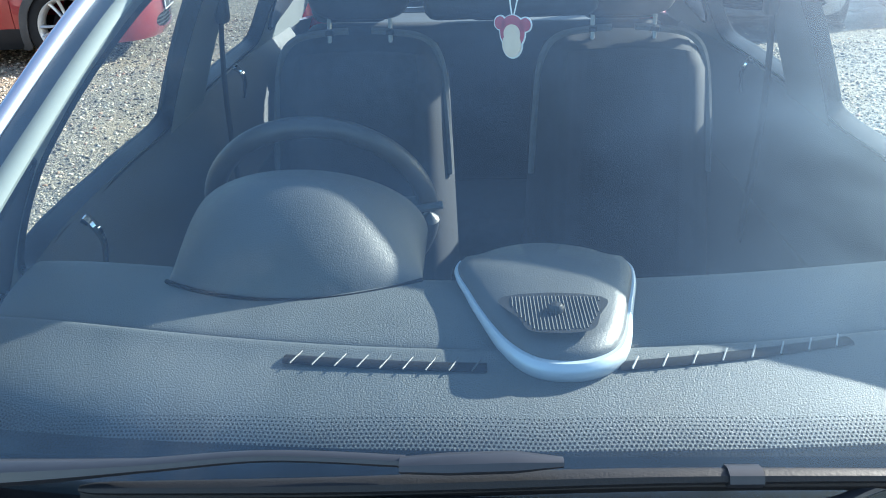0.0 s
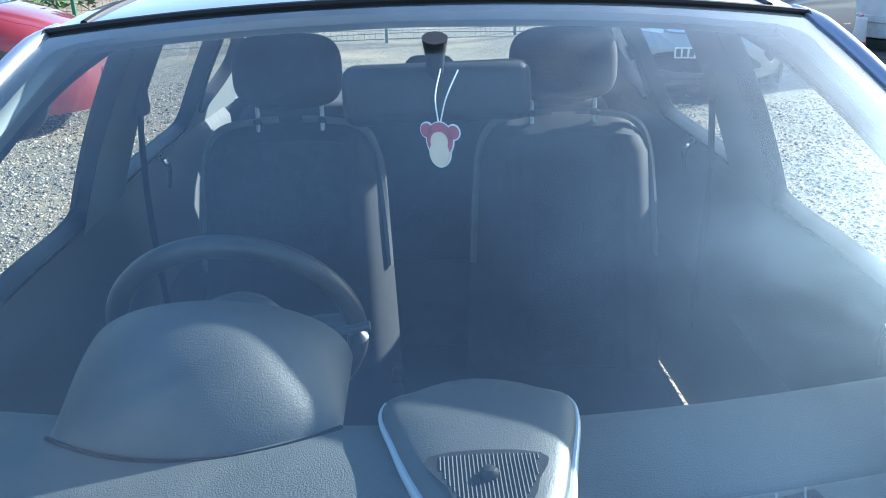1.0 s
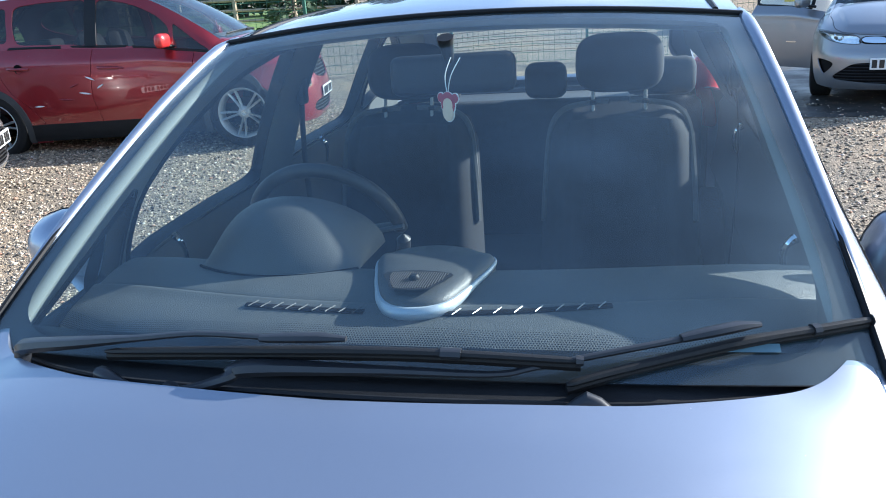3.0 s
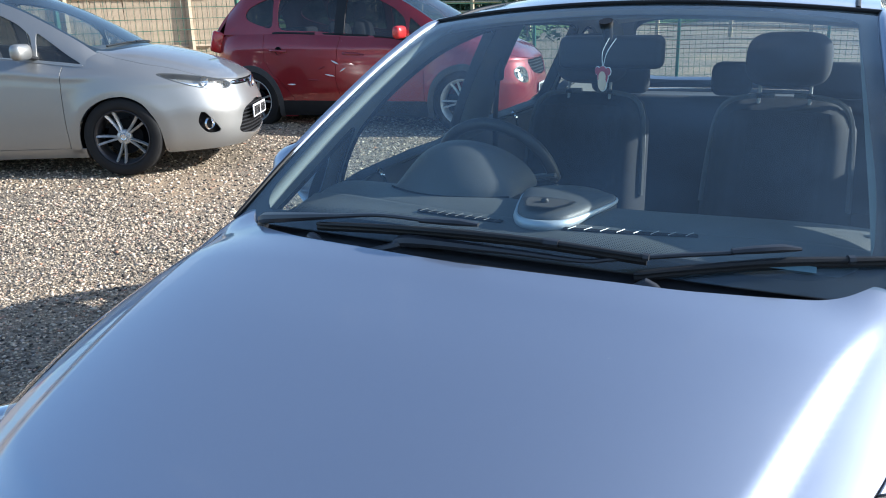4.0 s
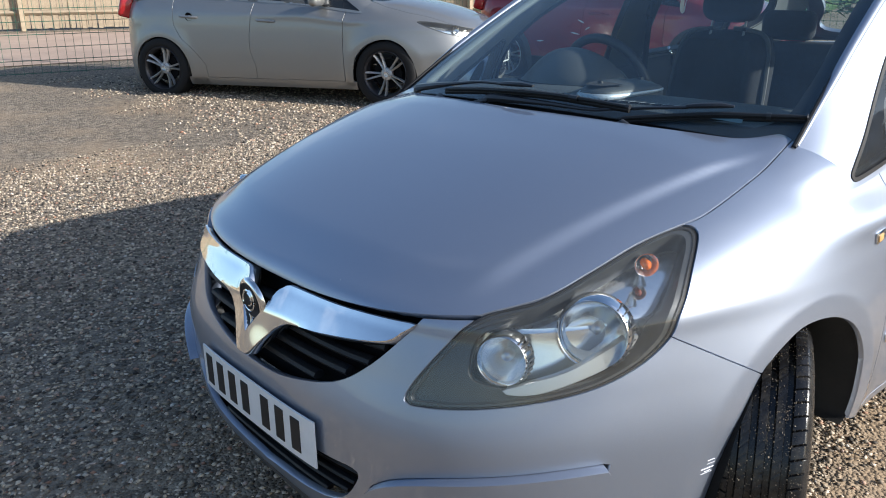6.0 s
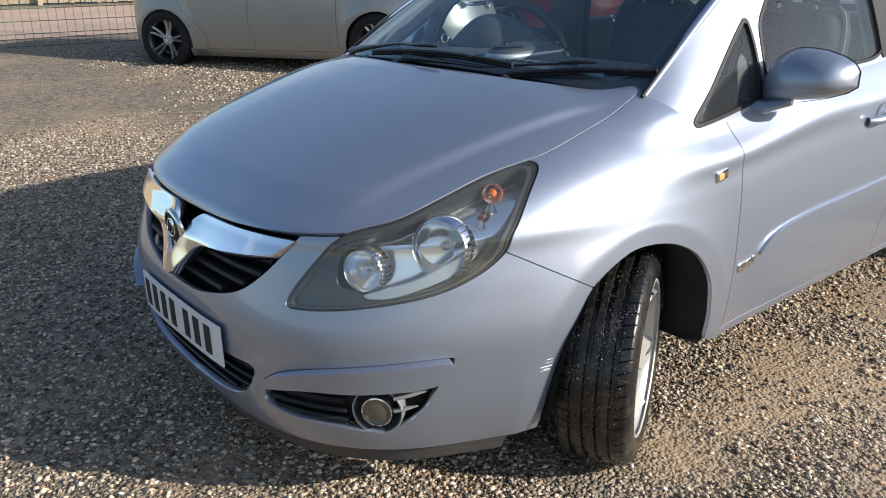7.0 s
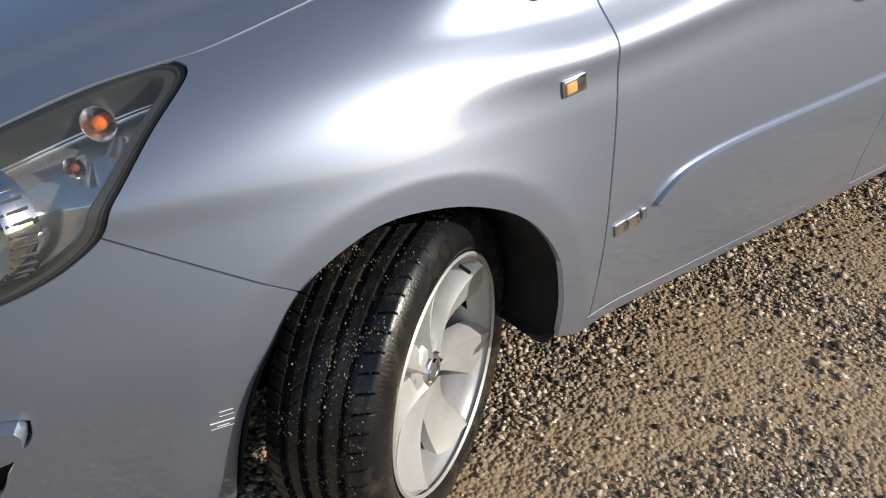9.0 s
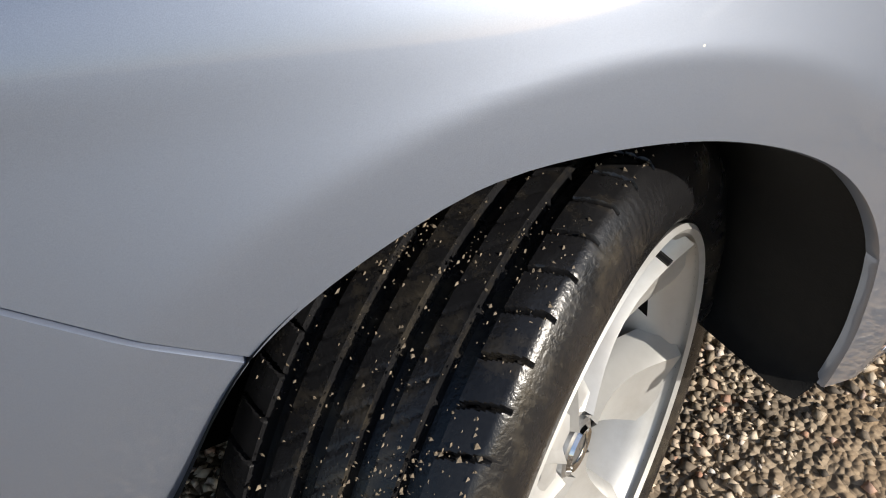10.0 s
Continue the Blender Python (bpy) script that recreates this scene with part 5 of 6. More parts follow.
for side in (1, -1):
    ys = np.linspace(.36, 2.62, 60)
    prof = [(-.004, -.012), (-.035, -.002), (-.055, -.03), (-.058, -.16), (-.075, -.26), (-.085, -.30), (-.06, -.34), (-.06, -.62), (-.05, -.78)]
    bx, bz = belt_x(ys), belt_z(ys)
    v = np.stack([np.stack([side * (bx + dx), ys, np.maximum(bz + dz, .252)], 1) for dx, dz in prof], 1).reshape(-1, 3)
    k = len(prof)
    f = [[i * k + j, i * k + j + 1, (i + 1) * k + j + 1, (i + 1) * k + j] for i in range(59) for j in range(k - 1)]
    card = mk("door_card", v, f, card_mat, car, "dark plastic door lining")
    for yy, zz, xx in ((.752, .93, .695), (1.73, .985, .700)):
        p = spline([(side * xx, yy - .004, zz + .045), (side * (xx - .018), yy - .008, zz + .03), (side * (xx - .022), yy, zz), (side * (xx - .012), yy + .01, zz - .045)], False, 6)
        mk("door_release", *tube(p, np.interp(np.linspace(0, 1, len(p)), [0, .3, 1], [.011, .008, .004]), 8), chrome, card, "small chrome release lever")
    inner = behind(frame_sheet, .034 if n0 > 0 else -.034)
    mk("pillar_lining", *(inner if side > 0 else mirrored(inner)), trim_grey, car, "pale grey pillar lining")
    apl = rail(np.linspace(.16, 1.02, 30)) * (side, 1, 1) + (-.026 * side, .010, -.018)
    mk("pillar_lining", *tube(apl, .022, 10, .6), pillar_sunlit, car)
    belt = [(side * .645, 1.50, 1.24), (side * .66, 1.50, 1.10), (side * .665, 1.50, .9), (side * .65, 1.50, .6)]
    bpl = keep(green_mesh, [(1.325, .95), (1.575, .95), (1.555, 1.42), (1.335, 1.40)], SIDE)
    bpl = behind(bpl, .042 if n0 > 0 else -.042)
    mk("pillar_lining", *(bpl if side > 0 else mirrored(bpl)), trim_grey, car, "pale grey pillar lining")
    mk("seat_belt", *tube(spline(belt, False, 6), .022, 6, .12), black_plastic, car)
    mk("belt_guide", *moved(rbox(.03, .05, .09, .012), pose(side * .648, 1.50, 1.22)), card_mat, car)
    mk("grab_handle", *tube(spline([(side * .545, 1.18, 1.40), (side * .53, 1.22, 1.375), (side * .53, 1.34, 1.378), (side * .545, 1.38, 1.41)], False), .009, 8), trim_grey, car)
lining = behind(rm_, .04)
mk("headlining", *lining, headlining, car, "pale cloth headlining")
for s in (-1, 1):
    mk("sun_visor", *moved(rbox(.40, .16, .016, .007, 2), pose(s * .31, 1.10, 1.418, 3, 0, 0)), headlining, car)
# rear-view mirror
rv = empty("rear_view_mirror", "black rear-view mirror hung from the windscreen", "")
rv.parent = car
mk("mirror_housing", *moved(rbox(.268, .045, .084, .020, 3), pose(.004, .80, 1.320, -10, 0, 8)), black_plastic, rv)
mk("mirror_face", *moved(rbox(.245, .003, .068, .001, 1), pose(.004, .80, 1.320, -10, 0, 8) @ pose(0, .0235, 0)), chrome, rv)
mk("mirror_stem", *tube([(.0, .79, 1.345), (.0, .775, 1.375), (.0, .765, 1.398)], [.011, .014, .018], 10), black_plastic, rv)
# hanging card
hang = empty("air_freshener", "flat red and cream hanging card with a white rim", "air freshener")
hang.matrix_world = pose(.003, .742, 1.261, 0, 0, -33) @ Matrix.Scale(.95, 4)
red_card = mat("card_red", (.42, .05, .08), .5)
cream_card = mat("card_cream", (.78, .60, .44), .5)
white_card = mat("card_white", (.80, .80, .78), .5)


def oval(cx, cz, rx, rz, n=28):
    t = np.arange(n) * 2 * np.pi / n
    return np.stack([cx + rx * np.cos(t), cz + rz * np.sin(t)], 1)


for nm, cx, cz, rx, rz, y, m_ in (("card_rim", 0, .004, .0235, .027, 0, white_card), ("card_rim", 0, -.014, .0185, .022, .0002, white_card), ("card_lobe_rim", -.022, .017, .0115, .012, .0004, white_card), ("card_lobe_rim", .022, .017, .0115, .012, .0004, white_card),
                                  ("card_field", 0, .005, .0215, .025, -.0012, red_card), ("card_lobe", -.022, .017, .0095, .010, -.0012, red_card), ("card_lobe", .022, .017, .0095, .010, -.0012, red_card),
                                  ("card_middle", 0, .002, .0145, .0145, -.0024, cream_card), ("card_middle", 0, -.014, .0165, .0195, -.0026, cream_card)):
    mk(nm, *moved(slab(oval(cx, cz, rx, rz), .0014), pose(0, y, 0)), m_, hang, smooth=False)
for x in (-.009, .009):
    mk("hanging_loop", *tube(spline([(.0 + x * .2, 0, .030), (x, .005, .065), (x * 1.6, .03, .10)], False), .0011, 5), white_card, hang)
# stickers seen through the glass
LABEL_AT = screen(np.array([[.70, .815], [.70, .815]]), np.array([[.047, .047], [.060, .060]])).reshape(-1, 3)
mk("glass_label", LABEL_AT + (0, -.002, .003), [[0, 1, 3, 2]], mat("pale_blue_label", (.10, .19, .24), .5), car)


# ---- the other parked cars ----
bronze_silver = paint("warm_silver_paint", (.30, .30, .295), .7, .46)
deep_red = paint("deep_red_paint", (.26, .012, .02), .45, .35, .06)
grey_silver = paint("grey_silver_paint", (.27, .28, .30), .7, .42)
white_paint = paint("white_paint", (.74, .74, .73), .1, .4)
yellow_plate = mat("plate_yellow", (.70, .52, .05), .4)
mirror_red = mat("gloss_red_cover", (.5, .03, .03), .25, coat=.6)
cabin_dark = mat("dark_cabin", (.04, .04, .043), .9)
coarse_nose = flipped(grid(skin, np.linspace(0, 15, 106), np.linspace(0, 1, 70)))
coarse_side = flipped(grid(skin, np.linspace(0, 11, 56), np.linspace(1, 2, 110)))
coarse_tail = flipped(grid(skin, np.linspace(0, 11, 56), np.linspace(2, 3, 30)))
coarse_green = grid(green, np.linspace(.05, 2.86, 125), np.linspace(0, 1, 24))
if normals(*coarse_green)[:, 0].mean() < 0:
    coarse_green = flipped(coarse_green)
coarse_screen = grid(screen, np.linspace(-1, 1, 30), np.linspace(0, 1, 24))
coarse_roof = grid(roof, np.linspace(-1, 1, 24), np.linspace(0, 1, 30))
coarse_gate = grid(tailgate, np.linspace(-1, 1, 24), np.linspace(0, 1, 16))
coarse_screen, coarse_roof = (q if normals(*q)[:, 2].mean() > 0 else flipped(q) for q in (coarse_screen, coarse_roof))
coarse_gate = coarse_gate if normals(*coarse_gate)[:, 1].mean() > 0 else flipped(coarse_gate)


def common_cuts():
    up_ = clip(coarse_nose, edge_z(coarse_nose[0][:, 0]) + .003 - coarse_nose[0][:, 2])
    ng = clip(coarse_nose, .17 - coarse_nose[0][:, 2])
    lowp = clip(ng, ng[0][:, 2] - edge_z(ng[0][:, 0]) + .004)
    sid = clip(ng, edge_z(ng[0][:, 0]) - .004 - ng[0][:, 2])
    sid = lose(lose(sid, BONNET, PLAN, .003), COWL, PLAN, .002)
    sid = clip(sid, sid[0][:, 2] - np.where(sid[0][:, 1] > .25, belt_z(sid[0][:, 1]), 1.2))
    nb = sewn(lowp, sid)
    nb = lose(nb, ARCH, SIDE)
    sl = below_belt(coarse_side)
    wg = lose(clip(sl, door_a(sl[0]) + .003), ARCH, SIDE)
    wg = clip(wg, .17 - wg[0][:, 2])
    fd = clip(sl, .003 - door_a(sl[0]))
    fd = clip(fd, door_b(fd[0]) + .003)
    fd = clip(fd, .235 - fd[0][:, 2])
    rd = clip(sl, .003 - door_b(sl[0]))
    rd = lose(clip(rd, door_c(rd[0]) + .003), ARCH_REAR, SIDE, .01)
    rd = clip(rd, .235 - rd[0][:, 2])
    skirt = clip(sl, sl[0][:, 2] - .23)
    skirt = clip(skirt, .30 - skirt[0][:, 1])
    skirt = clip(skirt, skirt[0][:, 1] - 2.2)
    tall = clip(sl, sl[0][:, 2] - .33)
    tall = lose(lose(tall, ARCH, SIDE, .01), ARCH_REAR, SIDE, .01)
    tall = clip(tall, .17 - tall[0][:, 2])
    qt = lose(clip(sl, .003 - door_c(sl[0])), ARCH_REAR, SIDE)
    tl = lose(clip(coarse_tail, coarse_tail[0][:, 2] - belt_z(coarse_tail[0][:, 1])), ARCH_REAR, SIDE)
    fs = coarse_green
    for wdw in (WIN_A, WIN_B, WIN_C, WIN_D):
        fs = lose(fs, wdw, SIDE)
    return {"bonnet": welded(keep(up_, BONNET, PLAN, -.003)), "nose": nb, "wing": wg, "doors": (fd, rd, skirt), "tall": tall, "rear": sewn(qt, tl), "frame": fs}


COMMON = common_cuts()


def other_car(label, m, colour, front, base, width, height, lamp, grilles, rim=None, radius=.315, spokes=5, twin=False, cladding=False, open_doors=0.0, bonnet_lift=1.0, group="parked cars", plate=True, chrome_bar=None, fog=None, rim_k=1.0, back_mat=None, tint=None):
    """A parked hatchback: overhang of the nose, wheelbase, width and height shape the common body."""
    c = empty("parked_car", label, "car", group=group)
    kf, kb, kx, kz = front / .872, base / 2.511, width / 1.74, height / 1.488

    def warp(q):
        v = np.asarray(q[0])[:, :3].copy()
        v[:, 1] *= np.where(v[:, 1] < 0, kf, kb)
        v[:, 0] *= kx
        v[:, 2] = np.where(v[:, 2] < .25, v[:, 2], .25 + (v[:, 2] - .25) * (height - .25) / (1.488 - .25))
        return v, q[1]

    def both(name, q, mm, thick=.012, out=0.0, parent=None):
        return [mk(name, *solid(warp(k), thick, out), mm, parent or c) for k in (q, mirrored(q))]

    mk("bonnet", *solid(warp(COMMON["bonnet"]), .02), colour, c)
    nb = COMMON["nose"]
    nb = lose(nb, lamp, FRONT, .002)
    for g in grilles:
        nb = lose(nb, g, FRONT)
    wg = COMMON["wing"]
    both("front_body", sewn(nb, wg), colour)
    fd, rd, skirt = COMMON["doors"]
    fr_doors = both("front_door", fd, colour, .03)
    rr_doors = both("rear_door", rd, colour, .03)
    both("sill", COMMON["tall"] if cladding else skirt, black_plastic if cladding else colour, .012, .006 if cladding else 0)
    both("rear_body", COMMON["rear"], colour)
    # glazing
    both("side_frame", COMMON["frame"], colour, .02)
    for nm, wdw in (("quarter_glass", WIN_A), ("front_glass", WIN_B), ("rear_glass", WIN_C), ("rear_quarter_glass", WIN_D)):
        for k in both(nm, keep(coarse_green, wdw, SIDE, .004), (tint or side_glass) if nm not in ("rear_glass", "quarter_glass") else dark_glass, .001, -.006, c):
            k.visible_shadow = False
    both("window_line", keep(coarse_green, spline([(.27, .872), (.6, .91), (1.0, .954), (1.6, .985), (2.2, 1.000), (2.2, 1.022), (1.6, 1.006), (1.0, .974), (.6, .930), (.28, .892)]), SIDE), satin_grey if not cladding else rubber, .01, .004)
    both("pillar_trim", keep(coarse_green, [(1.352, .975), (1.466, .985), (1.464, 1.395), (1.350, 1.385)], SIDE), black_plastic, .01, .004)
    ws = mk("windscreen", *warp(coarse_screen), clear_glass, c)
    ws.visible_shadow = False
    mk("windscreen_border", *warp(lose(behind(coarse_screen, .004), FRIT, PLAN)), frit_mat, ws)
    mk("roof", *solid(warp(coarse_roof), .03), colour, c)
    mk("tailgate", *solid(warp(lose(coarse_gate, REAR_WIN, FRONT)), .03), colour, c)
    mk("rear_window", *warp(keep(behind(coarse_gate, .006), REAR_WIN, FRONT, .01)), dark_glass, c)
    # lamps, openings
    for s in (1, -1):
        lm = keep(coarse_nose, lamp, FRONT)
        fl2 = (lambda q: q) if s > 0 else mirrored
        bowl = mk("headlight", *warp(fl2(behind(lm, .05))), reflector, c)
        mk("headlight_cover", *warp(fl2(lm)), lamp_glass, bowl)
        rr_ = lose(keep(coarse_nose, lamp, FRONT, .003), lamp, FRONT, -.006)
        mk("headlight_edge", *warp(fl2(solid(behind(rr_, .002), .05))), lamp_grey, bowl)
        cc = np.mean(lamp, 0)
        qq = np.linspace(0, 1, 300)
        near = skin(np.full(300, np.interp(cc[1], SKIN[:, 0], np.arange(16))), qq)
        j = int(np.argmin(np.abs(near[:, 0] - cc[0])))
        mk("beam", *warp(fl2(moved(lathe([(-.03, .01), (-.015, .03), (.0, .038), (.006, .042)], 24), Matrix.Translation(near[j] + np.array((-.012, .03, 0))) @ pose(0, 0, 0, 0, 0, -62)))), chrome, bowl)
        if fog:
            near = skin(np.full(300, np.interp(fog[1], SKIN[:, 0], np.arange(16))), qq)
            j = int(np.argmin(np.abs(near[:, 0] - fog[0])))
            mk("fog_lamp", *warp(fl2(moved(lathe([(-.02, .03), (.004, .036), (.012, .042), (.0, .05)], 24), Matrix.Translation(near[j] + np.array((-.008, .012, 0))) @ pose(0, 0, 0, 0, 0, -58)))), chrome, c)
        for (hy, hz) in ((1.245, .80), (2.13, .835)):
            t = np.linspace(-1, 1, 9)
            hp = np.stack([s * (.858 + .024 * (1 - t ** 4)), hy + .10 * t, hz + .006 * t], 1)
            mk("door_handle", *warp(tube(hp, .013, 8)), colour, c)
            # black dish: the shadow behind the handle is put into its colour
            mk("handle_dish", *warp(moved((lathe([(-.004, .001), (-.002, .03), (.003, .042)], 20)), pose(s * .853, hy, hz, 0, 0, 0 if s > 0 else 180))), black_gap_shade, c)
        mk("rear_lamp", *warp(moved(rbox(.12, .14, .22, .03, 3), pose(s * .72, 2.98, .93, 16, 0, -30 * s))), red_lens, c)
        if not open_doors:
            mk("door_mirror", *warp(moved(rbox(.20, .10, .125, .045, 4), pose(s * .90, .66, 1.0, 0, 0, 8 * s))), colour if not cladding else mirror_red, c)
            mk("mirror_foot", *warp(tube([(s * .76, .60, .94), (s * .85, .65, .955)], [.03, .02], 8, .6)), black_plastic, c)
        wl = wheel(c, pose(s * .765 * kx, 0, radius - .004, 25, 0, 0 if s > 0 else 180), radius, spokes, dry_tyre, rim or alloy, False, twin, rim_k=rim_k, back_mat=back_mat)
        wheel(c, pose(s * .765 * kx, base, radius - .004, 60, 0, 0 if s > 0 else 180), radius, spokes, dry_tyre, rim or alloy, False, twin, rim_k=rim_k, back_mat=back_mat)
        for yc in (.005, 2.51):
            a_ = np.linspace(-.3, math.pi + .3, 24)
            pr = np.stack([yc + .345 * np.cos(a_), .29 + .345 * np.sin(a_)], 1)
            vv = np.concatenate([np.stack([np.full(24, s * x), pr[:, 0], pr[:, 1]], 1) for x in (.80, .45)])
            mk("arch_liner", *warp((vv, [[i, i + 1, 25 + i, 24 + i] for i in range(23)])), black_gap_shade, c)
        if cladding:
            sh = sewn(coarse_nose, coarse_side)
            for arch in (ARCH, ARCH_REAR):
                    band = lose(keep(sh, arch, SIDE, .055), arch, SIDE, -.004)
                    band = clip(band, .60 - band[0][:, 0])
                    band = clip(band, .16 - band[0][:, 2])
                    mk("arch_trim", *solid(warp(band if s > 0 else mirrored(band)), .02, .008), grey_plastic, c)
    for g in grilles:
        if np.min(np.array(g)[:, 0]) > 0:
            one = behind(keep(coarse_nose, g, FRONT, .02), .03)
            mk("grille", *warp(one), black_gap_shade, c)
            mk("grille", *warp(mirrored(one)), black_gap_shade, c)
        else:
            mk("grille", *warp(behind(welded(keep(coarse_nose, g, FRONT, .02)), .03)), black_gap_shade, c)
        zs_ = [p[1] for p in g]
        for z in np.arange(min(zs_) + .02, max(zs_) - .005, .03):
            row = skin(np.full(160, np.interp(z, SKIN[:, 0], np.arange(16))), np.linspace(0, 1, 160))
            ok = sdf(g)(row[:, [0, 2]]) < -.004
            if ok.sum() > 3 and row[ok][0, 0] < .03:
                half = row[ok] + (0, .012, 0)
                mk("grille_slat", *warp(tube(np.concatenate([half[::-1] * (-1, 1, 1), half[1:]]), .006, 6)), black_plastic, c)
    if chrome_bar is not None:
        both("chrome_bar", keep(coarse_nose, chrome_bar, FRONT), chrome, .02, .006)
        mk("badge", *moved(lathe([(0, .05), (.012, .046), (.014, .036), (.008, .03), (.008, .001)], 28), pose(0, -.835 * kf, .25 + (.665 - .25) * kz, 0, 0, -90)), chrome, c)
    mk("number_plate", *rbox(.52, .012, .111, .004, 1, (0, -.885 * kf, .43)), white_plate, c)
    for k in range(7):
        mk("plate_bar", *rbox(.045, .004, .078, .001, 1, (-.22 + .064 * k + (.03 if k > 3 else 0), -.885 * kf - .008, .43)), ink, c)
    mk("number_plate", *rbox(.52, .012, .111, .004, 1, (0, TAIL * kb + .006, .60)), yellow_plate, c)
    mk("underbody", *warp(under), black_gap_shade, c)
    for q in (((-.66, .45), (.66, .45), (.66, 2.95), (-.66, 2.95)),):
        mk("cabin_floor", *warp((np.array([(x, y, .42) for x, y in q]), [[0, 1, 2, 3]])), cabin_dark, c)
    dsh = mk("dashboard", *warp(moved(rbox(1.32, .34, .20, .05, 3), pose(0, .36, .90))), cabin_dark, c)
    for x in (-.34, .34):
        bkr = mk("seat_back", *warp(moved(cushion_mesh(.50, .40, .665, .13), pose(x, 1.5, .47, -12, 0, 0))), cabin_dark, c)
        mk("headrest", *warp(moved(rbox(.25, .10, .18, .045, 3), pose(x, 1.64, 1.22))), cabin_dark, c)
    mk("rear_seat_back", *warp(moved(rbox(1.25, .13, .62, .05, 3), pose(0, 2.4, .74))), cabin_dark, c)
    for s in (1, -1):
        wpp = screen(np.linspace(-.75 if s > 0 else .0, -.05 if s > 0 else .8, 12), np.full(12, .045)) + (0, 0, .012)
        mk("wiper", *warp(tube(wpp, .008, 6)), black_plastic, c)
    if open_doors:
        for ob, s in zip(fr_doors, (1, -1)):
            hinge = Matrix.Translation((s * .84 * kx, .42 * kb, 0))
            ob.matrix_local = hinge @ pose(0, 0, 0, 0, 0, -open_doors * s) @ hinge.inverted()
            g = keep(coarse_green, WIN_B, SIDE, .004)
            gg = mk("door_glass", *warp(g if s > 0 else mirrored(g)), side_glass, ob)
            rim3 = lose(keep(coarse_green, WIN_B, SIDE, .03), WIN_B, SIDE)
            mk("window_frame", *solid(warp(rim3 if s > 0 else mirrored(rim3)), .02), rubber, ob)
            inn = behind(fd, .06)
            mk("door_lining", *warp(inn if s > 0 else mirrored(inn)), cabin_dark, ob)
            mk("door_mirror", *warp(moved(rbox(.20, .10, .125, .045, 4), pose(s * .92, .64, 1.0))), colour, ob)
            mk("mirror_foot", *warp(tube([(s * .78, .58, .94), (s * .88, .63, .96)], [.03, .02], 8, .6)), black_plastic, ob)
            # highlight along the door's crease, added as a chrome strip
            cr = keep(coarse_side, [(.50, .52), (1.40, .56), (1.40, .575), (.50, .535)], SIDE)
            mk("crease_glint", *solid(warp(cr if s > 0 else mirrored(cr)), .01, .006), chrome, ob)
    c.matrix_world = m
    return c


def stand(x, y, turn):
    return pose(x, y, float(ground_z(np.array(x), np.array(y))), 0, 0, turn)


def ground_z(x, y):
    """Level round the hatchback, rising gently towards the far side of the yard."""
    u = -.037 * x + .008 * y - .045
    s = .5 * (u + np.sqrt(u * u + .0004)) - .003
    u2, v2 = np.clip((x - .8) / 1.6, 0, 1), np.clip((y - 3.5) / 4, 0, 1)
    bank = .10 * u2 * u2 * (3 - 2 * u2) * v2 * v2 * (3 - 2 * v2)
    rut = .022 * np.exp(-((x - .75) ** 2 + (y + .05) ** 2) / .08)
    return np.maximum(0, .8 * np.tanh(s / .8)) + bank - rut


PALE_LAMP = spline([(.43, .685), (.52, .735), (.64, .770), (.74, .80), (.776, .788), (.765, .728), (.70, .680), (.60, .650), (.50, .650)])
PALE_GRILLE = spline([(-.1, .665), (.2, .664), (.40, .672), (.425, .695), (.30, .705), (-.1, .700)])
PALE_LOW = spline([(-.1, .24), (.30, .25), (.46, .29), (.44, .36), (.38, .46), (.2, .50), (-.1, .50)])
PALE_FOG = spline([(.635, .315), (.70, .31), (.742, .40), (.730, .49), (.69, .43), (.65, .36)])
other_car("pale warm-silver hatchback with two-tone alloy wheels on the gravel", stand(-5.32, 3.92, 120.5), bronze_silver, .95, 2.6, 1.76, 1.52, PALE_LAMP, [PALE_GRILLE, PALE_LOW, PALE_FOG], None, .318, 5, True, chrome_bar=spline([(.10, .676), (.40, .684), (.415, .692), (.10, .692)]), fog=(.690, .385), rim_k=.97, back_mat=alloy_dark, tint=smoke_glass)
CROSS_LAMP = spline([(.50, .50), (.60, .50), (.66, .56), (.64, .63), (.55, .65), (.48, .60)])
CROSS_GRILLE = spline([(-.1, .55), (.25, .56), (.38, .62), (.40, .70), (.2, .70), (-.1, .70)])
CROSS_LOW = spline([(-.1, .22), (.40, .25), (.44, .33), (.2, .36), (-.1, .36)])
red_car = other_car("deep red crossover with dented doors and grey wheel-arch trims", stand(-3.58, 7.2, 101.8), deep_red, .70, 2.53, 1.765, 1.60, CROSS_LAMP, [CROSS_GRILLE, CROSS_LOW], alloy, .335, 5, True, cladding=True, tint=dark_glass)
for k, (yy, zz, ln, tilt) in enumerate(((1.52, .60, .12, 10), (1.62, .68, .10, -20), (1.45, .74, .09, 25), (1.72, .55, .16, 5), (1.36, .66, .07, -30), (1.12, .82, .06, 10), (2.0, .50, .10, 0))):
    a_ = np.linspace(-1, 1, 9)
    mk("scrape", *tube(np.stack([np.full(9, -.884), yy + ln * a_ / 2, .02 + zz + math.tan(radians(tilt)) * ln * a_ / 2], 1), .010 * (1 - a_ ** 2) + .001, 6, .8), deep_red if k % 2 else white_plate, red_car, "dent with bare scraped paint")
OPEN_LAMP = spline([(.36, .625), (.55, .628), (.72, .675), (.80, .735), (.74, .750), (.58, .728), (.40, .702)])
OPEN_BAND = spline([(-.1, .612), (.12, .615), (.34, .628), (.345, .692), (.2, .694), (-.1, .694)])
OPEN_LOW = spline([(-.1, .235), (.44, .25), (.60, .285), (.50, .375), (.40, .43), (.2, .445), (-.1, .445)])
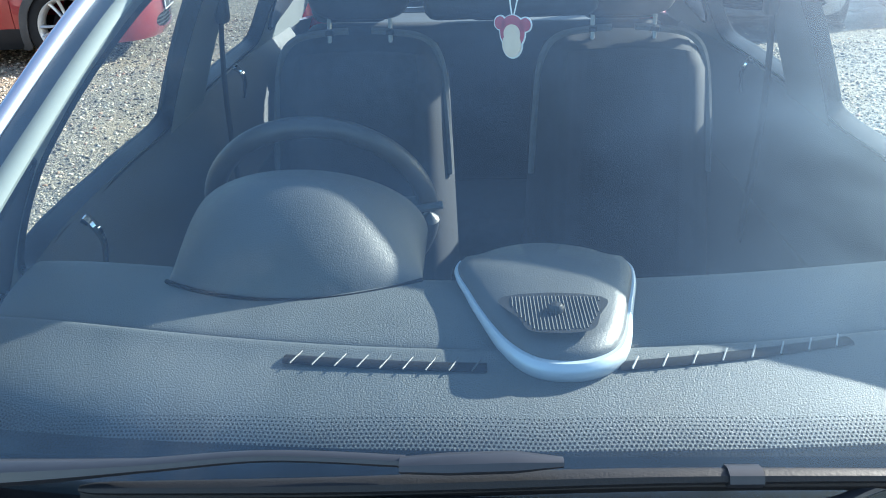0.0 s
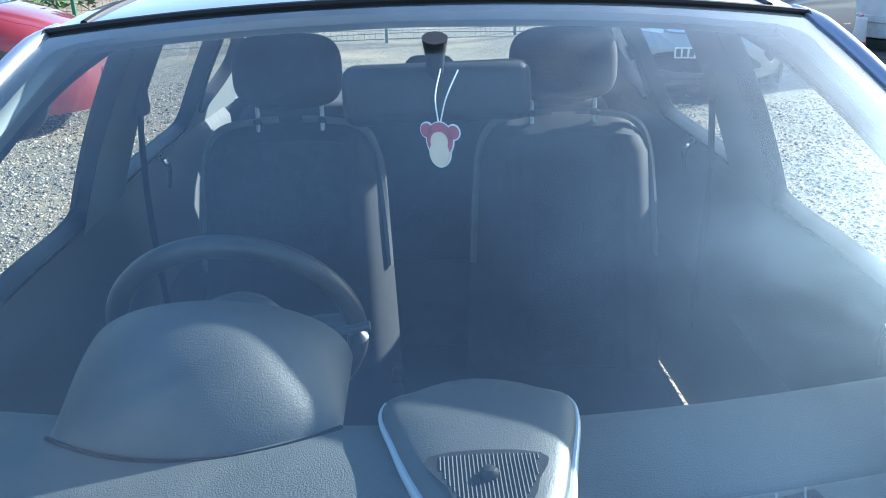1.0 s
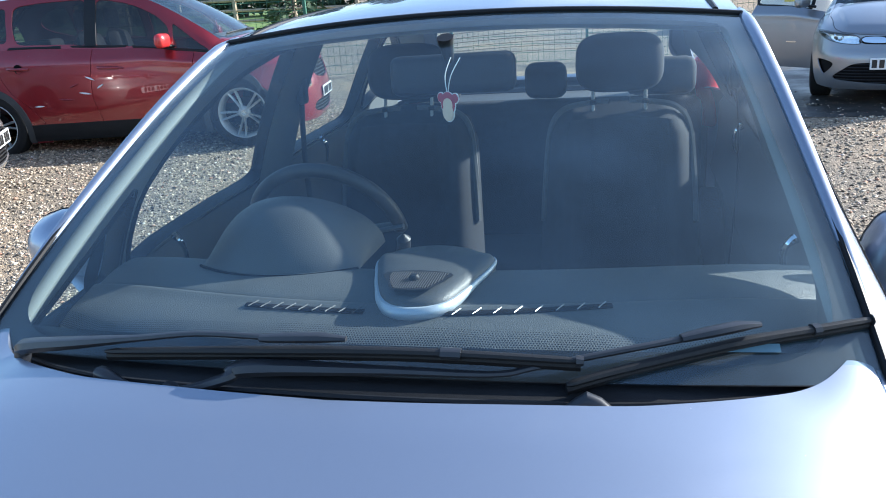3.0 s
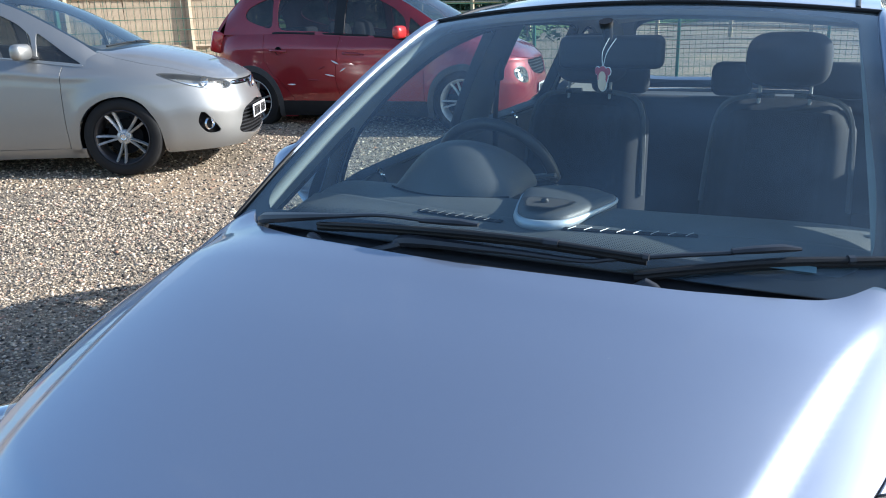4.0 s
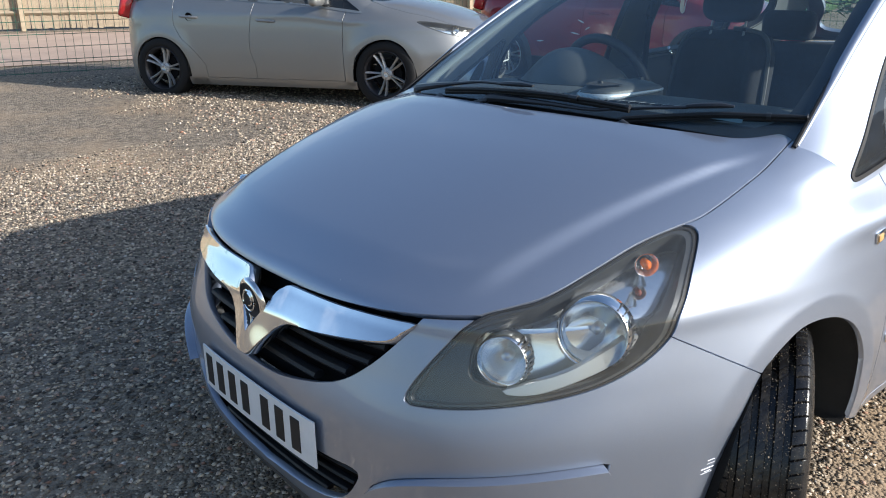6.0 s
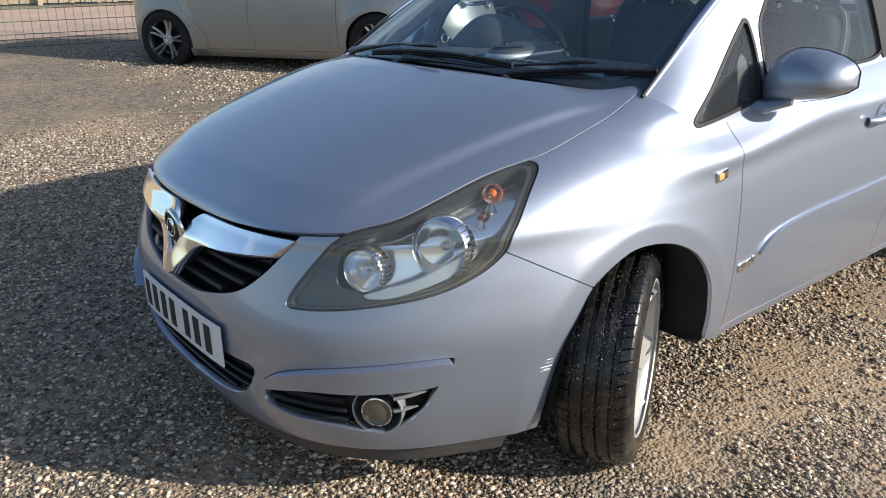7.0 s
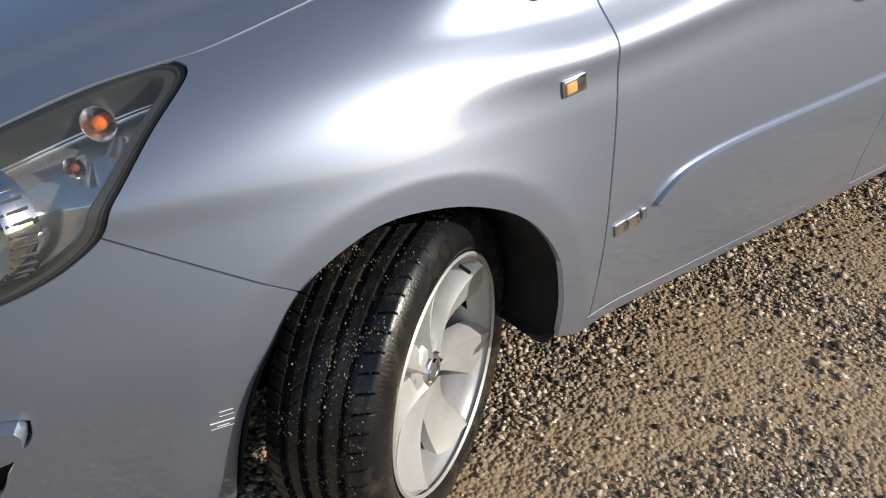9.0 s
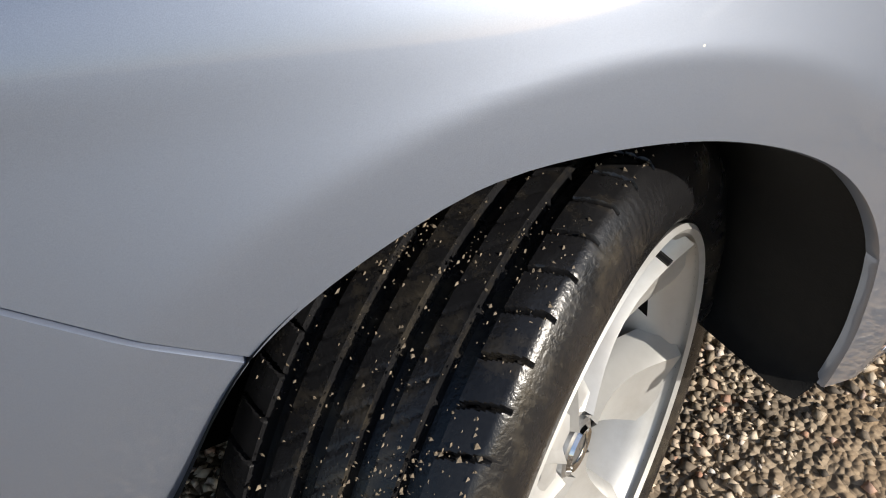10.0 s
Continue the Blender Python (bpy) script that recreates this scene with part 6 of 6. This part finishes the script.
OPEN_FOG = spline([(.60, .43), (.76, .46), (.72, .34), (.68, .32)])
grey_car = other_car("silver-grey hatchback with both front doors standing open", stand(3.10, 8.64, -17.0), grey_silver, .93, 2.635, 1.75, 1.46, OPEN_LAMP, [OPEN_BAND, OPEN_LOW, OPEN_FOG], None, .315, 5, False, open_doors=57.0, chrome_bar=spline([(.13, .632), (.325, .640), (.33, .684), (.16, .682)]))
other_car("white hatchback standing far off with its tail to the yard", stand(4.6, 24.5, 172.0), white_paint, .9, 2.6, 1.80, 1.62, PALE_LAMP, [PALE_LOW], None, .33, 5)
other_car("dark red hatchback standing far off beside a white one", stand(7.6, 26.0, 168.0), deep_red, .9, 2.6, 1.74, 1.48, PALE_LAMP, [PALE_LOW], None, .315, 5)


# ---- ground ----
# bare earth: centre and reach
SOIL = [(.92, .16, .25), (.92, .50, .25), (.90, .90, .32), (1.32, .95, .36), (1.75, 1.35, .45), (1.55, .48, .38), (.95, 1.6, .4), (1.1, 2.1, .5)]


def gravel_material():
    m, nt, b = nodes_of("gravel")
    co = nt.nodes.new("ShaderNodeTexCoord")
    outs = []
    for sc in (38.0, 85.0):
        v = nt.nodes.new("ShaderNodeTexVoronoi")
        v.inputs["Scale"].default_value = sc
        nt.links.new(co.outputs["Object"], v.inputs["Vector"])
        outs.append(v)
    big = noise_node(nt, .55, 6, .65)
    stone = ramp_node(nt, outs[0].outputs["Color"], [(.1, (.05, .04, .031)), (.5, (.235, .185, .135)), (.9, (.52, .425, .315))])
    small = ramp_node(nt, outs[1].outputs["Color"], [(.1, (.05, .04, .03)), (.9, (.42, .345, .255))])
    prev = big.outputs[0]
    fine = noise_node(nt, 5.0, 6, .7)
    for cx, cy, r in SOIL:
        d = nt.nodes.new("ShaderNodeVectorMath")
        d.operation = "DISTANCE"
        nt.links.new(co.outputs["Object"], d.inputs[0])
        d.inputs[1].default_value = (cx, cy, 0)
        k = nt.nodes.new("ShaderNodeMapRange")
        k.inputs[1].default_value, k.inputs[2].default_value, k.inputs[3].default_value, k.inputs[4].default_value = r * 1.3, r * .2, 0, .5
        nt.links.new(d.outputs["Value"], k.inputs[0])
        w = nt.nodes.new("ShaderNodeMath")
        w.operation = "MULTIPLY"
        nt.links.new(k.outputs[0], w.inputs[0])
        nt.links.new(fine.outputs[0], w.inputs[1])
        s = nt.nodes.new("ShaderNodeMath")
        nt.links.new(prev, s.inputs[0])
        nt.links.new(w.outputs[0], s.inputs[1])
        prev = s.outputs[0]
    soil = ramp_node(nt, prev, [(.49, (0, 0, 0)), (.68, (.85, .85, .85))])
    m1, m2 = nt.nodes.new("ShaderNodeMix"), nt.nodes.new("ShaderNodeMix")
    m1.data_type = m2.data_type = "RGBA"
    m1.inputs[0].default_value = .45
    nt.links.new(stone.outputs[0], m1.inputs[6])
    nt.links.new(small.outputs[0], m1.inputs[7])
    nt.links.new(soil.outputs[0], m2.inputs[0])
    nt.links.new(m1.outputs[2], m2.inputs[6])
    dust_ = ramp_node(nt, noise_node(nt, 90, 5, .75).outputs[0], [(.3, (.22, .155, .095)), (.7, (.52, .37, .225))])
    nt.links.new(dust_.outputs[0], m2.inputs[7])
    nt.links.new(m2.outputs[2], b.inputs["Base Color"])
    b.inputs["Roughness"].default_value = .85
    add = nt.nodes.new("ShaderNodeMath")
    add.operation = "ADD"
    nt.links.new(outs[0].outputs["Distance"], add.inputs[0])
    nt.links.new(outs[1].outputs["Distance"], add.inputs[1])
    bp = nt.nodes.new("ShaderNodeBump")
    bp.invert = True
    bp.inputs["Strength"].default_value, bp.inputs["Distance"].default_value = .9, .018
    bare_ = nt.nodes.new("ShaderNodeMapRange")
    bare_.inputs[3].default_value, bare_.inputs[4].default_value = .9, .3
    nt.links.new(soil.outputs[0], bare_.inputs[0])
    nt.links.new(bare_.outputs[0], bp.inputs["Strength"])
    nt.links.new(add.outputs[0], bp.inputs["Height"])
    nt.links.new(bp.outputs[0], b.inputs["Normal"])
    return m


gravel_mat = gravel_material()
ax = np.unique(np.concatenate([np.linspace(-14, 14, 113), np.geomspace(14, 900, 26), -np.geomspace(14, 900, 26)]))
gx, gy = np.meshgrid(ax, ax, indexing="ij")
gv = np.stack([gx, gy, ground_z(gx, gy)], -1).reshape(-1, 3)
gn = len(ax)
gf = [[i * gn + j, (i + 1) * gn + j, (i + 1) * gn + j + 1, i * gn + j + 1] for i in range(gn - 1) for j in range(gn - 1)]
ground = mk("ground", gv, gf, gravel_mat)
tagged(ground, "pale brown gravel yard with patches of bare earth", "ground", kind="structure")


# ---- fences, grass, trees ----
green_metal = mat("green_coated_steel", (.02, .11, .07), .45)
board_mat = mat("weathered_fence_board", (.34, .27, .19), .85, var=.35, scale=5, grain=.5, gscale=120)
grass_mat = mat("meadow_grass", (.10, .17, .035), .9, var=.4, scale=1.2, dirt=(.16, .17, .06), dscale=.4)
earth_mat = mat("pink_earth_track", (.42, .31, .24), .95, var=.2, scale=1.5)
bark = mat("bark", (.10, .075, .055), .9, var=.3)
needle = mat("conifer_foliage", (.035, .065, .03), .8, var=.5, scale=2)


def gz(x, y):
    return float(ground_z(np.array(float(x)), np.array(float(y))))


def along(pts, step):
    p = np.array(pts, float)
    d = np.r_[0, np.cumsum(np.linalg.norm(np.diff(p, axis=0), axis=1))]
    s = np.arange(0, d[-1] + 1e-6, step)
    return np.stack([np.interp(s, d, p[:, 0]), np.interp(s, d, p[:, 1])], 1)


MESH_LINE = [(-10.6, -7.0), (-9.15, 1.0), (-8.7, 4.2), (-8.0, 7.2), (-5.6, 11.2), (-2.0, 13.6), (2.5, 15.2)]
mf = tagged(empty("mesh_fence", "green welded-wire fence on green steel posts", "fence"))
posts = along(MESH_LINE, 2.5)
for x, y in posts:
    mk("post", *rbox(.05, .05, 1.9, .006, 1, (x, y, gz(x, y) + .93)), green_metal, mf)
pw_ = along(MESH_LINE, .10)
for h in np.arange(.06, 1.75, .15):
    q = along(MESH_LINE, .6)
    mk("wire", *tube([(x, y, gz(x, y) + h) for x, y in q], .004, 4), green_metal, mf)
vs, fs = [], []
for x, y in pw_:
    t = tube([(x, y, gz(x, y) + .04), (x, y, gz(x, y) + 1.75)], .0028, 3, cap=False)
    fs += [[i + len(vs) for i in f] for f in t[1]]
    vs += list(t[0])
tagged(mk("wire_mesh", vs, fs, green_metal, mf), kind="stuff")
wf = tagged(empty("board_fence", "weathered upright-board wooden fence", "fence"))
WOOD_LINE = [(-17.5, -9.0), (-17.0, 2.0), (-15.0, 8.5), (-12.0, 12.6)]
bd = along(WOOD_LINE, .105)
board = rbox(.10, .018, 1.65, .003, 1)
bme = None
for i, (x, y) in enumerate(bd[:290]):
    j = min(i + 1, len(bd) - 1)
    ang = math.degrees(math.atan2(*(bd[j] - bd[j - 1])[::-1]))
    if bme is None:
        ob = mk("board", *board, board_mat, wf, smooth=False)
        bme = ob.data
    else:
        ob = new("board", bme)
        ob.parent = wf
    ob.matrix_local = pose(x, y, gz(x, y) + .86 + random.uniform(-.012, .012), random.uniform(-1, 1), random.uniform(-.6, .6), ang + random.uniform(-3, 3))
for h in (.35, 1.35):
    q = along(WOOD_LINE, 1.0)
    mk("rail", *tube([(x + .03, y - .02, gz(x, y) + h) for x, y in q], .04, 4), board_mat, wf)
for x, y in along(WOOD_LINE, 2.4):
    mk("post", *rbox(.10, .10, 1.75, .008, 1, (x + .07, y - .04, gz(x, y) + .87)), board_mat, wf)


def sheet(name, outline, m, lift, label, category, cell=1.0):
    o = np.array(outline)
    xs, ys = np.arange(o[:, 0].min(), o[:, 0].max() + cell, cell), np.arange(o[:, 1].min(), o[:, 1].max() + cell, cell)
    g = grid(lambda u, v: np.stack([u, v, ground_z(u, v) + lift], -1), xs, ys)
    g = keep(g, outline, PLAN)
    g = g if normals(*g)[:, 2].mean() > 0 else flipped(g)
    return tagged(mk(name, *g, m), label, category, kind="structure")


sheet("track", spline([(-16.4, -9), (-16, 2), (-14, 8), (-11, 12.3), (-7.5, 11), (-9.5, 7), (-10.4, 2), (-11.5, -7)]), earth_mat, .012, "bare pinkish earth track beside the fence", "track")
sheet("grass_field", [(-75, 15), (-11, 13.6), (-6.5, 12.5), (-7.6, 17), (-12, 30), (-8, 38), (-14, 75), (-75, 75)], grass_mat, .03, "mown green grass field beyond the fence", "grass", 1.6)
rng = np.random.default_rng(4)
gvs, gfs = [], []
for k in range(9000):
    x, y = rng.uniform(-40, 2), rng.uniform(12.8, 34)
    if y < 13 + max(0, -x - 6) * .05 or x > -6.8 - (y - 13) * .31:
        continue
    z, h, a = gz(x, y) + .025, rng.uniform(.02, .06), rng.uniform(0, 6.28)
    c_, s_ = math.cos(a) * .012, math.sin(a) * .012
    b0 = len(gvs)
    gvs += [(x - c_, y - s_, z), (x + c_, y + s_, z), (x + rng.uniform(-.06, .06), y + rng.uniform(-.06, .06), z + h)]
    gfs.append([b0, b0 + 1, b0 + 2])
tagged(mk("grass_tufts", gvs, gfs, grass_mat), "short uneven grass tufts on the field", "grass", kind="stuff")
rf = empty("rail_fence", "low brown post-and-rail fence across the field", "fence")
RAIL_LINE = [(-45, 30), (-14, 27), (4, 26)]
for x, y in along(RAIL_LINE, 2.4):
    mk("post", *rbox(.12, .12, 1.2, .01, 1, (x, y, gz(x, y) + .58)), board_mat, rf)
for h in (.35, .72, 1.08):
    mk("rail", *tube([(x, y, gz(x, y) + h) for x, y in along(RAIL_LINE, 4)], .05, 4), board_mat, rf)


def conifer(h, spread, seed, n=1500):
    r = np.random.default_rng(seed)
    t = empty("conifer_tree", "dark green conifer standing beyond the field", "tree", group="trees beyond the field")
    mk("trunk", *tube([(0, 0, -.1), (.03 * h * .1, 0, h * .5), (0, 0, h * .97)], [h * .022, h * .014, .01], 8), bark, t)
    for k in range(10):
        z, a = h * (.15 + .07 * k), k * 2.4
        mk("limb", *tube([(0, 0, z), (math.cos(a) * spread * (1 - z / h) * .8, math.sin(a) * spread * (1 - z / h) * .8, z - .05 * h)], [.03, .01], 5), bark, t)
    v, f = [], []
    for k in range(n):
        u = r.uniform(0.04, 1) ** 1.1
        a = r.uniform(0, 6.283)
        rad = spread * (1.02 - u) * (0.45 + .55 * r.uniform() ** .5) * (1 + .28 * math.sin(a * 3 + u * 17 + seed)) + .05
        c = np.array((rad * math.cos(a), rad * math.sin(a), h * (.06 + .94 * u) - rad * .18))
        s = h * .035 * r.uniform(.5, 1.3)
        d = r.normal(size=(3, 3)) * s * (1, 1, .55)
        b0 = len(v)
        v += [c + d[0], c + d[1], c + d[2] + (math.cos(a) * s, math.sin(a) * s, -s * .6)]
        f.append([b0, b0 + 1, b0 + 2])
    mk("crown", v, f, needle, t, smooth=False)
    return t


protos = [conifer(7.0, 2.0, 1), conifer(8.5, 2.2, 2), conifer(6.2, 2.3, 3)]
for k, (p, x) in enumerate(zip(protos, (-30, -24, -19))):
    p.matrix_world = pose(x, 46 + k, gz(x, 46))
for k in range(26):
    x = -78 + 3.9 * k + rng.uniform(-.8, .8)
    y = 47 + rng.uniform(-2, 4) + max(0, x + 10) * .1
    copy_thing(protos[k % 3], pose(x, y, gz(x, y), 0, 0, float(rng.uniform(0, 360))) @ Matrix.Scale(float(rng.uniform(.8, 1.25)), 4))
bush = conifer(2.6, 1.1, 9, 900)
bush.matrix_world = pose(-9.5, 22.0, gz(-9.5, 22))
tagged(bush, "small rounded green conifer standing on the grass")

# ---- steel store and jerrycan ----
store_mat = mat("dark_green_steel", (.02, .045, .035), .55, var=.2, dirt=(.10, .06, .03), damt=.4)
white_steel = mat("white_steel", (.66, .66, .65), .45, var=.06, dirt=(.3, .25, .2), damt=.4)
store = empty("steel_container", "dark green corrugated steel container with a white end door", "container")
store.matrix_world = pose(6.68, 10.68, gz(6.68, 10.68), 0, 0, 12)
for nm, o, ang, ln in (("side_wall", (3.0, 0, 0), 0, 6.0), ("end_wall", (.06, 1.78, 0), -90, 1.2), ("back_wall", (3.0, 2.4, 0), 180, 6.0), ("far_wall", (6.0, 1.2, 0), 90, 2.4)):
    xs = np.linspace(-ln / 2, ln / 2, int(ln * 32) + 1)
    prof = .02 * np.sign(np.sin(xs * 26)) * np.minimum(1, np.abs(np.sin(xs * 26)) * 3)
    lo, hi = np.stack([xs, prof, np.full(len(xs), .14)], 1), np.stack([xs, prof, np.full(len(xs), 2.5)], 1)
    mk(nm, *moved((np.concatenate([lo, hi]), [[i, i + 1, len(xs) + i + 1, len(xs) + i] for i in range(len(xs) - 1)]), pose(*o, 0, 0, ang)), store_mat, store, smooth=False)
mk("roof_panel", *rbox(6.1, 2.5, .06, .01, 1, (3.0, 1.2, 2.56)), store_mat, store)
mk("base_rail", *rbox(6.1, 2.46, .14, .01, 1, (3.0, 1.2, .07)), store_mat, store)
for x, y in ((0, 0), (0, 2.4), (6, 0), (6, 2.4)):
    mk("corner_post", *rbox(.12, .12, 2.5, .01, 1, (x, y, 1.26)), store_mat, store)
dr = mk("door", *rbox(.05, 1.06, 2.28, .01, 1, (-.05, .60, 1.30)), white_steel, store, "white steel door")
for z in (.42, 1.0, 1.6, 2.2):
    mk("door_rib", *rbox(.03, .80, .10, .008, 1, (-.085, .60, z)), white_steel, dr)
for y in (.12, 1.10):
    mk("door_edge", *rbox(.04, .05, 2.28, .008, 1, (-.08, y, 1.30)), white_steel, dr)
for y in (1.30, 1.52):
    mk("lock_rod", *tube([(-.06, y, .22), (-.06, y, 2.42)], .022, 8), white_steel, store)
can = empty("jerrycan", "white plastic jerrycan with red liquid in its bottom", "jerrycan")
can.matrix_world = pose(6.25, 11.25, gz(6.25, 11.25), 0, 0, 15)
can_white = mat("translucent_white_plastic", (.72, .70, .70), .4)
can_red = mat("red_liquid_band", (.62, .10, .13), .35)
mk("can_body", *rbox(.29, .22, .36, .03, 3, (0, 0, .27), .86), can_white, can)
mk("can_base", *rbox(.292, .222, .11, .02, 3, (0, 0, .055)), can_red, can)
mk("can_handle", *tube(spline([(-.08, 0, .44), (-.05, 0, .49), (.05, 0, .49), (.08, 0, .44)], False), .015, 8), can_white, can)
mk("can_cap", *moved(lathe([(0, .03), (.03, .03), (.034, .001)], 20), pose(.09, 0, .445, 0, -90, 0)), can_red, can)
# wet gravel; some of its darkness is the container's shade painted in
wet = sheet("wet_shade_patch", spline([(1.6, 7.8), (2.7, 7.3), (4.2, 8.0), (5.6, 7.3), (9.4, 7.4), (9.0, 10.5), (6.4, 11.4), (5.6, 13.6), (2, 12.6), (1.2, 9.5)]), mat("wet_shaded_gravel", (.04, .037, .034), .45, var=.6, scale=3, grain=1.0, gscale=60, rvar=.42, dirt=(.09, .08, .065), dscale=7, damt=.8), .006, "wet gravel with puddles, darkened further by painted shade", "puddle", .25)


# ---- loose stones ----
def stones(name, n, box, sizes, seed, m, label, avoid=None):
    r = np.random.default_rng(seed)
    ico = np.array([(0, 0, 1), (1, .1, .1), (.1, 1, -.1), (-1, .1, .15), (-.1, -1, 0), (0, 0, -1)])
    tri = np.array([(0, 1, 2), (0, 2, 3), (0, 3, 4), (0, 4, 1), (5, 2, 1), (5, 3, 2), (5, 4, 3), (5, 1, 4)])
    xy = np.stack([r.uniform(box[0], box[1], n), r.uniform(box[2], box[3], n)], 1)
    bare = np.max([np.clip(1.45 - 1.1 * np.hypot(xy[:, 0] - cx, xy[:, 1] - cy) / q, 0, .93) for cx, cy, q in SOIL], 0)
    bare = np.maximum(bare, .8 * (xy[:, 0] > 1.3) * (xy[:, 1] > 7.3))
    rim_ = np.min([xy[:, 0] - box[0], box[1] - xy[:, 0], xy[:, 1] - box[2], box[3] - xy[:, 1]], 0)
    bare = np.maximum(bare, 1 - np.clip(rim_ / .9 + .35 * np.sin(xy[:, 0] * 5.3 + xy[:, 1] * 3.1) * (rim_ < .8), 0, 1))
    xy = xy[r.uniform(size=n) > bare]
    n = len(xy)
    s = sizes[0] + (sizes[1] - sizes[0]) * r.uniform(size=n) ** 1.9
    a = r.uniform(0, 6.283, n)
    p = ico[None] * r.uniform(.65, 1.25, (n, 6, 1)) * (s[:, None, None] * np.stack([r.uniform(.8, 1.3, n), r.uniform(.6, 1.0, n), r.uniform(.4, .75, n)], 1)[:, None, :])
    x = p[..., 0] * np.cos(a)[:, None] - p[..., 1] * np.sin(a)[:, None] + xy[:, :1]
    y = p[..., 0] * np.sin(a)[:, None] + p[..., 1] * np.cos(a)[:, None] + xy[:, 1:]
    z = p[..., 2] + (s * .18)[:, None] + ground_z(xy[:, 0], xy[:, 1])[:, None]
    v = np.stack([x, y, z], -1).reshape(-1, 3)
    f = (tri[None] + (np.arange(n) * 6)[:, None, None]).reshape(-1, 3)
    me = bpy.data.meshes.new(name)
    me.vertices.add(len(v))
    me.vertices.foreach_set("co", v.ravel())
    me.loops.add(f.size)
    me.loops.foreach_set("vertex_index", f.ravel())
    me.polygons.add(len(f))
    me.polygons.foreach_set("loop_start", np.arange(0, f.size, 3))
    me.polygons.foreach_set("loop_total", np.full(len(f), 3))
    me.update(calc_edges=True)
    me.validate()
    me.materials.append(m)
    return tagged(new(name, me), label, "gravel", kind="stuff")


def stone_material():
    m, nt, b = nodes_of("stone_chips")
    g = nt.nodes.new("ShaderNodeNewGeometry")
    r = ramp_node(nt, g.outputs["Random Per Island"], [(0.0, (.04, .034, .029)), (.22, (.16, .127, .094)), (.52, (.42, .34, .245)), (.86, (.67, .56, .43)), (.95, (.36, .18, .11)), (1.0, (.74, .69, .61))])
    n = noise_node(nt, 140, 4)
    mx = nt.nodes.new("ShaderNodeMix")
    mx.data_type, mx.blend_type = "RGBA", "MULTIPLY"
    mx.inputs[0].default_value = .6
    nt.links.new(r.outputs[0], mx.inputs[6])
    nt.links.new(n.outputs[0], mx.inputs[7])
    gain = nt.nodes.new("ShaderNodeMix")
    gain.data_type, gain.blend_type = "RGBA", "ADD"
    gain.inputs[0].default_value = .3
    nt.links.new(mx.outputs[2], gain.inputs[6])
    nt.links.new(r.outputs[0], gain.inputs[7])
    nt.links.new(gain.outputs[2], b.inputs["Base Color"])
    b.inputs["Roughness"].default_value = .8
    return m


stone_mat = stone_material()
stones("gravel_near", 135000, (-.1, 3.2, -1.9, 3.2), (.003, .0105), 11, stone_mat, "loose brown and grey stone chips beside the car")
stones("gravel_front", 150000, (-4.8, 2.2, -2.7, 3.0), (.0045, .0135), 12, stone_mat, "loose stone chips in front of the car")
stones("gravel_far", 100000, (-9, 7.0, 1.0, 9.6), (.007, .021), 13, stone_mat, "loose stone chips across the yard")

# grit pressed into the wet tread
rg_ = np.random.default_rng(21)
gv_, gf_ = [], []
CLUMPS = [(rg_.uniform(-.08, .08), rg_.uniform(0, 6.283)) for k in range(90)]
for k in range(5600):
    x, a = rg_.uniform(-.082, .082), rg_.uniform(0, 6.283)
    if k % 3:
        cx_, ca_ = CLUMPS[int(rg_.integers(90))]
        x, a = min(.082, max(-.082, cx_ + rg_.normal() * .012)), ca_ + rg_.normal() * .05
    r = .2965 - .35 * max(0, abs(x) - .03) ** 2 - .9 * max(0, abs(x) - .066) ** 1.4
    c_ = np.array((x, r * math.cos(a), r * math.sin(a)))
    s_ = .0003 + .0011 * rg_.uniform() ** 2.5
    b0 = len(gv_)
    lg_ = rg_.uniform(.5, 2.2, 3)
    gv_ += [c_ + q * lg_ * s_ * rg_.uniform(.6, 1.3) for q in np.array([(1, 0, 0), (-1, .2, 0), (0, 1, .2), (0, -1, .1), (0, 0, 1), (.1, 0, -1)])]
    gf_ += [[b0 + i for i in t] for t in ((0, 2, 4), (2, 1, 4), (1, 3, 4), (3, 0, 4), (2, 0, 5), (1, 2, 5), (3, 1, 5), (0, 3, 5))]
grit_mat = mat("damp_grit", (.17, .135, .095), .6, var=.7, scale=60)
grit = mk("tread_grit", gv_, gf_, grit_mat, [o for o in car.children if o.name == "wheel"][0], smooth=False)
tagged(grit, kind="stuff")
